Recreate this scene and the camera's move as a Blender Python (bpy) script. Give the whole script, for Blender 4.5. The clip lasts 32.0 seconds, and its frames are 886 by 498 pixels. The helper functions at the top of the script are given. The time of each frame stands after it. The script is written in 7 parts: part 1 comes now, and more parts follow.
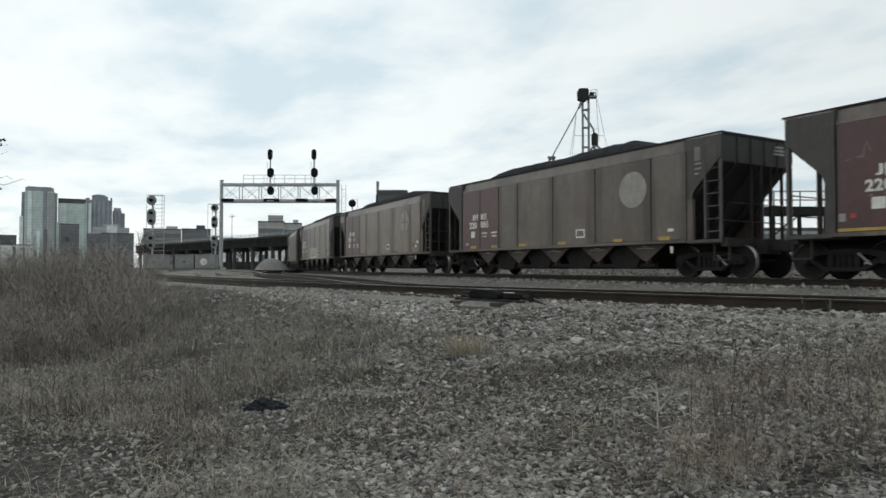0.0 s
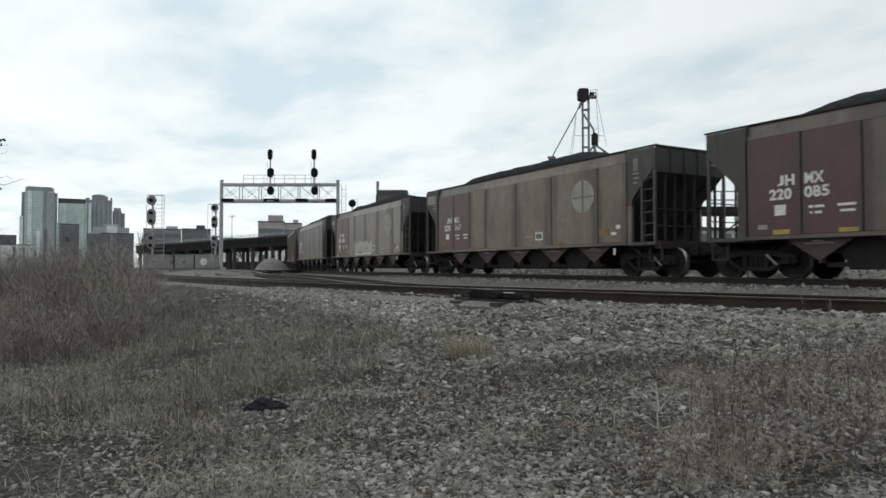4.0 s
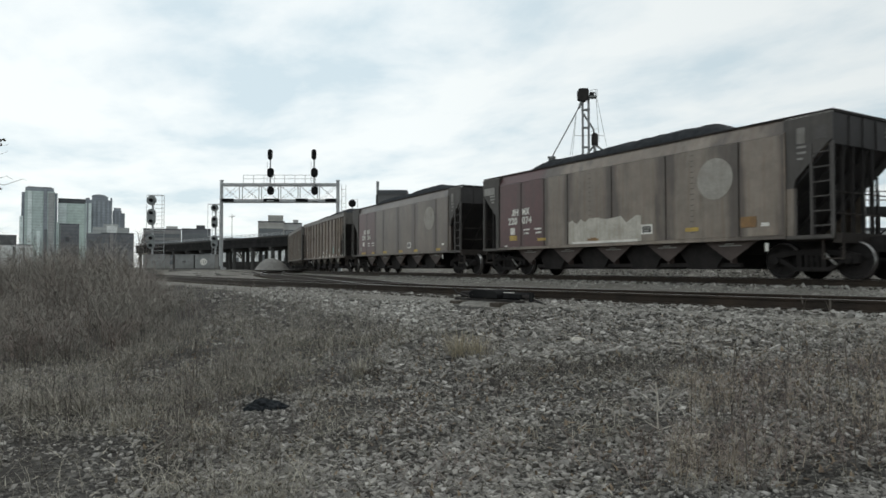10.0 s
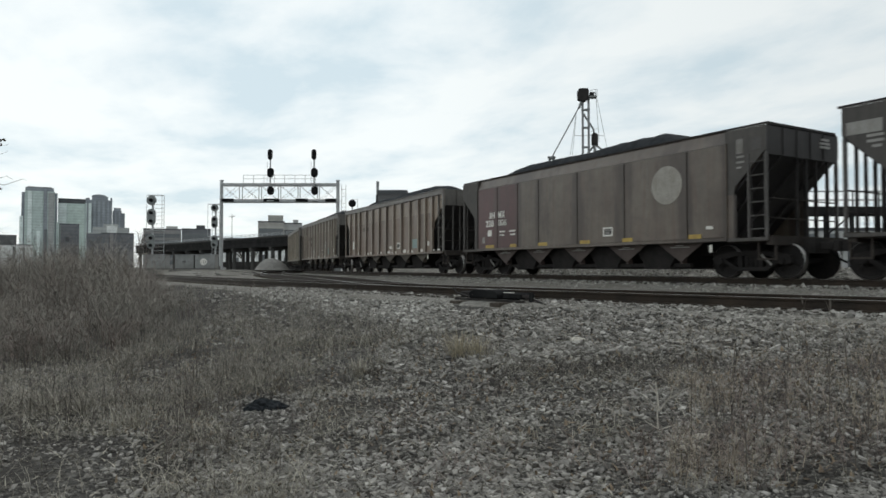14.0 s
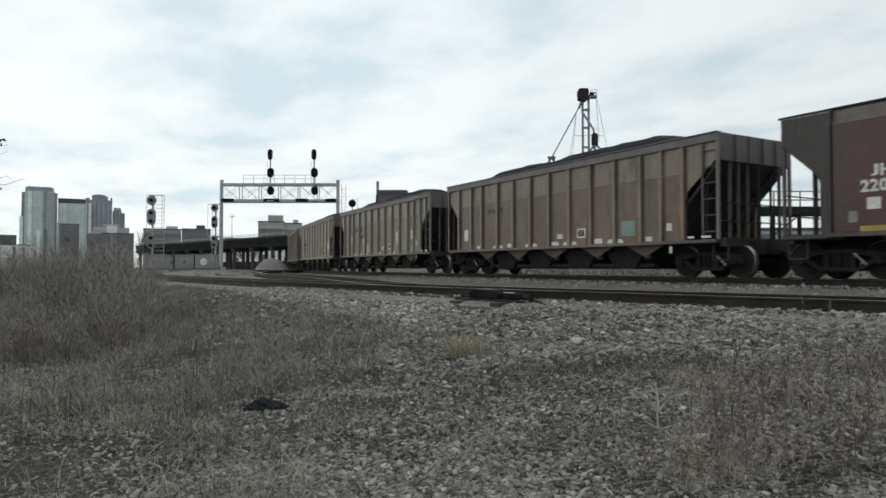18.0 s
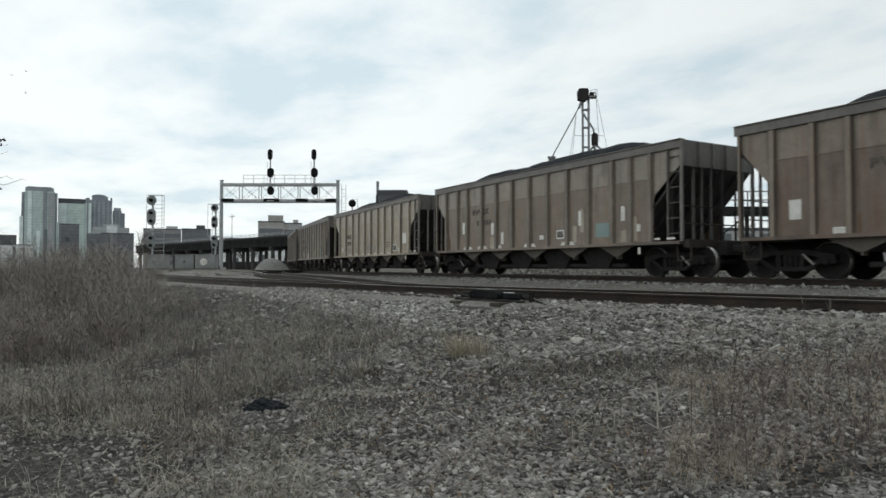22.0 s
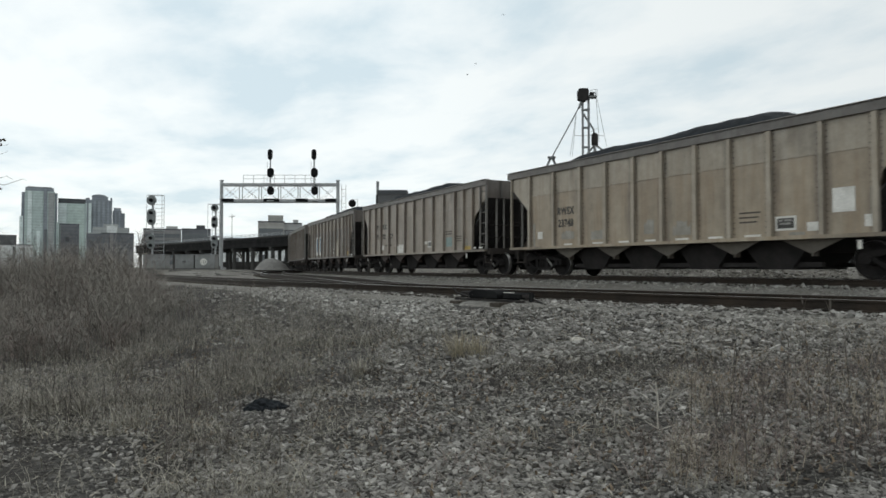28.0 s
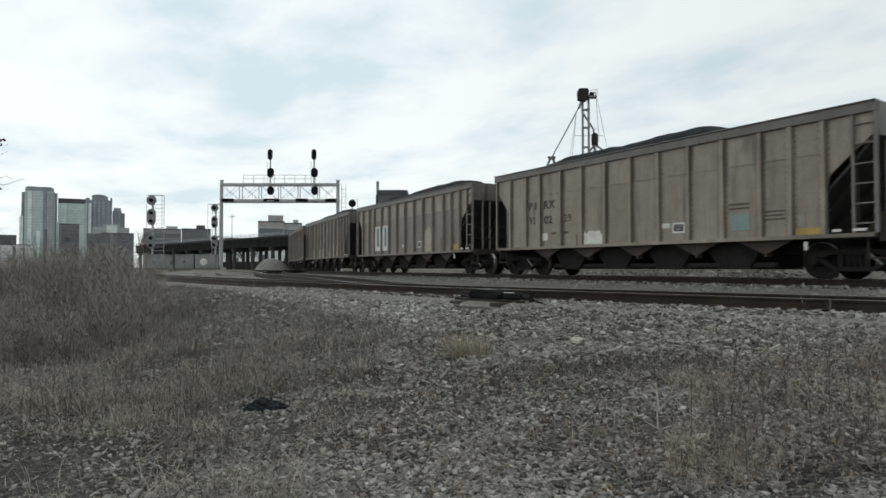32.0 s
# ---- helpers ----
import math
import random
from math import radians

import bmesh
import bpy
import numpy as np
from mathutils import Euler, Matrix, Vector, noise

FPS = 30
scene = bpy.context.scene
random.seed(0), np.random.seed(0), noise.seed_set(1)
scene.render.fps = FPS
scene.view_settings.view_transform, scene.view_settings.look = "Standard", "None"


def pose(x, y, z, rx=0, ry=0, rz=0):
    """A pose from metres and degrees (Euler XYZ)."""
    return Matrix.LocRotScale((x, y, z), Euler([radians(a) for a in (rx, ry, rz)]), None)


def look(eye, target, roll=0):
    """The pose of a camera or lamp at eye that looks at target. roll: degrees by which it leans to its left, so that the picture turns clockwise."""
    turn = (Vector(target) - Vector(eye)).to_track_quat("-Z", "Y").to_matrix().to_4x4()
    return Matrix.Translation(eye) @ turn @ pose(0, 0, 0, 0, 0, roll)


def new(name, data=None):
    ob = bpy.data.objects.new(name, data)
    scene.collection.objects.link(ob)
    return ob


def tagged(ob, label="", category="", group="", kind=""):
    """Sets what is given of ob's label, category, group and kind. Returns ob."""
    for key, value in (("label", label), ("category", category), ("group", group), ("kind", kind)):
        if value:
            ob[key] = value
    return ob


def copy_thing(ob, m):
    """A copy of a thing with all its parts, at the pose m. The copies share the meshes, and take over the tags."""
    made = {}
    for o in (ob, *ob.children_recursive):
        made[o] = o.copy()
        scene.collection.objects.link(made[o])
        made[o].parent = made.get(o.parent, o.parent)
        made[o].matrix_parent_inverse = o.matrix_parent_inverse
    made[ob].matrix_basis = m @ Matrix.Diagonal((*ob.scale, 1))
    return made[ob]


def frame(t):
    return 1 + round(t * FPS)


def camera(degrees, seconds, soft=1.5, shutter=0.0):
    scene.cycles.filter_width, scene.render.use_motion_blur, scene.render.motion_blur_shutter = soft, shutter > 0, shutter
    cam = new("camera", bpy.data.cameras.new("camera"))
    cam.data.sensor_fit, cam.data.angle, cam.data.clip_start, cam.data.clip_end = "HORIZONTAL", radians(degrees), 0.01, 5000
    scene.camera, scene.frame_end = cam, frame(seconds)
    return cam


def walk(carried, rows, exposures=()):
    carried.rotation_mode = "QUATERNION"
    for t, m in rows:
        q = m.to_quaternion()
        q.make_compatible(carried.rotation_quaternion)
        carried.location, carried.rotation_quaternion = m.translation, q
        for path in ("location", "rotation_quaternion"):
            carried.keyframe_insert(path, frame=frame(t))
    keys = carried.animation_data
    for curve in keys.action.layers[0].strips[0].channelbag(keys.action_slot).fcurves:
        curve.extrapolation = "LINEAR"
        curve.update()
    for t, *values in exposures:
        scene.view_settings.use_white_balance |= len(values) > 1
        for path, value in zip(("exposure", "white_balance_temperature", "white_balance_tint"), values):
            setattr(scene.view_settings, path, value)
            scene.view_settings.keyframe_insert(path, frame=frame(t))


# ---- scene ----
# ================= camera =================
cam = camera(67.84, 32.0, soft=1.6, shutter=0.5)
EYE = Vector((0.0, 0.0, 0.285))
YAW, TILT = 1.0127, 0.02838      # heading left of the track's normal, upward tilt
RIGHT = Vector((math.cos(YAW), math.sin(YAW), 0))
AHEAD = Vector((-math.sin(YAW) * math.cos(TILT), math.cos(YAW) * math.cos(TILT), math.sin(TILT)))
stand = look(EYE, EYE + AHEAD)
walk(cam, [(0, stand), (32, stand)], exposures=[(0, 0.0), (32, 0.0)])
LENS = 1165.9


def spot(a, b, d):
    """The place d metres ahead, on the bearing whose tangents are (a - 784) / LENS to the right and (441 - b) / LENS up."""
    up = RIGHT.cross(AHEAD)
    return EYE + d * (AHEAD + RIGHT * ((a - 784) / LENS) + up * ((441 - b) / LENS))


# ================= world and sun =================
def make_world():
    w = bpy.data.worlds.new("overcast_sky")
    scene.world = w
    w.use_nodes = True
    nt = w.node_tree
    nt.nodes.clear()
    N = nt.nodes.new
    out = N("ShaderNodeOutputWorld")
    sky = N("ShaderNodeTexSky")
    sky.sky_type = "NISHITA"
    sky.sun_disc = False
    sky.sun_elevation = radians(28)
    sky.sun_rotation = radians(-120)
    b1 = N("ShaderNodeBackground")
    b1.inputs[1].default_value = 0.12
    nt.links.new(sky.outputs[0], b1.inputs[0])
    co = N("ShaderNodeTexCoord")
    # flatten the dome so that the clouds draw out towards the horizon
    sep = N("ShaderNodeSeparateXYZ")
    nt.links.new(co.outputs["Generated"], sep.inputs[0])
    zz = N("ShaderNodeMath"); zz.operation = "ADD"; zz.inputs[1].default_value = 0.12
    ab = N("ShaderNodeMath"); ab.operation = "ABSOLUTE"
    nt.links.new(sep.outputs[2], ab.inputs[0])
    nt.links.new(ab.outputs[0], zz.inputs[0])
    dv = N("ShaderNodeVectorMath"); dv.operation = "DIVIDE"
    nt.links.new(co.outputs["Generated"], dv.inputs[0])
    nt.links.new(zz.outputs[0], dv.inputs[1])
    mp = N("ShaderNodeMapping")
    mp.inputs["Rotation"].default_value = (0.0, 0.0, -YAW)
    mp.inputs["Scale"].default_value = (0.66, 0.9, 0.0)
    mp.inputs["Location"].default_value = (5.3, 2.2, 0.0)
    nt.links.new(dv.outputs[0], mp.inputs[0])
    n1 = N("ShaderNodeTexNoise")
    n1.inputs["Scale"].default_value = 1.7
    n1.inputs["Detail"].default_value = 8
    n1.inputs["Roughness"].default_value = 0.56
    n1.inputs["Distortion"].default_value = 0.15
    nt.links.new(mp.outputs[0], n1.inputs["Vector"])
    ramp = N("ShaderNodeValToRGB")
    e = ramp.color_ramp.elements
    e[0].position, e[0].color = 0.36, (0.655, 0.775, 0.83, 1)
    e[1].position, e[1].color = 0.58, (0.93, 0.98, 0.975, 1)
    m = e.new(0.48); m.color = (0.83, 0.905, 0.925, 1)
    nt.links.new(n1.outputs[0], ramp.inputs[0])
    # the cloud is thicker towards the right of the view
    dt = N("ShaderNodeVectorMath"); dt.operation = "DOT_PRODUCT"
    dt.inputs[1].default_value = RIGHT
    nt.links.new(co.outputs["Generated"], dt.inputs[0])
    th = N("ShaderNodeMapRange")
    th.inputs[1].default_value, th.inputs[2].default_value = -0.05, 0.55
    th.inputs[3].default_value, th.inputs[4].default_value = 1.0, 0.86
    nt.links.new(dt.outputs["Value"], th.inputs[0])
    tone = N("ShaderNodeMixRGB"); tone.blend_type = "MULTIPLY"; tone.inputs[0].default_value = 1.0
    nt.links.new(ramp.outputs[0], tone.inputs[1])
    nt.links.new(th.outputs[0], tone.inputs[2])
    b2 = N("ShaderNodeBackground")
    b2.inputs[1].default_value = 1.05
    nt.links.new(tone.outputs[0], b2.inputs[0])
    mix = N("ShaderNodeMixShader")
    mix.inputs[0].default_value = 0.93
    nt.links.new(b1.outputs[0], mix.inputs[1])
    nt.links.new(b2.outputs[0], mix.inputs[2])
    nt.links.new(mix.outputs[0], out.inputs[0])


make_world()
sun = new("sun", bpy.data.lights.new("sun", "SUN"))
sun.data.energy, sun.data.angle, sun.data.color = 0.6, radians(25), (1.0, 0.96, 0.9)
sun.matrix_world = look((-30, 60, 50), (0, 0, 0))


# ================= materials =================
def nodes_of(name):
    m = bpy.data.materials.new(name)
    m.use_nodes = True
    nt = m.node_tree
    return m, nt, nt.nodes["Principled BSDF"]


def paint(name, base, second, rough=0.7, metal=0.0, scale=1.0, streak=0.0, third=None, fine=28.0, bump=0.07, vary=0.0, grime=0.0):
    """Weathered surface: two scales of noise between base and second, vertical streaks, fine grain and bump."""
    m, nt, bs = nodes_of(name)
    N, L = nt.nodes.new, nt.links.new
    co = N("ShaderNodeTexCoord")
    big = N("ShaderNodeTexNoise")
    big.inputs["Scale"].default_value = scale
    big.inputs["Detail"].default_value = 5
    big.inputs["Roughness"].default_value = 0.6
    L(co.outputs["Object"], big.inputs["Vector"])
    ramp = N("ShaderNodeValToRGB")
    ramp.color_ramp.elements[0].position = 0.35
    ramp.color_ramp.elements[1].position = 0.65
    ramp.color_ramp.elements[0].color = (*base, 1)
    ramp.color_ramp.elements[1].color = (*second, 1)
    L(big.outputs[0], ramp.inputs[0])
    col = ramp.outputs[0]
    if streak:
        mp = N("ShaderNodeMapping")
        mp.inputs["Scale"].default_value = (5.0, 5.0, 0.35)
        L(co.outputs["Object"], mp.inputs[0])
        st = N("ShaderNodeTexNoise")
        st.inputs["Scale"].default_value = 1.6
        st.inputs["Detail"].default_value = 4
        L(mp.outputs[0], st.inputs["Vector"])
        r2 = N("ShaderNodeValToRGB")
        r2.color_ramp.elements[0].position = 0.45
        r2.color_ramp.elements[1].position = 0.75
        L(st.outputs[0], r2.inputs[0])
        k = N("ShaderNodeMath"); k.operation = "MULTIPLY"; k.inputs[1].default_value = streak
        L(r2.outputs[0], k.inputs[0])
        mx = N("ShaderNodeMixRGB")
        L(k.outputs[0], mx.inputs[0])
        L(col, mx.inputs[1])
        mx.inputs[2].default_value = (*(third or second), 1)
        col = mx.outputs[0]
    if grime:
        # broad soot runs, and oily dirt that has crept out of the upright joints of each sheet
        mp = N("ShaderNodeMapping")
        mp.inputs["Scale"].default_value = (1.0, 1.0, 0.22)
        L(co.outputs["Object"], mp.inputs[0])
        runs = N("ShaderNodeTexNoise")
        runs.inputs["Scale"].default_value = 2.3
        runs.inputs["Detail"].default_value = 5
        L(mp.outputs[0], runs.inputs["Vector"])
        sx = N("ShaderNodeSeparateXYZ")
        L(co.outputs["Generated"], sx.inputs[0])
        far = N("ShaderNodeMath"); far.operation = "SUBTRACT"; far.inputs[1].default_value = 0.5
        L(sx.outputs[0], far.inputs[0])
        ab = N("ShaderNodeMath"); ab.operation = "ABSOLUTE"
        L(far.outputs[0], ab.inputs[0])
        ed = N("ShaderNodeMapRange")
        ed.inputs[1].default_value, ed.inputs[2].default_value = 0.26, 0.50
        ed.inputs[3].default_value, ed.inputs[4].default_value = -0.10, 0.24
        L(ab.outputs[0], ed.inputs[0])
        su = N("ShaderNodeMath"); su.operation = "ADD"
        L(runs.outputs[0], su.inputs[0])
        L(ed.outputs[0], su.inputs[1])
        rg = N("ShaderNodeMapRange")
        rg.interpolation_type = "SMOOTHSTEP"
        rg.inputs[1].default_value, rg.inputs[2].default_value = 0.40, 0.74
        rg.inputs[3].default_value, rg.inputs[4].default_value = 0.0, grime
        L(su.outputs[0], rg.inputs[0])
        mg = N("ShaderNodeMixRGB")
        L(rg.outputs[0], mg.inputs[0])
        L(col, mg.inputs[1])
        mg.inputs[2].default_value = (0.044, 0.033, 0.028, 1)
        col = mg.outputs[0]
    gr = N("ShaderNodeTexNoise")
    gr.inputs["Scale"].default_value = fine
    gr.inputs["Detail"].default_value = 3
    L(co.outputs["Object"], gr.inputs["Vector"])
    hv = N("ShaderNodeHueSaturation")
    vr = N("ShaderNodeMapRange")
    vr.inputs[1].default_value, vr.inputs[2].default_value = 0.3, 0.7
    vr.inputs[3].default_value, vr.inputs[4].default_value = 0.95, 1.05
    # stains of a hand's breadth between the large patches and the grain
    mid = N("ShaderNodeTexNoise")
    mid.inputs["Scale"].default_value = scale * 7
    mid.inputs["Detail"].default_value = 6
    mid.inputs["Roughness"].default_value = 0.65
    L(co.outputs["Object"], mid.inputs["Vector"])
    mr = N("ShaderNodeMapRange")
    mr.inputs[1].default_value, mr.inputs[2].default_value = 0.3, 0.7
    mr.inputs[3].default_value, mr.inputs[4].default_value = 0.87, 1.13
    L(mid.outputs[0], mr.inputs[0])
    L(gr.outputs[0], vr.inputs[0])
    both = N("ShaderNodeMath"); both.operation = "MULTIPLY"
    L(vr.outputs[0], both.inputs[0])
    L(mr.outputs[0], both.inputs[1])
    vr = both
    if vary:
        oi = N("ShaderNodeObjectInfo")
        v2 = N("ShaderNodeMapRange")
        v2.inputs[3].default_value, v2.inputs[4].default_value = 1 - vary, 1 + vary
        L(oi.outputs["Random"], v2.inputs[0])
        mu = N("ShaderNodeMath"); mu.operation = "MULTIPLY"
        L(vr.outputs[0], mu.inputs[0])
        L(v2.outputs[0], mu.inputs[1])
        L(mu.outputs[0], hv.inputs["Value"])
    else:
        L(vr.outputs[0], hv.inputs["Value"])
    L(col, hv.inputs["Color"])
    L(hv.outputs[0], bs.inputs["Base Color"])
    bs.inputs["Roughness"].default_value = rough
    bs.inputs["Metallic"].default_value = metal
    if bump:
        bp = N("ShaderNodeBump")
        bp.inputs["Strength"].default_value = bump
        bp.inputs["Distance"].default_value = 0.02
        L(gr.outputs[0], bp.inputs["Height"])
        L(bp.outputs[0], bs.inputs["Normal"])
    return m


def island(name, cols, rough=0.85, lo=0.7, hi=1.3):
    """For joined stuff: each loose piece takes its own tone from the ramp."""
    m, nt, bs = nodes_of(name)
    N, L = nt.nodes.new, nt.links.new
    g = N("ShaderNodeNewGeometry")
    r = N("ShaderNodeValToRGB")
    el = r.color_ramp.elements
    el[0].color, el[1].color = (*cols[0], 1), (*cols[-1], 1)
    for i, c in enumerate(cols[1:-1]):
        e = el.new((i + 1) / (len(cols) - 1))
        e.color = (*c, 1)
    L(g.outputs["Random Per Island"], r.inputs[0])
    co = N("ShaderNodeTexCoord")
    n = N("ShaderNodeTexNoise")
    n.inputs["Scale"].default_value = 30
    L(co.outputs["Object"], n.inputs["Vector"])
    hv = N("ShaderNodeHueSaturation")
    vr = N("ShaderNodeMapRange")
    vr.inputs[1].default_value, vr.inputs[2].default_value = 0.3, 0.7
    vr.inputs[3].default_value, vr.inputs[4].default_value = lo, hi
    L(n.outputs[0], vr.inputs[0])
    L(vr.outputs[0], hv.inputs["Value"])
    L(r.outputs[0], hv.inputs["Color"])
    L(hv.outputs[0], bs.inputs["Base Color"])
    bs.inputs["Roughness"].default_value = rough
    return m


def ground_material():
    m, nt, bs = nodes_of("gravel_ground")
    N, L = nt.nodes.new, nt.links.new
    co = N("ShaderNodeTexCoord")
    vo = N("ShaderNodeTexVoronoi")
    vo.inputs["Scale"].default_value = 30
    L(co.outputs["Object"], vo.inputs["Vector"])
    rs = N("ShaderNodeValToRGB")
    e = rs.color_ramp.elements
    e[0].color, e[1].color = (0.022, 0.020, 0.018, 1), (0.15, 0.143, 0.130, 1)
    x = e.new(0.6); x.color = (0.056, 0.053, 0.049, 1)
    sp = N("ShaderNodeSeparateColor")
    L(vo.outputs["Color"], sp.inputs[0])
    L(sp.outputs[0], rs.inputs[0])
    big = N("ShaderNodeTexNoise")
    big.inputs["Scale"].default_value = 0.45
    big.inputs["Detail"].default_value = 7
    big.inputs["Roughness"].default_value = 0.65
    L(co.outputs["Object"], big.inputs["Vector"])
    br = N("ShaderNodeValToRGB")
    br.color_ramp.elements[0].position, br.color_ramp.elements[1].position = 0.40, 0.62
    L(big.outputs[0], br.inputs[0])
    mx = N("ShaderNodeMixRGB")
    L(br.outputs[0], mx.inputs[0])
    L(rs.outputs[0], mx.inputs[1])
    mx.inputs[2].default_value = (0.041, 0.037, 0.034, 1)
    fn = N("ShaderNodeTexNoise")
    fn.inputs["Scale"].default_value = 60
    fn.inputs["Detail"].default_value = 4
    L(co.outputs["Object"], fn.inputs["Vector"])
    hv = N("ShaderNodeHueSaturation")
    vr = N("ShaderNodeMapRange")
    vr.inputs[1].default_value, vr.inputs[2].default_value = 0.3, 0.7
    vr.inputs[3].default_value, vr.inputs[4].default_value = 0.6, 1.4
    L(fn.outputs[0], vr.inputs[0])
    L(vr.outputs[0], hv.inputs["Value"])
    L(mx.outputs[0], hv.inputs["Color"])
    L(hv.outputs[0], bs.inputs["Base Color"])
    bs.inputs["Roughness"].default_value = 0.95
    bs.inputs["Specular IOR Level"].default_value = 0.12
    bp = N("ShaderNodeBump")
    bp.inputs["Strength"].default_value = 0.7
    bp.inputs["Distance"].default_value = 0.03
    L(vo.outputs["Distance"], bp.inputs["Height"])
    bp.invert = True
    L(bp.outputs[0], bs.inputs["Normal"])
    return m


def facade_material(name, wall, dark, rough=0.5):
    """Distant facade: broad tone changes, and the faint bands of its storeys."""
    m = paint(name, wall, dark, rough=rough, scale=0.03, fine=0.4, bump=0)
    nt = m.node_tree
    N, L = nt.nodes.new, nt.links.new
    bs = nt.nodes["Principled BSDF"]
    link = bs.inputs["Base Color"].links[0]
    co = N("ShaderNodeTexCoord")
    wv = N("ShaderNodeTexWave")
    wv.bands_direction = "Z"
    wv.inputs["Scale"].default_value = 0.08
    wv.inputs["Distortion"].default_value = 0.3
    L(co.outputs["Object"], wv.inputs["Vector"])
    mr = N("ShaderNodeMapRange")
    mr.inputs[3].default_value, mr.inputs[4].default_value = 0.92, 1.05
    L(wv.outputs["Fac"], mr.inputs[0])
    mx = N("ShaderNodeMixRGB"); mx.blend_type = "MULTIPLY"; mx.inputs[0].default_value = 1.0
    L(link.from_socket, mx.inputs[1])
    L(mr.outputs[0], mx.inputs[2])
    L(mx.outputs[0], bs.inputs["Base Color"])
    return m


def ballast_material():
    m = ground_material()
    m.name = "ballast_bed"
    for n in m.node_tree.nodes:
        if n.type == "VALTORGB" and len(n.color_ramp.elements) == 3:
            e = n.color_ramp.elements
            e[0].color, e[1].color, e[2].color = (0.11, 0.105, 0.095, 1), (0.20, 0.19, 0.172, 1), (0.34, 0.325, 0.295, 1)
        if n.type == "MIX_RGB":
            n.inputs[2].default_value = (0.15, 0.14, 0.122, 1)
    return m


M_GROUND = ground_material()
M_BALLAST = island("ballast_stones", [(0.07, 0.066, 0.06), (0.24, 0.23, 0.21), (0.40, 0.385, 0.35), (0.13, 0.118, 0.104), (0.31, 0.295, 0.27)])
M_STONE = island("loose_stones", [(0.046, 0.042, 0.038), (0.19, 0.178, 0.160), (0.29, 0.274, 0.248), (0.098, 0.089, 0.078), (0.24, 0.227, 0.206), (0.076, 0.068, 0.061), (0.40, 0.382, 0.350)])
M_WEED = island("dry_weeds", [(0.125, 0.114, 0.095), (0.295, 0.272, 0.222), (0.205, 0.188, 0.154), (0.45, 0.418, 0.340)])
M_DARKWEED = island("dark_dead_weeds", [(0.035, 0.030, 0.026), (0.085, 0.072, 0.060), (0.05, 0.043, 0.037), (0.12, 0.105, 0.088)])
M_BIRD = paint("dark_feathers", (0.05, 0.05, 0.055), (0.08, 0.08, 0.085), rough=0.8, scale=8)
M_TWIG = island("brown_twigs", [(0.130, 0.120, 0.104), (0.232, 0.213, 0.184), (0.168, 0.151, 0.130), (0.330, 0.305, 0.262)])
M_RAIL = paint("rusty_rail", (0.028, 0.023, 0.019), (0.045, 0.034, 0.026), rough=0.6, metal=0.3, scale=3, bump=0.1)
M_RAILTOP = paint("polished_rail_head", (0.42, 0.41, 0.40), (0.28, 0.26, 0.24), rough=0.32, metal=0.85, scale=2, bump=0.05)
M_TIE = paint("creosoted_timber", (0.05, 0.042, 0.035), (0.085, 0.072, 0.06), rough=0.9, scale=2, vary=0.25, bump=0.4)
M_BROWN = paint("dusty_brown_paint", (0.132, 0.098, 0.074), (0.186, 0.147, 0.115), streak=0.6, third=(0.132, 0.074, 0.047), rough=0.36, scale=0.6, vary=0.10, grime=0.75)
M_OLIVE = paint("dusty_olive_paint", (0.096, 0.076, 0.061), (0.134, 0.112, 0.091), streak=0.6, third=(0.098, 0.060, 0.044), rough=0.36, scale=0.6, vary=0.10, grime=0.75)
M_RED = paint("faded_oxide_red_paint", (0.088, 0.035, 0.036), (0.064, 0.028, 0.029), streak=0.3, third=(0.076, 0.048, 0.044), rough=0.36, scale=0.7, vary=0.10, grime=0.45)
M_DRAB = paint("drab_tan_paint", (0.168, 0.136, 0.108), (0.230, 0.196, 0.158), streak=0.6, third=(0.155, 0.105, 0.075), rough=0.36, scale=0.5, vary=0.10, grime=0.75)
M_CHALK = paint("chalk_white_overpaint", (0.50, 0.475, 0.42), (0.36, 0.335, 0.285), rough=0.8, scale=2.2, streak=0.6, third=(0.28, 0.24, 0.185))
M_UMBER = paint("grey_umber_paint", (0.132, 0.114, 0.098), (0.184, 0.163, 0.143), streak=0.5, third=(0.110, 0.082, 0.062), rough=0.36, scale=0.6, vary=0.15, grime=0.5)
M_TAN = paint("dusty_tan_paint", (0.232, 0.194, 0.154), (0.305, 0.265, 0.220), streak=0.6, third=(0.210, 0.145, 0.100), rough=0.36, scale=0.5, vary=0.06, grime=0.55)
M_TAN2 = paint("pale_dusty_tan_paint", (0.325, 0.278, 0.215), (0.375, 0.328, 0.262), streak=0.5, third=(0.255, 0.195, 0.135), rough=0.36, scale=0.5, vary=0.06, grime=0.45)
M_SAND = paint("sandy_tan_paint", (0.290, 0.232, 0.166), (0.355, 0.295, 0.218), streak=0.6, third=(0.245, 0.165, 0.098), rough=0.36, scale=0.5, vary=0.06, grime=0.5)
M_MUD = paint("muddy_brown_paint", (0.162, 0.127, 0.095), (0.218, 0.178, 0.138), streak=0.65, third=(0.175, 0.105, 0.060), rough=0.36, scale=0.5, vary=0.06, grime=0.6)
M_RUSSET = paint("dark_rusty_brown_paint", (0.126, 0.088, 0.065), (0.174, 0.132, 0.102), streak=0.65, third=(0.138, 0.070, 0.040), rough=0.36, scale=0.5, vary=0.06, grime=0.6)
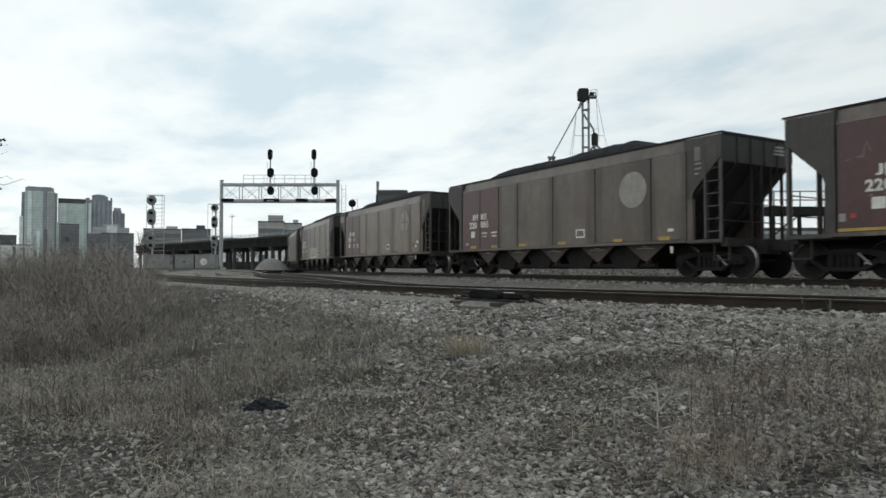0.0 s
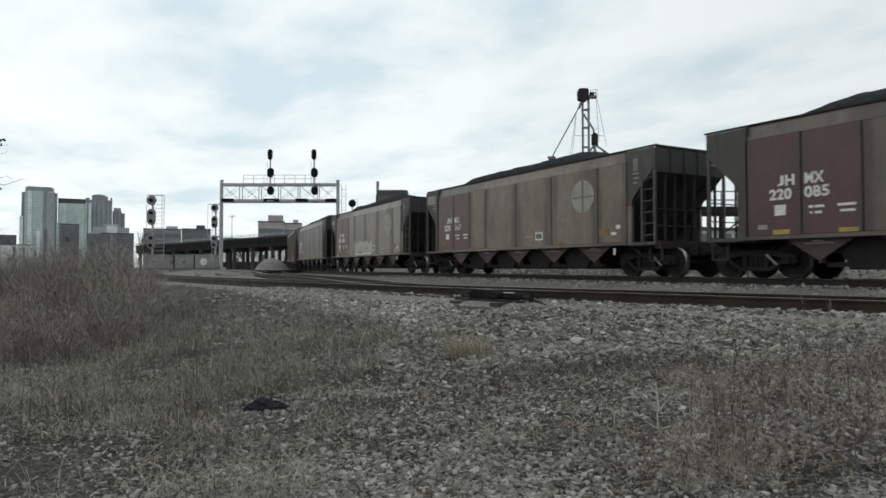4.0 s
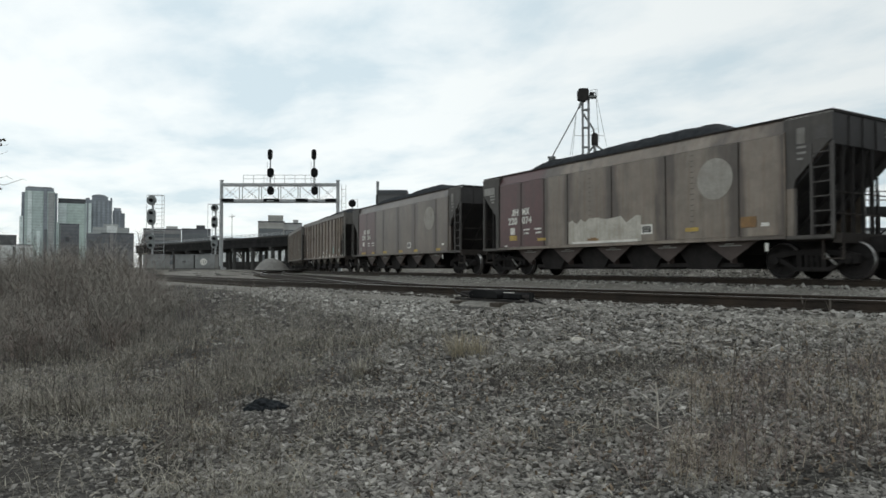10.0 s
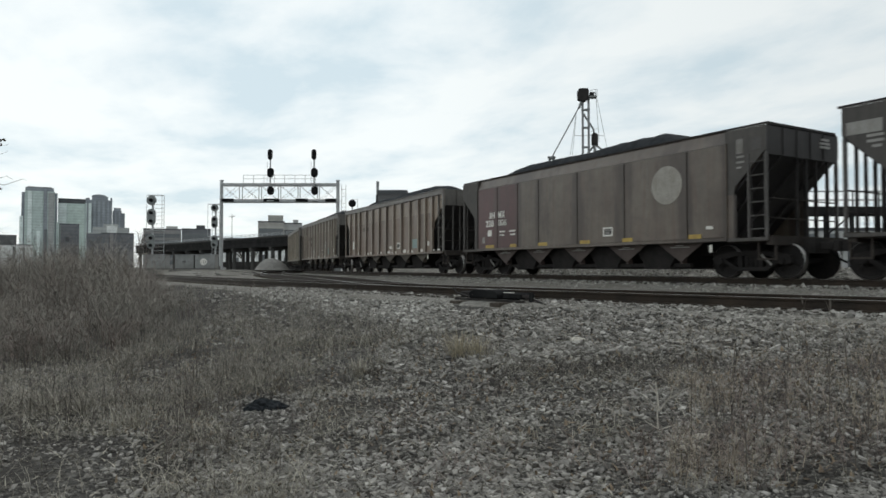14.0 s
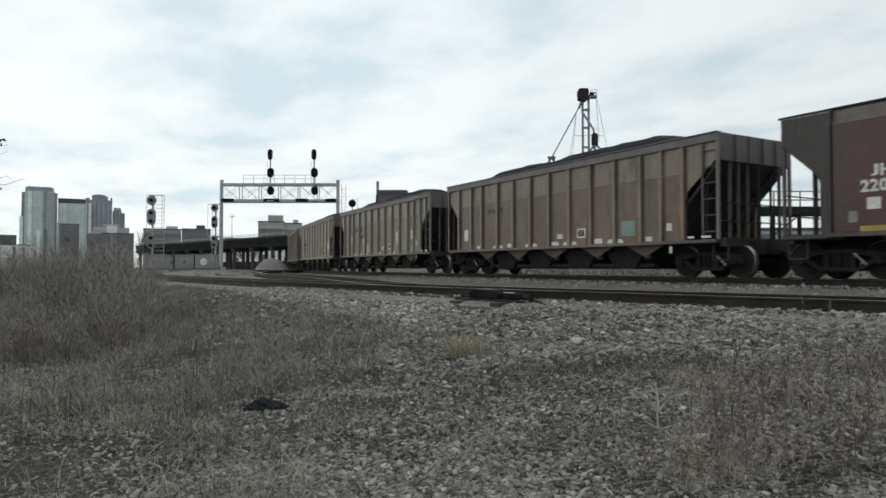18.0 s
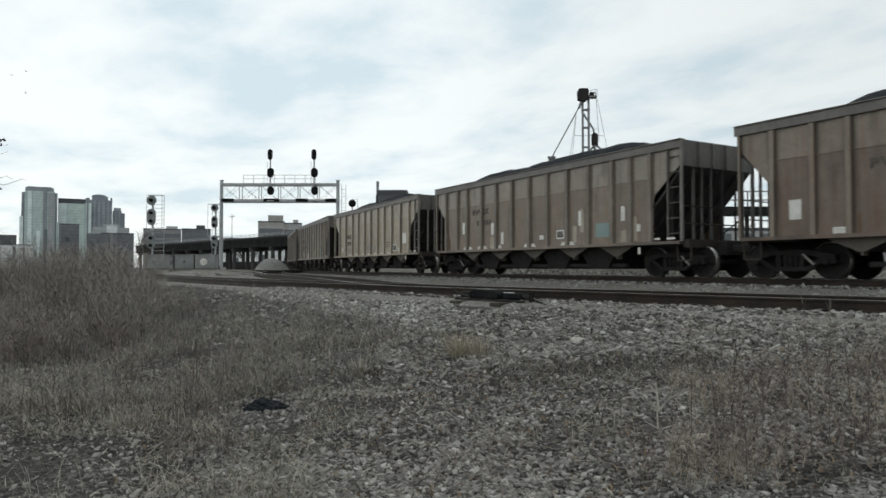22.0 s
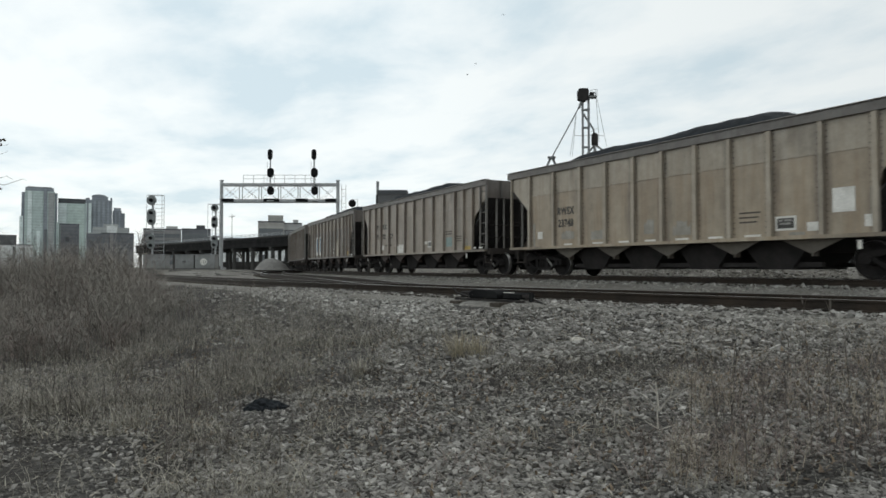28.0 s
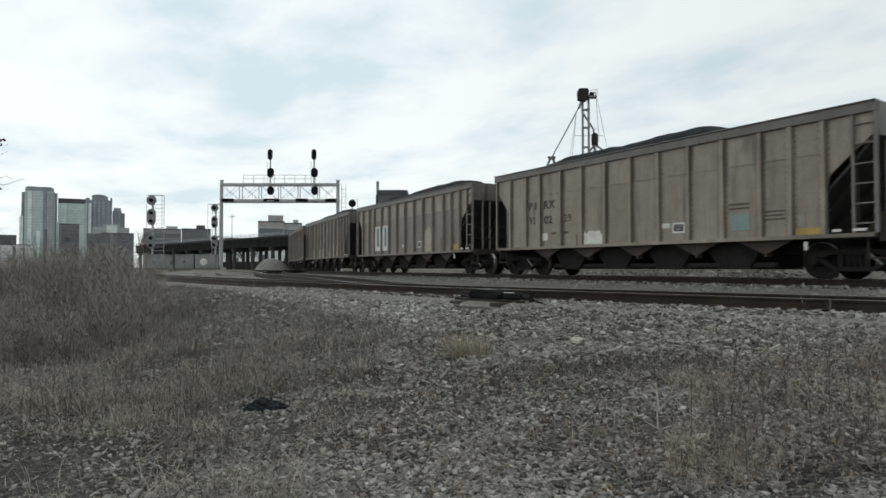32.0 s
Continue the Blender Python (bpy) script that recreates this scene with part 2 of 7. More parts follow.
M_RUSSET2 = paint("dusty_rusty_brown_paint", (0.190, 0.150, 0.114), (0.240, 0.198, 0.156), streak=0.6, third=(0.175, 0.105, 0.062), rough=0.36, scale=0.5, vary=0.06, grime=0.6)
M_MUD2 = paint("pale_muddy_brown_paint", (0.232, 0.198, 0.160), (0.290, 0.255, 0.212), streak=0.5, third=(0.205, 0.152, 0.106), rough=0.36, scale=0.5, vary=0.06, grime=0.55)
M_STEEL = paint("sooty_steel", (0.027, 0.025, 0.0245), (0.042, 0.038, 0.036), rough=0.85, scale=1.5)
# Soot tone, taken darker for the shade inside the car ends.
M_SOOT = paint("sooty_shaded_brown_paint", (0.027, 0.0245, 0.024), (0.041, 0.037, 0.036), rough=0.75, scale=0.8, streak=0.5, third=(0.016, 0.015, 0.014))
M_SOOT2 = paint("sooty_tan_paint", (0.052, 0.046, 0.041), (0.074, 0.066, 0.058), rough=0.6, scale=0.8, streak=0.5, third=(0.026, 0.023, 0.021))
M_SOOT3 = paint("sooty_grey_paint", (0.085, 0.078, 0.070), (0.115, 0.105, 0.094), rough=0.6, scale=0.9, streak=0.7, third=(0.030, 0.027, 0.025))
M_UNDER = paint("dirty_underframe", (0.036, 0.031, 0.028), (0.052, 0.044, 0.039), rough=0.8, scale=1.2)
M_HOPPER = paint("brown_hopper_sheet", (0.056, 0.040, 0.035), (0.074, 0.054, 0.047), rough=0.7, scale=1.0, streak=0.3, third=(0.042, 0.033, 0.029))
M_DUSTY = paint("dusty_hopper_sheet", (0.098, 0.084, 0.068), (0.13, 0.113, 0.092), rough=0.7, scale=1.0, streak=0.4, third=(0.06, 0.05, 0.042))
M_CHORD = paint("worn_grey_chord", (0.165, 0.152, 0.138), (0.115, 0.103, 0.092), rough=0.45, scale=1.2, streak=0.5, third=(0.085, 0.068, 0.055))
# Near-black base: sooty steel with the shade under the cars put into its colour.
M_PIT = paint("sooty_shaded_steel", (0.021, 0.0195, 0.019), (0.031, 0.028, 0.027), rough=0.95, scale=2)
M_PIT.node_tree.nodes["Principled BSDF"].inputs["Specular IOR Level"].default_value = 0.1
M_STAKE = paint("grimy_stake_paint", (0.155, 0.128, 0.104), (0.210, 0.180, 0.150), streak=0.6, third=(0.120, 0.084, 0.058), rough=0.5, scale=0.8, vary=0.12)
M_POST = paint("worn_pale_post_paint", (0.205, 0.195, 0.180), (0.150, 0.138, 0.122), rough=0.6, scale=1.5, streak=0.5, third=(0.085, 0.070, 0.056))
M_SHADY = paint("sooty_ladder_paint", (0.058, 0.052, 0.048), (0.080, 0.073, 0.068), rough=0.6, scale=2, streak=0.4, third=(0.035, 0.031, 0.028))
M_BOLT = paint("rusty_bolts", (0.055, 0.042, 0.032), (0.08, 0.058, 0.042), rough=0.8, scale=6)
M_RUST = paint("orange_rust", (0.165, 0.100, 0.055), (0.125, 0.082, 0.052), rough=0.8, scale=5, streak=0.5, third=(0.11, 0.075, 0.05))
M_COAL = paint("coal", (0.016, 0.018, 0.020), (0.036, 0.039, 0.043), rough=0.95, scale=4, fine=25, bump=0.9)
M_COAL.node_tree.nodes["Principled BSDF"].inputs["Specular IOR Level"].default_value = 0.06
M_WHITE = paint("dirty_white_lettering", (0.74, 0.72, 0.67), (0.58, 0.56, 0.51), rough=0.6, scale=4)
M_BLACK = paint("black_lettering", (0.03, 0.028, 0.026), (0.05, 0.046, 0.04), rough=0.6, scale=4)
M_GREY = paint("faded_grey_paint", (0.30, 0.29, 0.27), (0.22, 0.21, 0.195), rough=0.7, scale=3, streak=0.3, third=(0.18, 0.165, 0.14))
M_DISC = paint("chalky_grey_emblem", (0.34, 0.32, 0.285), (0.27, 0.25, 0.22), rough=0.8, scale=3, streak=0.3, third=(0.17, 0.15, 0.13))
M_PALE = paint("chalky_overpaint", (0.34, 0.32, 0.28), (0.25, 0.23, 0.195), rough=0.8, scale=3, streak=0.4, third=(0.20, 0.18, 0.15))
M_FAINT = paint("worn_dark_lettering", (0.07, 0.058, 0.046), (0.10, 0.082, 0.064), rough=0.7, scale=6)
M_BLUE = paint("faded_blue_paint", (0.13, 0.20, 0.27), (0.20, 0.26, 0.31), rough=0.7, scale=3)
M_REDTAG = paint("red_tag", (0.42, 0.05, 0.06), (0.34, 0.05, 0.05), rough=0.6, scale=4)
M_YELLOW = paint("faded_yellow_reflector", (0.46, 0.32, 0.07), (0.33, 0.22, 0.06), rough=0.6, scale=4)
M_ORANGE = paint("dull_orange_patch", (0.24, 0.135, 0.05), (0.17, 0.10, 0.05), rough=0.7, scale=4)
M_TEAL = paint("pale_teal_panel", (0.17, 0.255, 0.24), (0.22, 0.29, 0.27), rough=0.6, scale=4)
M_SILVER = paint("signal_silver_paint", (0.42, 0.43, 0.43), (0.34, 0.35, 0.35), rough=0.55, scale=2, bump=0.05)
M_SIGNAL = paint("black_signal_paint", (0.012, 0.012, 0.013), (0.022, 0.022, 0.022), rough=0.85, scale=3)
M_CABINET = paint("grey_cabinet_paint", (0.26, 0.265, 0.26), (0.19, 0.19, 0.185), rough=0.6, scale=1.5, streak=0.3, third=(0.15, 0.14, 0.125))
M_CONCRETE = paint("weathered_concrete", (0.16, 0.155, 0.145), (0.105, 0.10, 0.095), rough=0.9, scale=0.3, streak=0.5, third=(0.07, 0.068, 0.064), fine=6)
M_DARKSTEEL = paint("dark_bridge_steel", (0.020, 0.020, 0.020), (0.034, 0.033, 0.032), rough=0.85, scale=0.4, fine=8)
M_PILE = paint("crushed_stone_pile", (0.15, 0.145, 0.135), (0.22, 0.21, 0.195), rough=0.95, scale=2, fine=14, bump=0.8)
# Concrete colour darkened to carry the shade under the viaduct's deck.
M_PIER = paint("darkened_concrete", (0.085, 0.082, 0.078), (0.055, 0.053, 0.05), rough=0.9, scale=0.3, fine=6)
# Skyline wall colours are lightened to carry the haze of distance.
M_GLASSG = facade_material("green_curtain_wall", (0.50, 0.575, 0.55), (0.42, 0.50, 0.475), 0.4)
M_GLASSP = facade_material("pale_curtain_wall", (0.74, 0.81, 0.785), (0.66, 0.74, 0.715), 0.4)
M_GLASSD = facade_material("blue_grey_curtain_wall", (0.275, 0.295, 0.32), (0.225, 0.245, 0.268), 0.5)
M_PANE = facade_material("dark_panes", (0.12, 0.13, 0.135), (0.15, 0.16, 0.165), 0.4)
M_STONEF = facade_material("pale_stone_facade", (0.74, 0.75, 0.73), (0.62, 0.63, 0.615), 0.8)
M_BRICKF = facade_material("brown_brick_facade", (0.125, 0.125, 0.125), (0.095, 0.095, 0.095), 0.9)
M_BEIGE = facade_material("beige_facade", (0.40, 0.385, 0.355), (0.33, 0.32, 0.295), 0.9)
M_ROOF = facade_material("dark_roof", (0.07, 0.075, 0.08), (0.10, 0.10, 0.105), 0.8)
M_BLOCKG = facade_material("grey_green_block", (0.22, 0.245, 0.235), (0.175, 0.20, 0.19), 0.8)
M_BLOCKB = facade_material("brown_grey_block", (0.29, 0.28, 0.275), (0.225, 0.218, 0.213), 0.9)
M_BLOCKT = facade_material("pale_teal_glazing", (0.56, 0.655, 0.60), (0.48, 0.57, 0.53), 0.4)
M_BLOCKD = facade_material("dark_grey_block", (0.168, 0.172, 0.182), (0.13, 0.134, 0.144), 0.8)
M_STONEG = facade_material("grey_stone_facade", (0.40, 0.41, 0.40), (0.31, 0.32, 0.315), 0.8)
M_HEADS = paint("dull_grey_signal_paint", (0.25, 0.265, 0.26), (0.17, 0.18, 0.175), rough=0.7, scale=3)
M_ELEV = paint("weathered_grey_steel", (0.255, 0.265, 0.265), (0.195, 0.20, 0.20), rough=0.6, scale=0.5, fine=6, bump=0.05)
M_GLASSD2 = facade_material("blue_grey_panes", (0.34, 0.37, 0.40), (0.28, 0.31, 0.335), 0.4)
M_BEIGE2 = facade_material("pale_grey_facade", (0.44, 0.44, 0.425), (0.36, 0.36, 0.35), 0.9)
M_BED = ballast_material()
M_REDTWIG = island("reddish_dry_stalks", [(0.125, 0.092, 0.080), (0.200, 0.158, 0.136), (0.098, 0.076, 0.067)])
M_STRAW = island("straw", [(0.36, 0.315, 0.23), (0.25, 0.218, 0.158), (0.47, 0.42, 0.315)])
M_STALK = island("brown_stalks", [(0.078, 0.066, 0.057), (0.130, 0.110, 0.092), (0.057, 0.048, 0.042)])
M_STRAWB = island("brown_straw", [(0.23, 0.194, 0.147), (0.36, 0.310, 0.236), (0.17, 0.140, 0.108), (0.45, 0.394, 0.306)])
M_LEAF = island("dead_leaves", [(0.12, 0.085, 0.055), (0.20, 0.15, 0.10), (0.09, 0.066, 0.046)])
M_STICK = paint("weathered_stick", (0.24, 0.22, 0.19), (0.17, 0.15, 0.13), rough=0.9, scale=8)
M_PALESTICK = paint("pale_bleached_stick", (0.40, 0.37, 0.32), (0.30, 0.275, 0.235), rough=0.9, scale=8)
M_PALESTONE = paint("pale_limestone", (0.46, 0.43, 0.37), (0.36, 0.335, 0.29), rough=0.9, scale=9, bump=0.3)
M_BARK = paint("grey_bark", (0.07, 0.06, 0.05), (0.10, 0.085, 0.07), rough=0.9, scale=6, bump=0.4)


for dull in (M_STEEL, M_UNDER, M_RAIL, M_TIE, M_PIER):
    dull.node_tree.nodes["Principled BSDF"].inputs["Specular IOR Level"].default_value = 0.15
for dull in (M_SIGNAL, M_DARKSTEEL):
    dull.node_tree.nodes["Principled BSDF"].inputs["Specular IOR Level"].default_value = 0.03


# ================= mesh helpers =================
def box(bm, x0, x1, y0, y1, z0, z1):
    v = [bm.verts.new((x, y, z)) for x in (x0, x1) for y in (y0, y1) for z in (z0, z1)]
    for f in ((0, 1, 3, 2), (4, 6, 7, 5), (0, 4, 5, 1), (2, 3, 7, 6), (0, 2, 6, 4), (1, 5, 7, 3)):
        bm.faces.new([v[i] for i in f])


def prism(bm, poly, y0, y1, axis="y"):
    """Extrude a polygon, drawn in x and z, along y (or, with axis 'x', drawn in y and z, along x)."""
    def at(p, q):
        return (p[0], q, p[1]) if axis == "y" else (q, p[0], p[1])
    a = [bm.verts.new(at(p, y0)) for p in poly]
    b = [bm.verts.new(at(p, y1)) for p in poly]
    n = len(poly)
    bm.faces.new(a)
    bm.faces.new(b[::-1])
    for i in range(n):
        bm.faces.new((a[i], b[i], b[(i + 1) % n], a[(i + 1) % n]))


def rod(bm, p, q, r, n=8, r2=None):
    p, q = Vector(p), Vector(q)
    r2 = r if r2 is None else r2
    t = (q - p).normalized()
    u = t.orthogonal().normalized()
    w = t.cross(u)
    a, b = [], []
    for i in range(n):
        c = math.cos(2 * math.pi * i / n) * u + math.sin(2 * math.pi * i / n) * w
        a.append(bm.verts.new(p + r * c))
        b.append(bm.verts.new(q + r2 * c))
    for i in range(n):
        j = (i + 1) % n
        bm.faces.new((a[i], a[j], b[j], b[i]))
    bm.faces.new(a[::-1])
    bm.faces.new(b)


def finish(bm, name, smooth=False, bevel=0.0):
    if bevel:
        bmesh.ops.bevel(bm, geom=bm.edges[:], offset=bevel, segments=1, affect="EDGES", clamp_overlap=True)
    bmesh.ops.recalc_face_normals(bm, faces=bm.faces[:])
    me = bpy.data.meshes.new(name)
    bm.to_mesh(me)
    bm.free()
    if smooth:
        me.shade_smooth()
    return me


def part(name, bm, material, parent=None, label="", smooth=False, bevel=0.0, m=None):
    me = bm if isinstance(bm, bpy.types.Mesh) else finish(bm, name, smooth, bevel)
    if not me.materials:
        me.materials.append(material)
    ob = new(name, me)
    if me.materials[0] != material:
        ob.material_slots[0].link = "OBJECT"
        ob.material_slots[0].material = material
    if parent:
        ob.parent = parent
    if m is not None:
        ob.matrix_basis = m
    if label:
        tagged(ob, label)
    return ob


def thing(name, label, category, group="", kind="", m=None):
    ob = new(name)
    ob.empty_display_size = 0.2
    tagged(ob, label, category, group, kind)
    if m is not None:
        ob.matrix_basis = m
    return ob


def boxes(*rows):
    bm = bmesh.new()
    for r in rows:
        box(bm, *r)
    return bm


def rods(r, *pairs, n=8):
    bm = bmesh.new()
    for p, q in pairs:
        rod(bm, p, q, r, n)
    return bm


CACHE = {}


def cached(key, make, **kw):
    if key not in CACHE:
        CACHE[key] = finish(make(), key.split("/")[-1], **kw)
    return CACHE[key]


# ================= lines of the tracks =================
LINE_Y, BEND_X, SPIRAL, RADIUS = 17.153, 5.675, 40.0, 1000 / 5.1402
_u = np.arange(0, 400, 0.25)
_th = np.concatenate([[0], np.cumsum(np.clip(_u / SPIRAL, 0, 1)[:-1] / RADIUS * 0.25)])
_cx = np.concatenate([[0], np.cumsum(np.cos(_th[:-1]) * 0.25)])
_cy = np.concatenate([[0], np.cumsum(np.sin(_th[:-1]) * 0.25)])


def main_line(s):
    """Centre and heading of the curved main track at the running length s."""
    d = BEND_X - s
    if d <= 0:
        return s, LINE_Y, 0.0
    return BEND_X - float(np.interp(d, _u, _cx)), LINE_Y + float(np.interp(d, _u, _cy)), -float(np.interp(d, _u, _th))


def near_line(x):
    """Centre and heading of the near side track."""
    c = 0.72
    if x < -60:
        return x, 5.3 + 0.1 * (x + 60) + c, math.atan(0.1)
    if x < -40:
        return x, 6.3 - 0.0025 * (x + 40) ** 2 + c, math.atan(-0.005 * (x + 40))
    if x > -4:
        return x, 6.3 + 0.0033 * 36 * 36 + 0.2376 * (x + 4) + c, math.atan(0.2376)
    return x, 6.3 + 0.0033 * (x + 40) ** 2 + c, math.atan(0.0066 * (x + 40))


NEAR_Z = -0.19       # rail head of the near track; the main line's is 0


def ground_z(x, y):
    """Height of the ground: low round the camera, rising to the ballast of the tracks."""
    ny = near_line(x)[1]
    d = ny - 1.7 - y                      # metres on this side of the near track's shoulder
    top = NEAR_Z - 0.30
    if d > 0:
        k = min(d / 7.5, 1.0)
        z = top + (-1.16 - top) * (k * k * (3 - 2 * k) * 0.35 + k * 0.65)
    else:
        z = top + 0.14 * min(-d / 6.0, 1.0)
    # raised fill on which the signals and relay cabinets stand
    r = math.hypot(x + 60.4, y - 12.0)
    if r < 7.5:
        k = min(1.0, (7.5 - r) / 3.5)
        z += (0.10 - z) * k * k * (3 - 2 * k)
    far = math.hypot(x, y)
    if far < 60:
        z += 0.05 * noise.noise((x * 0.5, y * 0.5, 0.3)) + 0.034 * noise.noise((x * 1.7, y * 1.7, 4.1)) + 0.016 * noise.noise((x * 3.1, y * 3.1, 9.4))
    return z


# ================= ground =================
def build_ground():
    bm = bmesh.new()
    xs = sorted(set([-3000, -1500, -800, -400, -200, -130, -100, -85] + [round(-75 + i * 1.0, 2) for i in range(45)] + [round(-30 + i * 0.3, 2) for i in range(50)] + [round(-15 + i * 0.15, 2) for i in range(136)] + [6, 8, 10, 14, 20, 30, 50, 90, 200, 500, 1500, 3000]))
    ys = sorted(set([-3000, -1000, -300, -100, -40, -20, -10, -6] + [round(-4 + i * 0.15, 2) for i in range(112)] + [round(13 + i * 1.5, 2) for i in range(30)] + [60, 80, 120, 200, 400, 900, 1800, 3500]))
    grid = [[bm.verts.new((x, y, ground_z(x, y))) for y in ys] for x in xs]
    for i in range(len(xs) - 1):
        for j in range(len(ys) - 1):
            bm.faces.new((grid[i][j], grid[i + 1][j], grid[i + 1][j + 1], grid[i][j + 1]))
    ob = part("ground", bm, M_GROUND, smooth=True)
    tagged(ob, "grey gravel and dry soil with winter weeds beside the tracks", "ground", kind="structure")


build_ground()

RAIL_POLY = [(-0.07, -0.172), (0.07, -0.172), (0.07, -0.158), (0.012, -0.142), (0.010, -0.045), (0.036, -0.034), (0.036, -0.004), (0.028, 0.0), (-0.028, 0.0), (-0.036, -0.004), (-0.036, -0.034), (-0.010, -0.045), (-0.012, -0.142), (-0.07, -0.158)]


def sweep(points, poly, side):
    """A rail: the profile swept along centre line points (x, y, heading, z), set off to one side."""
    bm = bmesh.new()
    rings = []
    for x, y, h, z in points:
        nx, ny = -math.sin(h), math.cos(h)
        rings.append([bm.verts.new((x + nx * (side + a), y + ny * (side + a), z + b)) for a, b in poly])
    n = len(poly)
    for r0, r1 in zip(rings, rings[1:]):
        for i in range(n):
            bm.faces.new((r0[i], r0[(i + 1) % n], r1[(i + 1) % n], r1[i]))
    bm.faces.new(rings[0])
    bm.faces.new(rings[-1][::-1])
    return bm


def build_track(name, label, points, near_ties, step=0.55):
    """Rails, timber ties (those within near_ties metres are parts, the rest joined) and a ballast bed."""
    tr = thing(name, label, "railway track", kind="structure")
    for side in (-0.755, 0.755):
        part("rail", sweep(points, RAIL_POLY, side), M_RAIL, tr, "rusty steel rail with a worn bright head")
        part("rail_head", sweep(points, [(-0.022, 0.0005), (0.022, 0.0005), (0.022, 0.003), (-0.022, 0.003)], side), M_RAILTOP, tr, "polished running surface")
    # ballast bed
    bm = bmesh.new()
    rows = []
    for x, y, h, z in points:
        nx, ny = -math.sin(h), math.cos(h)
        rows.append([bm.verts.new((x + nx * a, y + ny * a, z + b)) for a, b in ((-2.6, -0.52), (-1.75, -0.25), (-1.4, -0.205), (1.4, -0.205), (1.75, -0.25), (2.6, -0.52))])
    for r0, r1 in zip(rows, rows[1:]):
        for i in range(5):
            bm.faces.new((r0[i], r1[i], r1[i + 1], r0[i + 1]))
    part("ballast_bed", bm, M_BED, tr, "grey crushed stone ballast")
    # ties
    tie = boxes((-0.115, 0.115, -1.3, 1.3, -0.33, -0.172))
    me = finish(tie, "tie", bevel=0.012)
    rest = bmesh.new()
    acc, last, k = 0.0, points[0], 0
    for p in points[1:]:
        seg = math.hypot(p[0] - last[0], p[1] - last[1])
        while acc <= seg:
            f = acc / seg
            x, y, h, z = (last[i] + f * (p[i] - last[i]) for i in range(4))
            if math.hypot(x, y) < near_ties:
                part("tie", me, M_TIE, tr, m=pose(x, y, z, 0, 0, math.degrees(h) + random.uniform(-1, 1)))
            else:
                mm = pose(x, y, z, 0, 0, math.degrees(h))
                v0 = len(rest.verts)
                box(rest, -0.115, 0.115, -1.3, 1.3, -0.33, -0.172)
                rest.verts.ensure_lookup_table()
                for v in rest.verts[v0:]:
                    v.co = mm @ v.co
            acc += step
        acc -= seg
        last = p
    if len(rest.verts):
        tagged(part("far_ties", rest, M_TIE, tr, "row of dark timber ties"), kind="stuff")
    return tr


MAIN_PTS = [(*main_line(s), 0.0) for s in [-190 + i * 2.5 for i in range(90)]]
NEAR_PTS = [(*near_line(x), NEAR_Z) for x in [-120 + i * 4 for i in range(20)] + [-40 + i * 1.5 for i in range(34)]]


def curve_points(ctrl, n=14):
    """Centre line points through control points (x, y, z)."""
    pts = []
    c = [Vector(p) for p in ctrl]
    c = [2 * c[0] - c[1]] + c + [2 * c[-1] - c[-2]]
    for i in range(1, len(c) - 2):
        for j in range(n):
            t = j / n
            a, b, d, e = c[i - 1:i + 3]
            pts.append(0.5 * ((2 * b) + (d - a) * t + (2 * a - 5 * b + 4 * d - e) * t * t + (3 * b - a - 3 * d + e) * t ** 3))
    pts.append(c[-2])
    out = []
    for i, p in enumerate(pts):
        q = pts[min(i + 1, len(pts) - 1)] - pts[max(i - 1, 0)]
        out.append((p.x, p.y, math.atan2(q.y, q.x), p.z))
    return out


build_track("main_track", "curved main railway track on grey ballast with dark timber ties", MAIN_PTS, 30)
build_track("siding_track", "rusty side track on weedy ballast", NEAR_PTS, 24)

# ================= the coal train =================
PITCH, HALF = 16.15, 7.5
WHEEL_R = 0.457


def run(t):
    """How far the train has rolled after t seconds."""
    return 3.43686 * t + 0.0108446 * t * t - 0.000124238 * t ** 3


START = -25.525          # running length of the rear end of the first full car at the start


def car_pose(c, t):
    mid = START - c * PITCH + run(t) + HALF + SLACK.get(c, 0.0)
    ax, ay, _ = main_line(mid - BOGIE)
    bx, by, _ = main_line(mid + BOGIE)
    return pose((ax + bx) / 2, (ay + by) / 2, 0, 0, 0, math.degrees(math.atan2(by - ay, bx - ax)))


BOGIE = 6.25
SLACK = {2: -0.11, 3: -0.15, 4: -0.08, 7: -0.06}      # play in the couplers
CARS, WHEELSETS = {}, []


def ring(bm, y0, y1, r0, r1, cx=0.0, cz=0.0, n=28):
    """A solid wheel or ring about the y axis: r0 at y0, r1 at y1."""
    a = [bm.verts.new((cx + r0 * math.cos(2 * math.pi * i / n), y0, cz + r0 * math.sin(2 * math.pi * i / n))) for i in range(n)]
    b = [bm.verts.new((cx + r1 * math.cos(2 * math.pi * i / n), y1, cz + r1 * math.sin(2 * math.pi * i / n))) for i in range(n)]
    for i in range(n):
        bm.faces.new((a[i], a[(i + 1) % n], b[(i + 1) % n], b[i]))
    bm.faces.new(a[::-1])
    bm.faces.new(b)


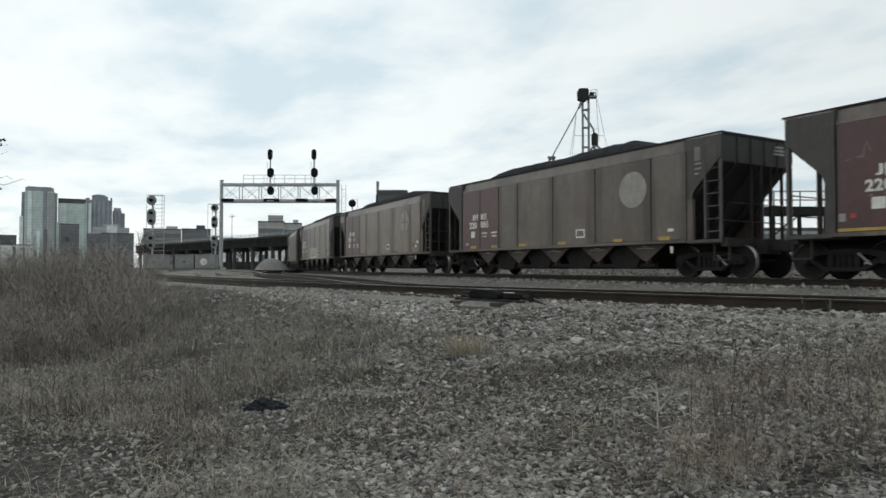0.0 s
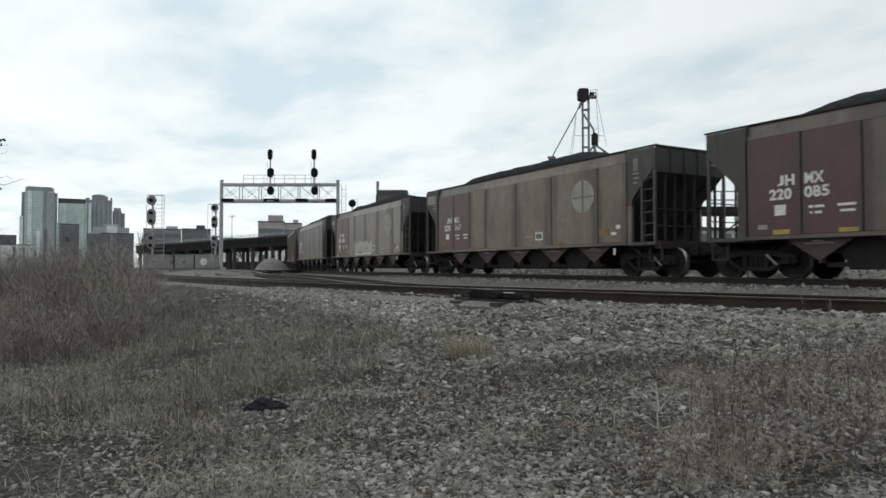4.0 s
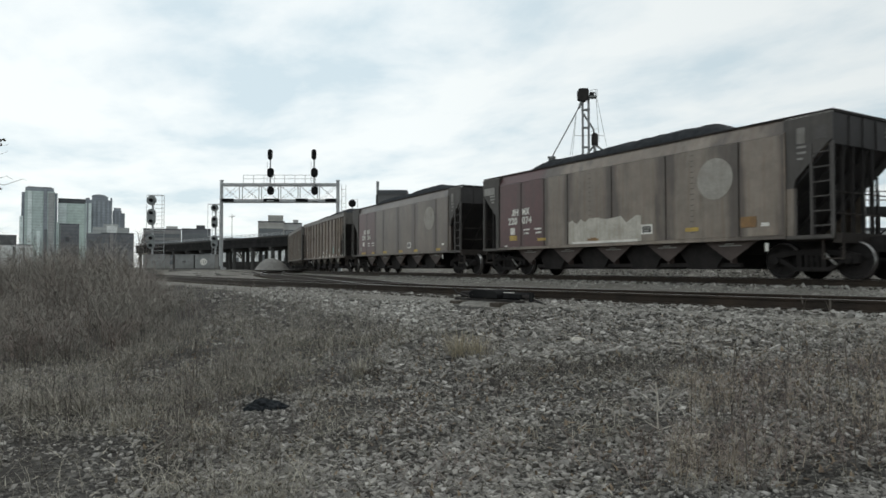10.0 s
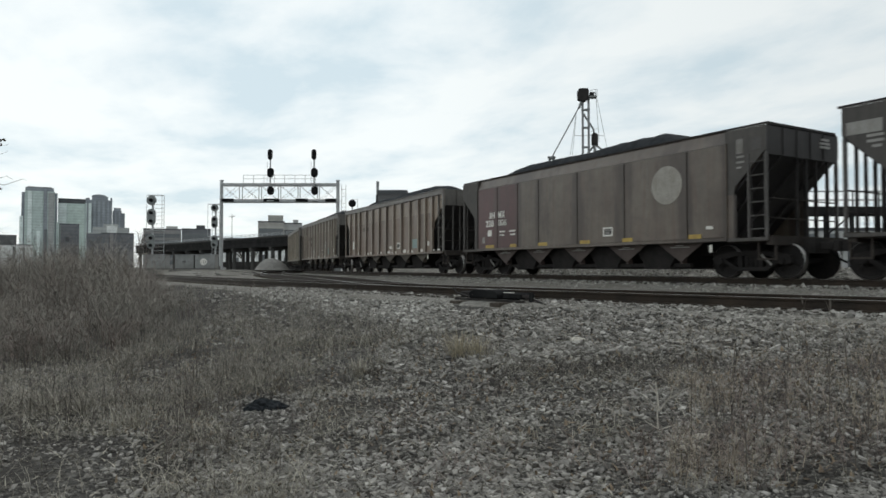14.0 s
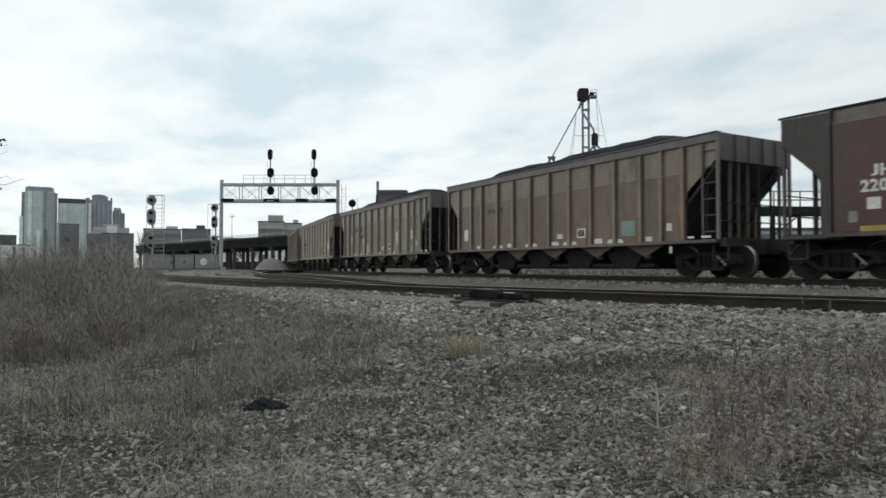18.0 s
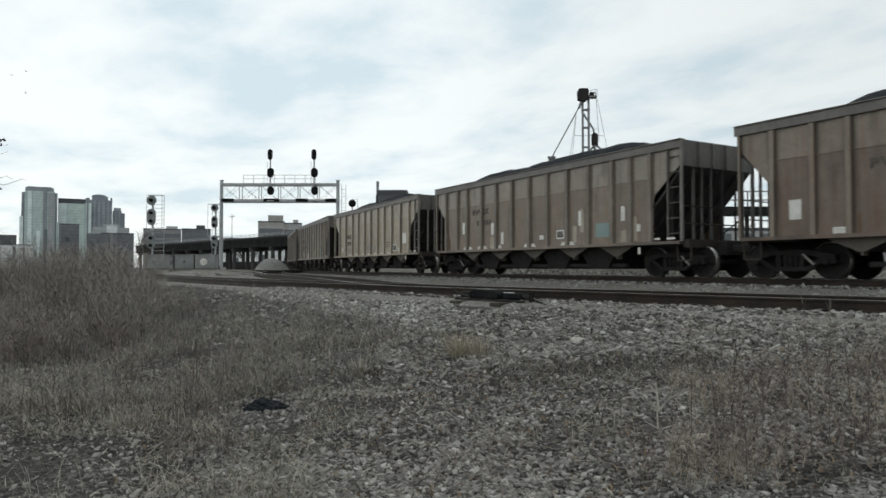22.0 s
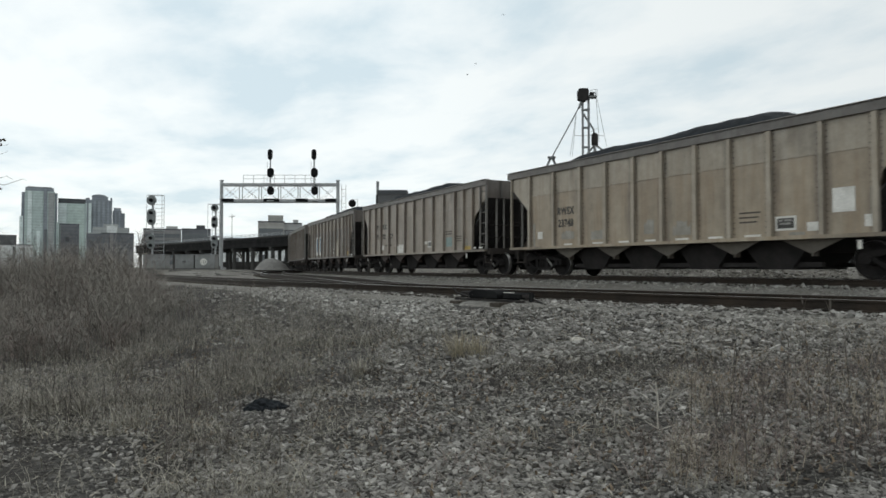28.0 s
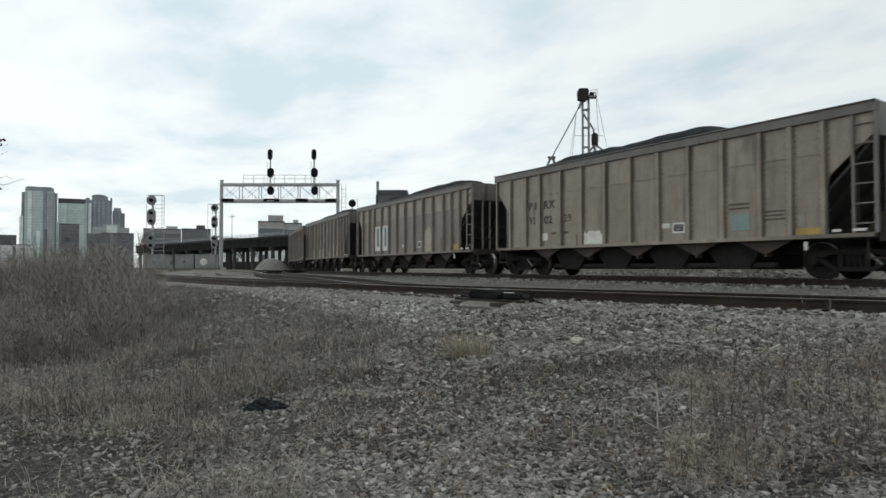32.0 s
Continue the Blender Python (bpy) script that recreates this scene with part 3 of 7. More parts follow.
def wheel_mesh():
    """Two wheels on their axle, turned from one profile, with three raised marks on each web."""
    R = WHEEL_R
    half = [(0.0, 0.075), (0.68, 0.075), (0.681, R + 0.025), (0.715, R + 0.02), (0.716, R), (0.824, R - 0.004), (0.836, R - 0.015), (0.838, R - 0.05), (0.82, R - 0.09), (0.818, 0.31), (0.818, 0.22), (0.82, 0.14), (0.90, 0.12), (0.902, 0.075), (1.05, 0.072), (1.05, 0.001)]
    prof = [(-y, r) for y, r in half[:0:-1]] + half
    n = 30
    bm = bmesh.new()
    rows = []
    for y, r in prof:
        row = []
        for i in range(n):
            a = 2 * math.pi * i / n
            proud = 0.02 if r in (0.31, 0.22) and i % 10 in (0, 1) else 0.0
            row.append(bm.verts.new((r * math.cos(a), y + math.copysign(proud, y), r * math.sin(a))))
        rows.append(row)
    for r0, r1 in zip(rows, rows[1:]):
        for i in range(n):
            bm.faces.new((r0[i], r0[(i + 1) % n], r1[(i + 1) % n], r1[i]))
    bmesh.ops.recalc_face_normals(bm, faces=bm.faces[:])
    return bm


def sideframe_mesh(s):
    bm = bmesh.new()
    y0, y1 = sorted((s * 0.93, s * 1.08))
    top = [(-1.12, 0.40), (-1.10, 0.60), (-0.86, 0.66), (-0.45, 0.72), (0.45, 0.72), (0.86, 0.66), (1.10, 0.60), (1.12, 0.40), (0.95, 0.37), (0.78, 0.52), (0.45, 0.60), (-0.45, 0.60), (-0.78, 0.52), (-0.95, 0.37)]
    prism(bm, top, y0, y1)
    prism(bm, [(-0.92, 0.50), (-0.45, 0.20), (0.45, 0.20), (0.92, 0.50), (0.80, 0.54), (0.40, 0.30), (-0.40, 0.30), (-0.80, 0.54)], y0 + 0.004, y1 - 0.004)
    for x in (-0.30, 0.30):
        box(bm, x - 0.06, x + 0.06, y0 + 0.006, y1 - 0.006, 0.29, 0.61)
    for x in (-0.14, 0.0, 0.14):
        rod(bm, (x, (y0 + y1) / 2, 0.30), (x, (y0 + y1) / 2, 0.58), 0.055, 8)
    for x in (-0.89, 0.89):
        ring(bm, s * 1.0, s * 1.14, 0.11, 0.09, x, 0.457, 12)
    return bm


def build_bogie(car, x, tag):
    b = part("bogie", cached("bogie_bolster", lambda: boxes((-0.22, 0.22, -1.0, 1.0, 0.42, 0.74), (-0.35, 0.35, -0.35, 0.35, 0.70, 0.86))), M_STEEL, car, "sooty cast steel bogie", m=pose(x, 0, 0))
    for s in (-1, 1):
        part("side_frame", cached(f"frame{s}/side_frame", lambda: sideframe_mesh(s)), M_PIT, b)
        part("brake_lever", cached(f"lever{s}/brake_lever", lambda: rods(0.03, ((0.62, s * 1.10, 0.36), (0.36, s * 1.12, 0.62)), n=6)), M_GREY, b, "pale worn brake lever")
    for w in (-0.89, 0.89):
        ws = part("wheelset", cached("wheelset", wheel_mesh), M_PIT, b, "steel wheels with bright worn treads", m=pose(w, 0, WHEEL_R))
        WHEELSETS.append((ws, w))
        if len(ws.data.materials) < 2:
            ws.data.materials.append(M_RAILTOP)
            for f in ws.data.polygons:
                if len(f.vertices) == 4 and all(WHEEL_R - 0.017 < math.hypot(ws.data.vertices[v].co.x, ws.data.vertices[v].co.z) < WHEEL_R + 0.002 for v in f.vertices):
                    f.material_index = 1


def text_mesh(words, size):
    cu = bpy.data.curves.new("lettering", "FONT")
    cu.body, cu.size, cu.extrude, cu.align_x = words, size, 0.004, "LEFT"
    cu.space_character = 1.08
    cu.offset = 0.003 if "6" in words or "9" in words else 0.012
    tmp = new("lettering", cu)
    dg = bpy.context.evaluated_depsgraph_get()
    me = bpy.data.meshes.new_from_object(tmp.evaluated_get(dg))
    bpy.data.objects.remove(tmp)
    me.materials.clear()
    return me


def letters(car, words, s, z, height, material, wide=1.0, y=-1.624, label=""):
    """Words on the near side of a car, from s metres ahead of its rear end, with their foot at z."""
    me = text_mesh(words, height / 0.70)
    if words == "J":
        low, top = min(v.co.y for v in me.vertices), max(v.co.y for v in me.vertices)
        me.transform(Matrix.Diagonal((1.25, height / (top - low), 1, 1)) @ Matrix.Translation((0, -low, 0)))
    m = pose(s - HALF, y, z, 90, 0, 0) @ Matrix.Diagonal((wide, 1, 1, 1))
    me.transform(m)
    return part("lettering", me, material, car, label or f"painted letters {words}")


def patch(car, s0, s1, z0, z1, material, name="placard", label="", y=-1.622, rag=0.0):
    """A thin plate or repainted patch on the near side; rag makes its upper edge uneven."""
    bm = bmesh.new()
    if rag:
        n = 16
        rnd = random.Random(int(s0 * 100))
        up = [(s1 - HALF - (s1 - s0) * i / n, z1 - rag * rnd.random() * (0.4 if 3 < i < 12 else 1)) for i in range(n + 1)]
        prism(bm, [(s0 - HALF, z0), (s1 - HALF, z0)] + up, y - 0.004, y + 0.006)
    else:
        box(bm, s0 - HALF, s1 - HALF, y - 0.004, y + 0.006, z0, z1)
    return part(name, bm, material, car, label)


def lines(car, s, z, material, rows, height=0.05, gap=0.05, y=-1.622, label="small stencilled data lines"):
    """Unreadable stencilled data: bars of the lines' size."""
    bm = bmesh.new()
    for i, row in enumerate(rows):
        for a, b in row:
            box(bm, s + a - HALF, s + b - HALF, y - 0.003, y + 0.004, z - i * (height + gap) - height, z - i * (height + gap))
    return tagged(part("data_stencil", bm, material, car, label), kind="stuff")


def disc(car, s, z, r, material, y=-1.622, name="emblem_disc", label="faded pale round emblem"):
    bm = bmesh.new()
    ring(bm, y - 0.004, y + 0.006, r, r, s - HALF, z, 40)
    return part(name, bm, material, car, label)


def coal_mesh(seed, length0, length1, width, peak):
    """A heaped load with long humps."""
    bm = bmesh.new()
    nx, ny = 74, 15
    rnd = random.Random(seed)
    crest, dip, deep = rnd.uniform(0.52, 0.62), rnd.uniform(0.32, 0.48), rnd.uniform(0.06, 0.2)
    tail = COAL_TAIL.get(seed, 0.70)

    def ease(a, b, v):
        k = min(1.0, max(0.0, (v - a) / (b - a)))
        return k * k * (3 - 2 * k)
    g = []
    for i in range(nx + 1):
        f = i / nx
        x = length0 + (length1 - length0) * f
        h = ease(-0.02, 0.22, f) * (0.93 + 0.07 * ease(0.25, crest, f)) * (1 - 0.85 * ease(tail, tail + 0.16, f)) - deep * math.exp(-((f - dip) / 0.07) ** 2) * 0.6
        row = []
        for j in range(ny + 1):
            v = 2 * j / ny - 1
            y = v * width
            z = 3.72 + peak * h * (1 - abs(v) ** 3.0) + 0.05 * noise.noise((x * 2.2, y * 2.2, seed)) + 0.02 * noise.noise((x * 9, y * 9, seed))
            if 0 < j < ny and 0 < i < nx:
                z += 0.03
            row.append(bm.verts.new((x, y, z)))
        g.append(row)
    for i in range(nx):
        for j in range(ny):
            bm.faces.new((g[i][j], g[i + 1][j], g[i + 1][j + 1], g[i][j + 1]))
    return bm


def ladder(car, s0, s1, y, z0, z1, material, rungs=5):
    """Two stiles and rungs on the corner of a car, at s0 and s1 metres from its rear end."""
    key = f"ladder{s0}{s1}{y}{z0}{z1}/ladder"

    def make():
        bm = bmesh.new()
        for s in (s0, s1):
            box(bm, s - HALF - 0.026, s - HALF + 0.026, y - 0.025, y + 0.025, z0, z1)
        for i in range(rungs):
            z = z0 + 0.22 + (z1 - z0 - 0.45) * i / (rungs - 1)
            rod(bm, (s0 - HALF, y, z), (s1 - HALF, y, z), 0.018, 6)
        return bm
    part("ladder", cached(key, make), material, car, "steel corner ladder with rungs")


def common_underframe(car, hop, apexes, apex=0.48):
    """Centre sill, couplers, hopper bays, bogies, end platforms and brake gear."""
    part("center_sill", cached("center_sill", lambda: boxes((-7.55, 7.55, -0.32, 0.32, 0.66, 1.02))), M_STEEL, car)
    for e in (-1, 1):
        def coup():
            bm = bmesh.new()
            box(bm, *sorted((e * 7.5, e * 7.95)), -0.09, 0.09, 0.74, 0.94)
            box(bm, *sorted((e * 7.9, e * 8.09)), -0.17, 0.15, 0.70, 0.99)
            return bm
        part("coupler", cached(f"coup{e}/coupler", coup, bevel=0.03), M_STEEL, car, "rusty knuckle coupler")
        part("end_platform", cached(f"plat{e}/end_platform", lambda: boxes((*sorted((e * 5.9, e * 7.2)), -1.50, 1.50, 0.94, 1.06), (*sorted((e * 7.05, e * 7.25)), -1.55, 1.55, 0.86, 1.09))), M_UNDER, car)
        part("air_hose", cached(f"hose{e}/air_hose", lambda: rods(0.03, ((e * 7.5, 0.35, 0.8), (e * 7.8, 0.38, 0.5)), ((e * 7.8, 0.38, 0.5), (e * 8.0, 0.3, 0.42)), n=6)), M_SIGNAL, car)
        for y in (-1.45, 1.45):
            part("step_stirrup", cached(f"stir{e}{y}/step_stirrup", lambda: boxes((e * 7.0 - 0.25, e * 7.0 - 0.21, y - 0.03, y + 0.03, 0.5, 0.95), (e * 7.0 + 0.21, e * 7.0 + 0.25, y - 0.03, y + 0.03, 0.5, 0.95), (e * 7.0 - 0.25, e * 7.0 + 0.25, y - 0.04, y + 0.04, 0.48, 0.52))), M_UNDER, car)
    for a in apexes:
        # the ridge plates between the discharge doors hang as inverted triangles under the sill
        for s in (-1, 1):
            def plate():
                bm = bmesh.new()
                prism(bm, [(-0.82, 1.0), (0.82, 1.0), (0.05, apex), (-0.05, apex)], s * 1.40, s * 1.36)
                box(bm, -0.03, 0.03, *sorted((s * 1.36, s * 1.15)), apex - 0.08, apex + 0.08)
                return bm
            part("ridge_plate", cached(f"ridge{s}{apex}/ridge_plate", plate), hop, car, "triangular hopper ridge plate", m=pose(a - HALF, 0, 0))
        if apex < 0.5:
            part("stencil_bar", cached("stencil_bar", lambda: boxes((-0.34, 0.34, -1.412, -1.402, 0.86, 0.885), (-0.14, 0.12, -1.412, -1.402, 0.91, 0.94))), M_GREY, car, m=pose(a - HALF, 0, 0))
    mids = [(p + q) / 2 for p, q in zip(apexes, apexes[1:])]
    for a in mids:
        def chute():
            bm = bmesh.new()
            prism(bm, [(-1.0, 1.0), (1.0, 1.0), (0.45, 0.30), (-0.45, 0.30)], -1.18, 1.18)
            box(bm, -0.5, 0.5, -1.2, 1.2, 0.24, 0.31)
            return bm
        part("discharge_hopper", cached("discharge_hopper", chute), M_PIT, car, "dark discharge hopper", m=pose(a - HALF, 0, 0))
    for s in (-1, 1):
        part("door_shaft", cached(f"shaft{s}/door_shaft", lambda: boxes((-4.4, 4.3, *sorted((s * 0.9, s * 1.05)), 0.30, 0.42))), M_STEEL, car)
    part("stencil_plate", cached("stencil_plate", lambda: boxes((5.43, 5.52, -1.66, -1.645, 0.70, 0.90))), M_WHITE, car, "white end-of-sill tag")
    part("brake_cylinder", cached("brake_cylinder", lambda: rods(0.16, ((-6.9, 0.6, 1.25), (-6.3, 0.6, 1.25)), n=12)), M_STEEL, car)
    for i, e in enumerate((-1, 1)):
        build_bogie(car, e * BOGIE, i)


def slope_sheets(car, post, ends, stand):
    """Sloping end sheets with the posts, rails and brake gear that stand before them; ends are the end planes' x."""
    for e, end in zip((-1, 1), ends):
        k = f"{e}{end}"

        def make():
            bm = bmesh.new()
            prism(bm, [(end - e * 0.02, 3.20), (end - e * 0.07, 3.24), (e * 4.9, 1.06), (e * 4.95, 1.02)], -1.50, 1.50)
            return bm
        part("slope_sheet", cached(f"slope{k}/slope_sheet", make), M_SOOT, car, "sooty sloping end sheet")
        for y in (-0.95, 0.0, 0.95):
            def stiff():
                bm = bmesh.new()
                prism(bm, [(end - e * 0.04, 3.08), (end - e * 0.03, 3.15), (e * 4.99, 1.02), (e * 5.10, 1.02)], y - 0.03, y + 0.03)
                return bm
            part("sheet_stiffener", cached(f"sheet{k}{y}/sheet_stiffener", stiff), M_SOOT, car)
        for y, w in stand:
            part("end_post", cached(f"brace{k}{y}/end_post", lambda: boxes((*sorted((end - e * 0.02, end - e * 0.09)), y - w, y + w, 1.05, 3.22))), M_STEEL if w > 0.05 else post, car, "upright end post streaked with rust")
        for y in (-1.42, 1.42):
            part("grab_post", cached(f"grab{e}{y}/grab_post", lambda: rods(0.035, ((e * 6.55, y, 1.05), (e * 6.55, y, 2.75)), n=6)), M_STEEL, car)
        for z in (1.55, 2.05):
            part("hand_rail", cached(f"hand{k}{z}/hand_rail", lambda: rods(0.018, ((end - e * 0.03, -1.5, z), (end - e * 0.03, 1.5, z)), n=6)), M_UNDER, car)
    part("air_reservoir", cached("air_reservoir", lambda: rods(0.21, ((-6.05, -0.75, 1.36), (-6.05, 0.55, 1.36)), n=16), smooth=False, bevel=0.03), M_STEEL, car, "dark round air reservoir")
    part("brake_valve", cached("brake_valve", lambda: boxes((-6.62, -6.34, 0.22, 0.52, 1.12, 1.62), (-6.58, -6.40, -0.10, 0.22, 1.22, 1.48), (-6.74, -6.62, 0.28, 0.44, 1.24, 1.42), (-6.55, -6.42, 0.30, 0.44, 1.62, 1.95)), bevel=0.02), M_STEEL, car, "sooty brake control valve")

    def pipes():
        bm = bmesh.new()
        for p, q in (((-6.5, 0.3, 1.6), (-6.5, 0.3, 2.0)), ((-6.5, 0.3, 2.0), (-6.2, -0.9, 1.9)), ((-6.2, -0.9, 1.9), (-6.2, -0.9, 1.1)), ((-6.5, 0.5, 1.3), (-6.5, 1.2, 1.3)), ((-6.5, 1.2, 1.3), (-6.9, 1.2, 1.1)), ((-6.7, -0.4, 1.08), (-6.7, -0.4, 1.7)), ((-6.7, -0.4, 1.7), (-6.5, -0.1, 1.7))):
            rod(bm, p, q, 0.024, 6)
        return bm
    part("brake_pipe", cached("brake_pipe", pipes), M_UNDER, car, "bent brake pipes")

    def wheel():
        bm = bmesh.new()
        pts = [(-0.28 * math.sin(a), 0.28 * math.cos(a)) for a in [2 * math.pi * i / 18 for i in range(19)]]
        for (y0, z0), (y1, z1) in zip(pts, pts[1:]):
            rod(bm, (-7.2, 0.85 + y0, 2.45 + z0), (-7.2, 0.85 + y1, 2.45 + z1), 0.02, 6)
        for i in range(5):
            rod(bm, (-7.17, 0.85, 2.45), (-7.2, 0.85 + pts[i * 18 // 5][0], 2.45 + pts[i * 18 // 5][1]), 0.014, 5)
        rod(bm, (-7.22, 0.85, 2.45), (-6.95, 0.85, 2.45), 0.035, 8)
        rod(bm, (-6.95, 0.85, 2.45), (-6.95, 0.85, 1.05), 0.02, 6)
        return bm
    part("brake_wheel", cached("brake_wheel", wheel), M_STEEL, car, "spoked hand brake wheel")


# ---- smooth-sided cars ----
SEAMS = [1.40, 2.82, 4.20, 5.48, 7.60, 9.78, 12.18, 13.42]
SIDES = (-1, 1)


def smooth_car(c, body, label, rear, circle, coal=0, cross=False):
    car = thing("coal_hopper_car", label, "railway car", "cars of the coal train")
    CARS[c] = car
    for i, (a, b) in enumerate(zip(SEAMS, SEAMS[1:])):
        mat = rear if i < 2 else body
        for s in SIDES:
            part("side_panel", cached(f"panel{i}{s}/side_panel", lambda: boxes((a - HALF + 0.022, b - HALF - 0.022, *sorted((s * 1.565, s * 1.61)), 1.09, 3.56)), bevel=0.008), mat, car)
            part("seam_strip", cached(f"seam{i}{s}/seam_strip", lambda: boxes((a - HALF - 0.045, a - HALF + 0.045, *sorted((s * 1.54, s * 1.58)), 1.09, 3.56))), M_UNDER, car)
    for i, p in enumerate((6.62, 10.75) if c == 2 else (10.75,)):
        def rivets():
            bm = bmesh.new()
            for k in range(15):
                z = 1.25 + k * 0.155
                box(bm, p - HALF - 0.09, p - HALF + 0.02, -1.617, -1.606, z, z + 0.018)
            return bm
        tagged(part("rivet_strip", cached(f"rivets{p}/rivet_strip", rivets), M_SOOT2 if c == 2 else body, car, "vertical row of faint rivet marks"), kind="stuff")
    B0, B1 = 1.36 - HALF, 13.46 - HALF          # where the leaning top band ends
    for s in SIDES:
        def band(x0, x1):
            bm = bmesh.new()
            prism(bm, [(s * 1.60, 3.57), (s * 1.56, 3.57), (s * 1.39, 3.95), (s * 1.43, 3.96)], x0, x1, "x")
            return bm

        def gusset(e):
            """Closes the leaning band against an upright corner sheet, with a ledge over the corner."""
            bm = bmesh.new()
            x0, x1, x2 = (B1, B1 + 0.02, 7.08) if e > 0 else (B0, B0 - 0.02, -7.30)
            prism(bm, [(s * 1.60, 3.58), (s * 1.60, 3.89), (s * 1.44, 3.955), (s * 1.40, 3.94)], *sorted((x0, x1)), "x")
            prism(bm, [(s * 1.61, 3.885), (s * 1.60, 3.91), (s * 1.42, 3.965), (s * 1.42, 3.94)], *sorted((x1, x2)), "x")
            return bm
        part("top_band", cached(f"band0{s}/top_band", lambda: band(B0, 4.2 - HALF)), rear if c == 2 else M_OLIVE, car)
        part("top_band", cached(f"band1{s}/top_band", lambda: band(4.2 - HALF, B1)), body, car)
        for e in SIDES:
            part("corner_ledge", cached(f"gusset{s}{e}/corner_ledge", lambda: gusset(e)), M_SOOT2, car)
            part("end_sill", cached(f"esillA{s}{e}/end_sill", lambda: boxes((*sorted((5.96, 7.12) if e > 0 else (-7.3, -6.21)), *sorted((s * 1.50, s * 1.62)), 0.97, 1.06))), M_SOOT2, car)
        part("top_rim", cached(f"rimA{s}/top_rim", lambda: boxes((-7.46, 7.06, *sorted((s * 1.47, s * 1.38)), 3.955, 4.0))), M_STEEL, car)
        part("side_sill", cached(f"sillA{s}/side_sill", lambda: boxes((-6.2, 5.95, *sorted((s * 1.50, s * 1.635)), 0.99, 1.085))), body, car)
        for e in SIDES:
            inner = 1.38 - HALF if e < 0 else 5.92
            outer = -7.30 if e < 0 else 7.10
            mat = M_SOOT2

            def endside():
                bm = bmesh.new()
                prism(bm, [(outer, 3.885), (outer, 3.27), (outer - e * 0.08, 3.22), (inner + e * 0.30, 2.42), (inner + e * 0.24, 2.2), (inner, 2.2), (inner, 3.885)], *sorted((s * 1.57, s * 1.605)))
                return bm
            part("corner_panel", cached(f"endsideA{e}{s}/corner_panel", endside), mat, car, "sooty corner sheet cut away below")
            part("corner_post", cached(f"postA{e}{s}/corner_post", lambda: boxes((*sorted((outer, outer - e * 0.075)), *sorted((s * 1.59, s * 1.52)), 1.05, 3.2))), M_SHADY, car)
            part("bulkhead_post", cached(f"bulkA{e}{s}/bulkhead_post", lambda: boxes((*sorted((inner, inner + e * 0.26)), *sorted((s * 1.597, s * 1.50)), 1.05, 2.2), (*sorted((inner, inner + e * 0.05)), *sorted((s * 1.64, s * 1.60)), 1.05, 3.60))), body if e > 0 else mat, car, "upright bulkhead post")
    for e in SIDES:
        outer = -7.30 if e < 0 else 7.10
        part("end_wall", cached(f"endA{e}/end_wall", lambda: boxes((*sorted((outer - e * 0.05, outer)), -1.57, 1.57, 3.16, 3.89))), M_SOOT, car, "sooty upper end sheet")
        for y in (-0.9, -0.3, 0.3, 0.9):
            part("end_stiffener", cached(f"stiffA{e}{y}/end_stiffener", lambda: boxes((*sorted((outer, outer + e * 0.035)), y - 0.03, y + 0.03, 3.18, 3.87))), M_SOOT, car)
        part("end_rim", cached(f"erimA{e}/end_rim", lambda: boxes((*sorted((outer - e * 0.08, outer + e * 0.03)), -1.45, 1.45, 3.90, 3.97))), M_STEEL, car)

    def marks():
        bm = bmesh.new()
        for i, (a, b) in enumerate(((0.78, 1.12), (0.70, 1.16), (0.70, 1.16))):
            box(bm, 7.10, 7.139, a, b, 3.70 - i * 0.10, 3.76 - i * 0.10)
        return bm
    tagged(part("data_stencil", cached("endmarks/data_stencil", marks), M_GREY, car, "small stencilled data lines"), kind="stuff")
    ladder(car, 14.10, 14.60, -1.60, 1.05, 3.22, M_SHADY, 6)
    slope_sheets(car, M_STEEL, (-7.30, 7.10), ((-1.1, 0.022), (-0.68, 0.022), (-0.24, 0.03), (0.17, 0.055), (1.15, 0.03)) if c in (1, 2) else ((-0.24, 0.03), (0.17, 0.055), (0.62, 0.03), (1.15, 0.03)))
    common_underframe(car, M_HOPPER, [3.1, 5.25, 7.45, 9.65, 11.75])
    part("coal_load", cached(f"coalA{coal}/coal_load", lambda: coal_mesh(coal, -6.95, 6.9, 1.36, 0.78), smooth=True), M_COAL, car, "heaped black coal load")
    disc(car, 11.46, 2.69, 0.56, circle)
    if cross:
        patch(car, 11.43, 11.50, 2.14, 3.24, body, "emblem_bar", "dark cross bar over the emblem", y=-1.630)
        patch(car, 10.95, 11.97, 2.64, 2.69, body, "emblem_bar", "dark cross bar over the emblem", y=-1.631)
    # lighter squares and stencils on the front corner, and a capacity box
    patch(car, 13.76, 13.96, 3.26, 3.64, M_POST, "corner_mark", "pale worn corner mark", y=-1.612)
    patch(car, 14.20, 14.50, 3.30, 3.62, M_SHADY, "corner_mark", "dull worn corner mark", y=-1.612)
    lines(car, 13.76, 3.20, M_GREY, [[(0, 0.22)], [(0, 0.22)], [(0, 0.14)]], 0.05, 0.09, y=-1.610)
    lines(car, 12.80, 1.42, M_WHITE, [[(0.0, 0.22)]], 0.09, y=-1.616)
    lettered_box(car, 8.85, 9.28, 1.30, 1.59)
    return car


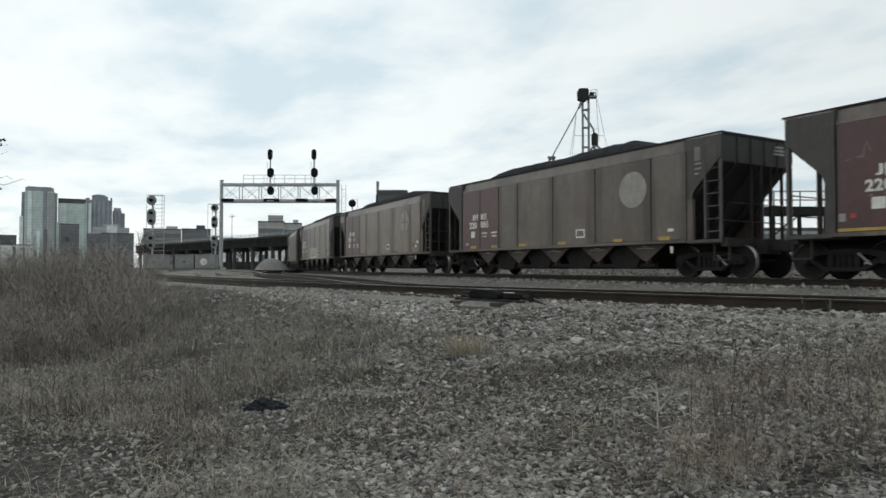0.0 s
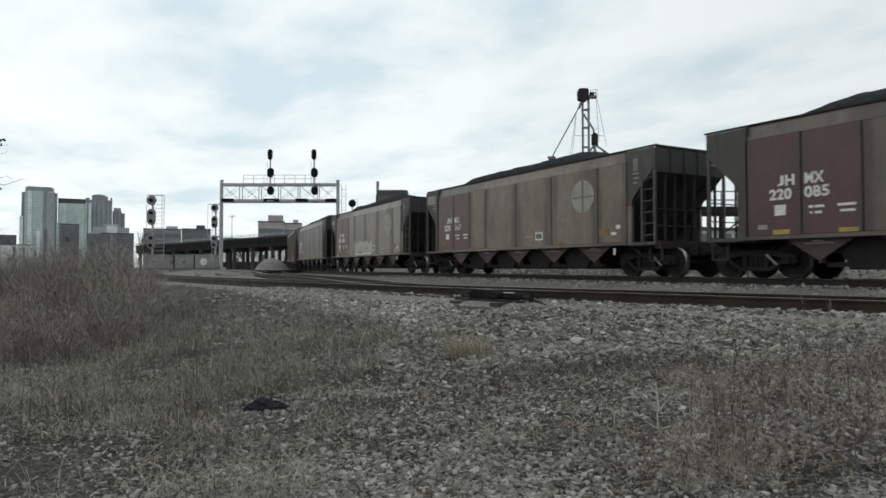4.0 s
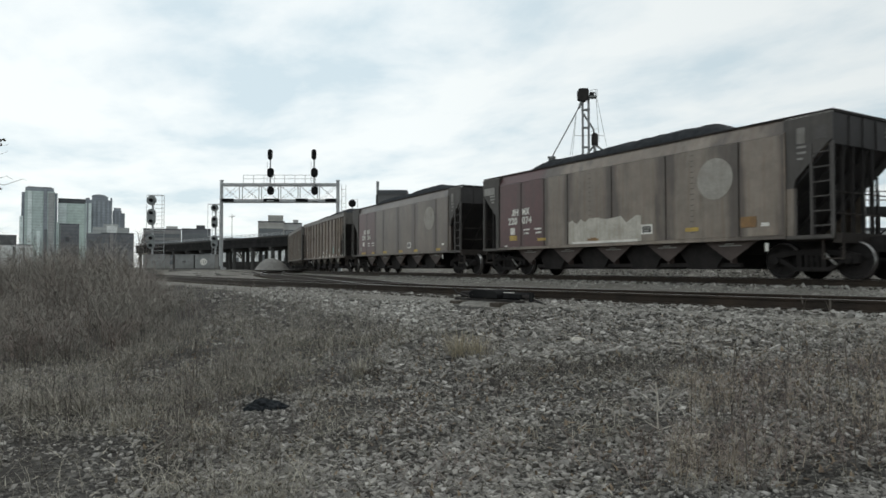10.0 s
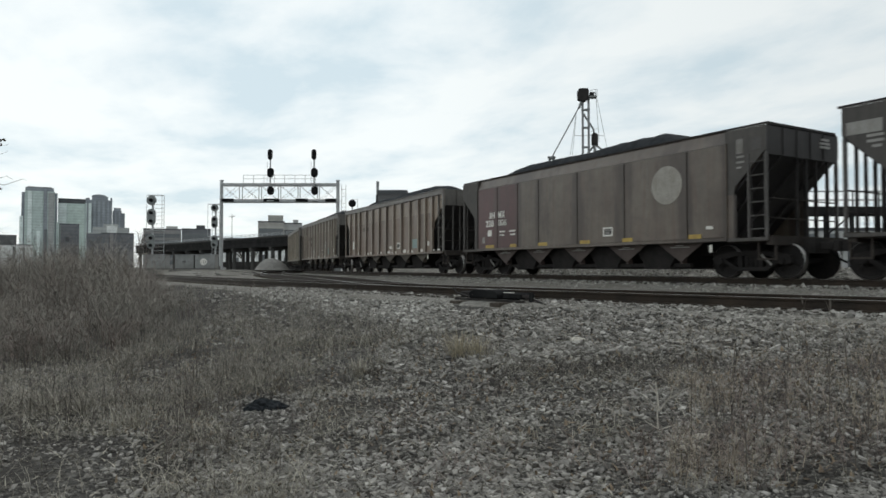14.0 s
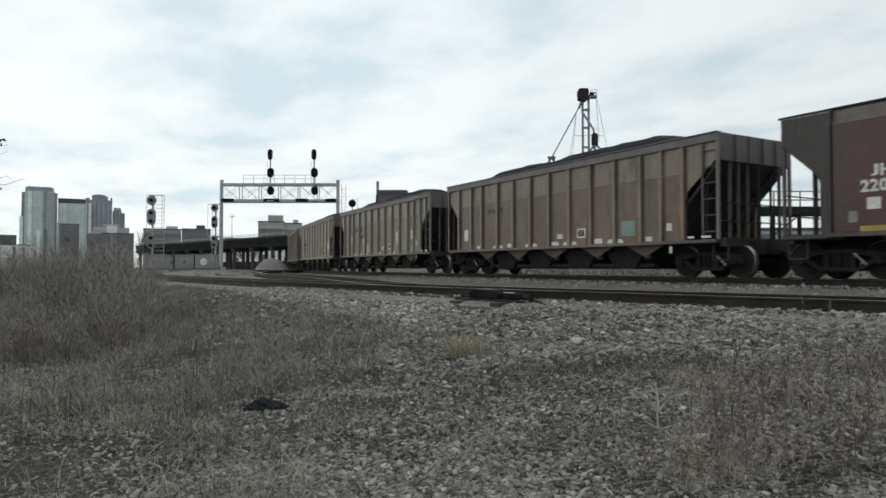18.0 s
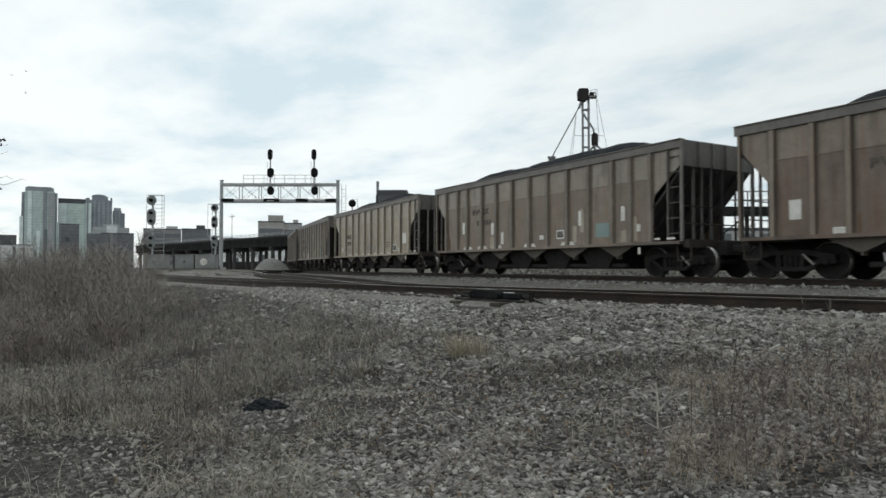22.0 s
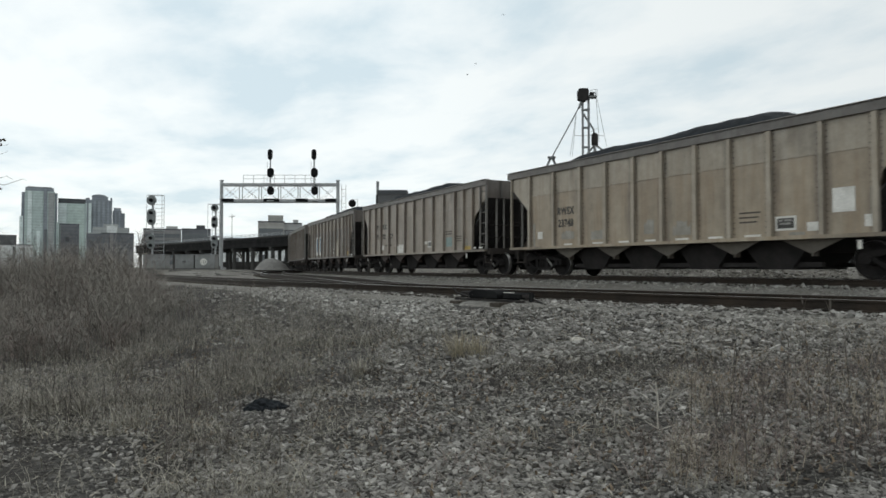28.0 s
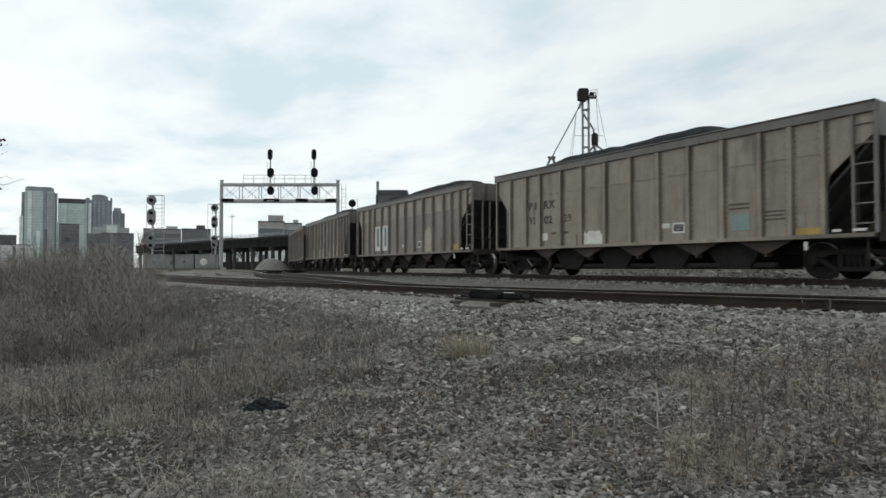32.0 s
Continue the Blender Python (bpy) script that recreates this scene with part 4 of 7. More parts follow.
def lettered_box(car, s0, s1, z0, z1, y=-1.620):
    """A black data box with a white border and white marks."""
    patch(car, s0, s1, z0, z1, M_WHITE, "data_box", "white bordered data box", y=y)
    patch(car, s0 + 0.05, s1 - 0.05, z0 + 0.05, z1 - 0.05, M_BLACK, "data_box_field", "dark data field", y=y - 0.005)
    lines(car, s0 + 0.09, z1 - 0.08, M_GREY, [[(0, 0.10), (0.14, s1 - s0 - 0.19)], [(0.03, s1 - s0 - 0.22)]], 0.05, 0.03, y=y - 0.009)


# ---- ribbed cars ----
RIBS_MANY = [1.15, 2.15, 2.97, 4.12, 5.20, 6.30, 7.40, 8.50, 9.58, 10.68, 11.78, 12.58, 13.38]
RIBS_FEW = [1.18, 2.55, 3.93, 5.12, 6.32, 7.43, 8.60, 9.68, 10.82, 12.12, 13.30]
COAL_TAIL = {12: 0.79, 11: 0.78, 13: 0.68, 14: 0.62}


def ribbed_car(c, lower, upper, label, coal=0, few=False):
    car = thing("coal_hopper_car", label, "railway car", "cars of the coal train")
    CARS[c] = car
    RIBS = RIBS_FEW if few else RIBS_MANY
    for s in SIDES:
        k = f"{few}{s}"
        back = -7.67 if few else -7.38
        for i, (a, b) in enumerate(zip(RIBS, RIBS[1:])):
            part("lower_panel", cached(f"low{i}{k}/lower_panel", lambda: boxes((a - HALF, b - HALF, *sorted((s * 1.53, s * 1.565)), 1.06, 2.97))), lower, car)
            # Mostly a paler paint, with the sky's sheen put into its tone.
            part("upper_panel", cached(f"top{i}{k}/upper_panel", lambda: boxes((a - HALF, b - HALF, *sorted((s * 1.53, s * 1.555)), 2.985, 3.72), (a - HALF, b - HALF, *sorted((s * 1.55, s * 1.582)), 2.952, 2.987))), upper, car)
        for i, a in enumerate(RIBS):
            def rib():
                bm = bmesh.new()
                prism(bm, [(a - HALF - 0.075, s * 1.56), (a - HALF - 0.06, s * 1.655), (a - HALF + 0.06, s * 1.655), (a - HALF + 0.075, s * 1.56)], 1.06, 3.71)
                for v in bm.verts:
                    v.co = (v.co.x, v.co.z, v.co.y)
                return bm

            def bolts():
                bm = bmesh.new()
                for n in range(18):
                    z = 1.15 + n * 0.145
                    for d in (-0.115, 0.115):
                        box(bm, a - HALF + d - 0.013, a - HALF + d + 0.013, *sorted((s * 1.56, s * 1.574)), z, z + 0.026)
                return bm
            if s < 0:
                tagged(part("rivet_strip", cached(f"bolt{i}{k}/rivet_strip", bolts), {4: M_RUSSET2, 6: M_BOLT, 7: M_BOLT}.get(c, M_STAKE), car, "vertical strip of rusty rivet heads"), kind="stuff")
            part("rib", cached(f"rib{i}{k}/rib", rib), {4: M_RUSSET2, 6: M_TAN2, 7: M_TAN}.get(c, M_STAKE), car, "riveted side stake")
        part("top_chord", cached(f"chord{k}/top_chord", lambda: boxes((back, 7.06, *sorted((s * 1.46, s * 1.64)), 3.72, 3.95), (back, 7.06, *sorted((s * 1.44, s * 1.68)), 3.95, 3.98)), bevel=0.01), M_CHORD, car, "worn grey top chord")
        part("side_sill", cached(f"sillB{k}/side_sill", lambda: boxes((back + 0.15, 7.0, *sorted((s * 1.50, s * 1.66)), 0.97, 1.06))), lower, car)
        for e in SIDES:
            inner = RIBS[0] - HALF if e < 0 else RIBS[-1] - HALF
            outer = (-7.48 if few else -7.29) if e < 0 else 7.07

            def endside():
                bm = bmesh.new()
                prism(bm, [(outer, 3.72), (outer, 3.33), (outer - e * 0.09, 3.26), (inner + e * 0.25, 2.54), (inner + e * 0.12, 2.40), (inner + e * 0.09, 2.2), (inner, 2.2), (inner, 3.72)], *sorted((s * 1.53, s * 1.56)))
                return bm
            part("corner_panel", cached(f"endsideB{e}{k}/corner_panel", endside), upper, car)
            part("corner_post", cached(f"postB{e}{k}/corner_post", lambda: boxes((*sorted((outer, outer - e * 0.07)), *sorted((s * 1.55, s * 1.63)), 1.05, 3.72))), M_POST if e > 0 else upper, car, "pale worn corner post")
    for e in SIDES:
        outer = (-7.48 if few else -7.29) if e < 0 else 7.07
        # From car 7 on, a brighter paint carries the light on the end's top.
        part("end_wall", cached(f"endB{e}{few}/end_wall", lambda: boxes((*sorted((outer, outer - e * 0.05)), -1.53, 1.53, 3.20, 3.95))), M_UMBER if c >= 7 else M_SOOT3, car, "soot-streaked upper end sheet")
        for y in (-0.9, -0.3, 0.3, 0.9):
            part("end_stiffener", cached(f"stiffB{e}{y}{few}/end_stiffener", lambda: boxes((*sorted((outer, outer + e * 0.05)), y - 0.04, y + 0.04, 3.22, 3.93))), M_SOOT3, car)
    ladder(car, 14.05, 14.52, -1.60, 1.05, 3.72, M_SOOT3 if c in (4, 5) else M_POST, 6)
    slope_sheets(car, M_SHADY if c in (4, 5) else M_POST, (-7.48 if few else -7.29, 7.07), ((-1.08, 0.03), (-0.72, 0.022), (-0.32, 0.022), (0.16, 0.055), (1.12, 0.03)))
    common_underframe(car, M_DUSTY if c in (4, 5, 6) else M_HOPPER, [3.1, 5.25, 7.45, 9.65, 11.75], 0.64)
    part("coal_load", cached(f"coalB{coal}/coal_load", lambda: coal_mesh(coal, -6.95, 6.85, 1.44, 0.76), smooth=True), M_COAL, car, "heaped black coal load")
    lines(car, 13.6, 1.16, M_WHITE, [[(0.0, 0.2), (0.45, 0.75)]], 0.06, y=-1.668)
    return car


def reporting(car, low_r):
    letters(car, "J", 2.29, 2.30, 0.25, M_WHITE, 1.1)
    letters(car, "H", 2.42, 2.30, 0.25, M_WHITE, 0.98)
    letters(car, "MX", 2.90, 2.30, 0.25, M_WHITE, 0.82)
    letters(car, "220", 2.02, 1.97, 0.25, M_WHITE, 1.0)
    letters(car, low_r, 2.90, 1.97, 0.25, M_WHITE, 1.04)
    patch(car, 2.15, 2.43, 1.57, 1.83, M_WHITE, "placard", "white square placard")
    lines(car, 2.98, 1.76, M_WHITE, [[(0.02, 0.12), (0.16, 0.38), (0.68, 1.08)], [(0.04, 0.10), (0.16, 0.32), (0.74, 1.06)]], 0.06, 0.08)


def scratches(car, rows):
    """Thin slanting scrapes through the paint: foot, height, length, lean, width."""
    for s0, z, ln, lean, w in rows:
        bm = bmesh.new()
        a = s0 - HALF
        prism(bm, [(a, z), (a + w, z), (a + w * 0.6 + lean, z + ln), (a + w * 0.2 + lean, z + ln)], -1.617, -1.606)
        part("scratch", bm, M_POST, car, "pale scrape through the paint")


BROWN = "{} smooth-sided coal hopper car with an oxide red rear"
smooth_car(-1, M_BROWN, BROWN.format("dusty brown"), M_RED, M_GREY, 3)
smooth_car(0, M_OLIVE, BROWN.format("dark olive brown"), M_RED, M_DISC, 1)
smooth_car(1, M_BROWN, BROWN.format("dusty brown"), M_RED, M_DISC, 2, cross=True)
smooth_car(2, M_DRAB, BROWN.format("grey-brown patched"), M_RED, M_DISC, 4)
smooth_car(3, M_OLIVE, BROWN.format("dark olive brown"), M_RED, M_DISC, 1)
for c, n in ((-1, "108"), (0, "085"), (1, "167"), (2, "074"), (3, "006")):
    reporting(CARS[c], n)
# marks that set the smooth-sided cars apart
q = CARS[-1]
patch(q, 1.43, 2.5, 1.10, 1.17, M_YELLOW, "reflector", "yellow reflective strip")
patch(q, 1.70, 1.83, 1.40, 1.50, M_REDTAG, "tag", "small red tag")
patch(q, 1.45, 1.60, 1.33, 1.51, M_GREY, "tag", "small grey tag")
scratches(q, ((1.95, 2.72, 0.34, 0.10, 0.035), (2.12, 2.86, 0.22, -0.06, 0.03), (1.58, 2.70, 0.03, 0.10, 0.09), (1.82, 2.74, 0.04, 0.08, 0.10), (2.05, 1.86, 0.04, 0.06, 0.12), (2.42, 1.88, 0.05, -0.04, 0.06)))
q = CARS[0]
for s0, s1, z0, z1 in ((2.1, 2.53, 1.10, 1.22), (3.68, 4.10, 1.10, 1.20), (5.58, 6.02, 1.10, 1.20), (7.9, 8.3, 1.10, 1.20), (10.62, 11.02, 1.10, 1.20), (12.45, 12.88, 1.09, 1.20)):
    patch(q, s0, s1, z0, z1, M_YELLOW, "reflector", "yellow reflective strip")
patch(q, 1.7, 1.95, 1.24, 1.36, M_GREY, "tag", "small grey tag")
q = CARS[1]
patch(q, 0.35, 1.15, 3.30, 3.70, M_GREY, "repaint_patch", "pale grey corner patch", y=-1.612)
patch(q, 1.76, 2.15, 1.30, 1.50, M_ORANGE, "repaint_patch", "dull orange patch")
patch(q, 4.14, 5.4, 1.10, 1.16, M_ORANGE, "repaint_patch", "rusty orange streak along the sill")
patch(q, 12.25, 12.68, 1.32, 1.55, M_ORANGE, "repaint_patch", "dull orange patch")
patch(q, 9.9, 10.5, 1.10, 1.19, M_ORANGE, "repaint_patch", "rusty orange streak along the sill")
patch(q, 13.02, 13.2, 1.52, 1.64, M_WHITE, "tag", "small white tag")
lines(q, 8.3, 1.48, M_GREY, [[(0.0, 0.4)]], 0.06)
scratches(q, ((2.02, 2.72, 0.36, 0.05, 0.04), (2.14, 2.92, 0.30, 0.10, 0.035), (3.30, 2.78, 0.40, 0.03, 0.03), (3.46, 2.66, 0.22, -0.06, 0.035), (2.34, 3.36, 0.15, 0.05, 0.05)))
q = CARS[2]
patch(q, 0.30, 1.05, 3.26, 3.55, M_GREY, "repaint_patch", "pale grey corner patch", y=-1.612)
lines(q, 0.73, 3.22, M_GREY, [[(0, 0.35)], [(0, 0.35)], [(0.1, 0.3)]], 0.06, 0.06, y=-1.612)
lines(CARS[1], 0.82, 3.24, M_GREY, [[(0.05, 0.36)], [(0, 0.4)], [(0.2, 0.36)]], 0.06, 0.06, y=-1.612)
patch(q, 2.10, 2.55, 1.34, 1.53, M_YELLOW, "repaint_patch", "orange-yellow patch")
patch(q, 3.82, 4.30, 1.28, 1.38, M_YELLOW, "reflector", "yellow reflective strip")
patch(q, 1.74, 1.95, 1.12, 1.16, M_WHITE, "tag", "thin white strip")
patch(q, 5.55, 8.85, 1.10, 1.94, M_CHALK, "repaint_patch", "large ragged chalk-white overpainted patch", rag=0.26)
patch(q, 5.75, 8.7, 1.095, 1.17, M_WHITE, "repaint_patch", "white strip along the foot of the patch", y=-1.628)
patch(q, 6.5, 7.0, 1.17, 1.30, M_ORANGE, "rust_run", "rusty run over the patch", y=-1.628, rag=0.08)
patch(q, 10.48, 10.92, 1.30, 1.41, M_YELLOW, "reflector", "yellow reflective strip")
patch(q, 12.23, 12.68, 1.32, 1.60, M_ORANGE, "repaint_patch", "dull orange patch")
q = CARS[3]
for s0, s1 in ((2.0, 2.6), (3.7, 4.1), (5.48, 5.98), (7.75, 8.22), (9.70, 10.12), (12.23, 12.65)):
    patch(q, s0, s1, 1.09, 1.21, M_YELLOW, "reflector", "yellow reflective strip")
patch(q, 1.76, 1.94, 1.30, 1.55, M_GREY, "tag", "small grey tag")
for a, z0, z1 in ((11.04, 2.50, 2.86), (11.56, 2.80, 3.14), (11.70, 2.74, 2.98)):
    patch(q, a, a + 0.05, z0, z1, M_PALE, "scratch", "bright upright scratch on the emblem", y=-1.629)

def rusty(c, ribs, n, seed):
    """Rust runs beside the stakes and along the foot of a car's side."""
    rnd = random.Random(seed)
    for _ in range(n):
        a = rnd.choice(ribs[:-1]) + rnd.choice((0.15, 0.78))
        z0, w = 1.07, rnd.uniform(0.05, 0.16)
        patch(CARS[c], a, a + w, z0, z0 + rnd.uniform(0.12, 0.8), M_RUST, "rust_run", "orange rust run", y=-1.566, rag=0.12)


TAN = "{} ribbed coal hopper car"
ribbed_car(4, M_RUSSET, M_RUSSET2, TAN.format("mud-brown, pale-topped, heaped"), 12)
ribbed_car(5, M_MUD, M_MUD2, TAN.format("mud-brown, pale-patched, heaped"), 11)
ribbed_car(6, M_SAND, M_TAN2, TAN.format("heaped, pale dusty tan, wide-panelled"), 13, few=True)
ribbed_car(7, M_TAN, M_TAN, TAN.format("heaped, dusty grey-tan"), 14)
ribbed_car(8, M_UMBER, M_TAN, TAN.format("grey-brown, blue-and-white panelled, heaped"), 11)
ribbed_car(9, M_OLIVE, M_UMBER, TAN.format("dark brown, white-patched, heaped"), 13)
for c in (10, 11):
    ribbed_car(c, M_UMBER if c == 10 else M_OLIVE, M_UMBER, TAN.format("heaped, dark brown, sooty"), c % 3)
rusty(4, RIBS_MANY, 5, 1)
rusty(5, RIBS_MANY, 4, 2)
rusty(7, RIBS_MANY, 4, 4)
rusty(8, RIBS_MANY, 4, 5)
Y = -1.572
q = CARS[4]
letters(q, "RWSX", 3.38, 2.48, 0.22, M_FAINT, 1.2, y=-1.57, label="faint dark reporting marks RWSX")
patch(q, 1.55, 1.85, 1.45, 1.93, M_WHITE, "placard", "white placard", y=Y)
for s0, s1, z0, z1 in ((2.58, 2.85, 1.07, 1.22), (4.78, 5.1, 1.08, 1.23), (7.83, 8.12, 1.31, 1.47), (9.73, 10.08, 1.08, 1.24), (11.95, 12.2, 1.08, 1.22), (7.52, 7.9, 1.08, 1.21), (12.75, 12.95, 1.36, 1.58)):
    patch(q, s0, s1, z0, z1, M_WHITE, "placard", "small white placard", y=Y)
for p in (6.3, 8.5, 4.12, 10.68):
    for d in (-1, 1):
        bm = bmesh.new()
        prism(bm, [(p - HALF + d * 0.09, 1.07), (p - HALF + d * 0.36, 1.07), (p - HALF + d * 0.30, 1.18), (p - HALF + d * 0.14, 1.20)], Y - 0.004, Y + 0.006)
        part("wear_mark", bm, M_WHITE, q, "pale worn mark beside the stake")
lettered_box(q, 8.88, 9.30, 1.30, 1.62, Y)
patch(q, 10.95, 11.52, 1.28, 1.74, M_TEAL, "repaint_patch", "pale teal patch", y=Y)
patch(q, 13.15, 13.28, 1.15, 2.06, M_ORANGE, "streak", "rusty orange streak", y=Y)
q = CARS[5]
letters(q, "RWSX", 3.35, 2.52, 0.24, M_BLACK, 1.25, y=-1.57, label="dark reporting marks RWSX")
lines(q, 3.5, 2.28, M_FAINT, [[(0.2, 0.36), (0.42, 0.58), (0.75, 0.9), (0.96, 1.1), (1.16, 1.3)]], 0.22, y=-1.57, label="faint dark number")
for s0, s1, z0, z1 in ((2.55, 2.75, 1.76, 2.26), (4.8, 5.0, 1.64, 2.12), (5.52, 5.7, 1.23, 1.70), (8.0, 8.25, 1.32, 1.48), (10.15, 10.30, 1.72, 2.22), (12.15, 12.32, 1.76, 2.22), (12.8, 12.95, 1.40, 1.62)):
    patch(q, s0, s1, z0, z1, M_WHITE, "placard", "narrow white placard", y=Y - 0.005)
for s0, s1, z0, z1 in ((9.85, 10.08, 1.15, 1.75), (10.22, 10.44, 1.50, 2.32), (4.7, 5.1, 1.1, 1.6), (12.1, 12.4, 1.1, 1.5), (12.65, 12.85, 1.1, 1.9)):
    patch(q, s0, s1, z0, z1, M_TAN2, "streak", "pale dusty streak", y=Y, rag=0.2)
for p in (2.97, 4.12, 5.2, 7.4, 9.58):
    for d in (-1, 1):
        bm = bmesh.new()
        prism(bm, [(p - HALF + d * 0.09, 1.07), (p - HALF + d * 0.36, 1.07), (p - HALF + d * 0.30, 1.18), (p - HALF + d * 0.14, 1.20)], Y - 0.004, Y + 0.006)
        part("wear_mark", bm, M_WHITE, q, "pale worn mark beside the stake")
lettered_box(q, 8.98, 9.40, 1.31, 1.62, Y)
patch(q, 11.0, 11.62, 1.29, 1.74, M_TEAL, "repaint_patch", "pale teal patch", y=Y)
q = CARS[6]
letters(q, "RWSX", 2.73, 2.16, 0.25, M_BLACK, 0.82, y=-1.57)
letters(q, "23748", 2.78, 1.73, 0.25, M_BLACK, 0.82, y=-1.57)
patch(q, 1.64, 1.90, 1.34, 1.60, M_WHITE, "placard", "white placard", y=Y)
patch(q, 1.36, 1.48, 1.07, 1.92, M_PALE, "streak", "pale streak", y=Y)
for s0, s1, z0, z1, rg in ((2.95, 3.6, 1.28, 1.60, 0.15), (4.43, 5.12, 1.22, 1.54, 0.1), (6.72, 7.10, 1.30, 1.77, 0.2), (7.80, 8.43, 1.22, 1.66, 0.25)):
    patch(q, s0, s1, z0, z1, M_PALE, "repaint_patch", "scuffed pale patch", y=Y, rag=rg)
for s0, s1 in ((3.1, 3.5), (4.5, 5.0), (5.68, 6.1), (6.75, 7.15), (7.9, 8.35), (9.0, 9.45), (10.1, 10.55)):
    patch(q, s0, s1, 1.075, 1.13, M_WHITE, "placard", "small white placard", y=Y)
lettered_box(q, 10.95, 11.48, 1.20, 1.55, Y)
patch(q, 11.75, 12.03, 1.16, 1.37, M_WHITE, "placard", "white placard", y=Y)
patch(q, 11.3, 11.7, 1.07, 1.15, M_PALE, "placard", "pale placard", y=Y)
patch(q, 12.35, 12.85, 1.56, 2.12, M_WHITE, "data_panel", "large white data panel", y=Y)
patch(q, 13.18, 13.28, 1.38, 2.09, M_PALE, "streak", "pale streak", y=Y)
patch(q, 13.05, 13.25, 1.20, 1.47, M_WHITE, "placard", "white placard", y=Y)
lines(q, 9.95, 1.72, M_FAINT, [[(0, 0.6)], [(0, 0.55)], [(0, 0.5)]], 0.04, 0.08, y=-1.57)
q = CARS[7]
letters(q, "P", 2.28, 2.44, 0.28, M_BLACK, 1.0, y=-1.57)
letters(q, "J", 2.62, 2.44, 0.28, M_BLACK, 1.0, y=-1.57)
letters(q, "RX", 3.15, 2.44, 0.28, M_BLACK, 1.15, y=-1.57)
letters(q, "93", 2.31, 1.91, 0.27, M_BLACK, 0.95, y=-1.57)
letters(q, "02", 3.18, 1.90, 0.27, M_BLACK, 1.15, y=-1.57)
letters(q, "29", 4.27, 1.90, 0.27, M_BLACK, 0.95, y=-1.57)
patch(q, 1.50, 1.80, 1.52, 1.66, M_PALE, "placard", "pale placard", y=Y)
patch(q, 3.10, 3.38, 1.28, 1.54, M_WHITE, "placard", "white placard", y=Y)
patch(q, 5.28, 6.18, 1.07, 1.54, M_WHITE, "repaint_patch", "off-white stepped patch", y=Y, rag=0.2)
patch(q, 8.62, 8.90, 1.44, 1.58, M_WHITE, "placard", "white placard", y=Y)
lettered_box(q, 9.0, 9.43, 1.28, 1.58, Y)
patch(q, 10.92, 11.48, 1.26, 1.68, M_TEAL, "repaint_patch", "pale teal patch", y=Y)
patch(q, 12.73, 12.92, 1.28, 1.57, M_PALE, "placard", "pale placard", y=Y)
patch(q, 12.68, 13.28, 1.08, 1.23, M_YELLOW, "repaint_patch", "yellowed patch", y=Y)
lines(q, 10.85, 1.97, M_FAINT, [[(0, 0.6)], [(0, 0.6)]], 0.05, 0.06, y=-1.57)
lines(q, 11.88, 1.71, M_FAINT, [[(0, 0.55)], [(0, 0.5)], [(0, 0.55)]], 0.04, 0.06, y=-1.57)
lines(q, 3.3, 1.56, M_FAINT, [[(0.3, 0.55), (0.9, 1.2)]], 0.08, y=-1.57)
q = CARS[8]
for s0, s1 in ((3.05, 4.0), (4.2, 5.1)):
    patch(q, s0, s1, 1.25, 2.65, M_WHITE, "lettering_panel", "white and blue lettering panel", y=Y)
    patch(q, s0 + 0.3, s1 - 0.3, 1.5, 2.55, M_BLUE, "lettering_stripe", "faded blue upright stripe", y=Y - 0.005)
patch(q, 9.7, 10.6, 1.08, 2.3, M_TAN2, "streak", "tall pale streak", y=Y, rag=0.3)
patch(q, 12.75, 13.25, 1.10, 1.36, M_YELLOW, "repaint_patch", "yellow patch", y=Y)
lettered_box(q, 8.9, 9.35, 1.3, 1.62, Y)
patch(q, 7.0, 7.25, 1.35, 1.5, M_WHITE, "placard", "white placard", y=Y)
q = CARS[9]
for s0, s1, z1 in ((3.1, 3.6, 1.7), (5.3, 5.6, 1.75), (6.4, 6.9, 1.8), (8.6, 8.9, 1.5), (10.0, 10.5, 2.0), (11.0, 11.2, 1.9)):
    patch(q, s0, s1, 1.08, z1, M_CHALK, "repaint_patch", "worn white patch", y=Y, rag=0.2)



# ================= signals, structures and distance =================
def plan(a, d):
    """Ground point a metres to the right of the view's axis and d metres ahead."""
    fw = Vector((-math.sin(YAW), math.cos(YAW), 0))
    p = RIGHT * a + fw * d
    return p.x, p.y


def rise(b, d):
    """Height of the bearing b at d metres ahead."""
    return spot(784, b, d).z


TURN = math.degrees(YAW)


def plan_pose(a, d, z=None, turn=0.0):
    x, y = plan(a, d)
    return pose(x, y, ground_z(x, y) if z is None else z, 0, 0, TURN + turn)


def side_of(px, d):
    return (px - 784) / LENS * d


# tracks that branch off to the left
CROSS = [near_line(-9)[:2] + (NEAR_Z,), near_line(-16)[:2] + (NEAR_Z + 0.002,), plan(side_of(590, 27), 27) + (-0.13,), plan(side_of(487, 43), 43) + (-0.06,), plan(side_of(492, 56), 56) + (-0.02,), plan(side_of(540, 72), 72) + (0.0,)]
build_track("crossover_track", "curved connecting track between the two lines", curve_points(CROSS), 0)
YARD = [plan(-75, 60) + (0.02,), plan(-45, 64) + (0.02,), plan(-30, 66) + (0.02,), plan(-19, 72) + (0.02,), plan(-12, 88) + (0.02,)]
build_track("yard_track", "distant track curving away under the signal gantry", curve_points(YARD), 0)


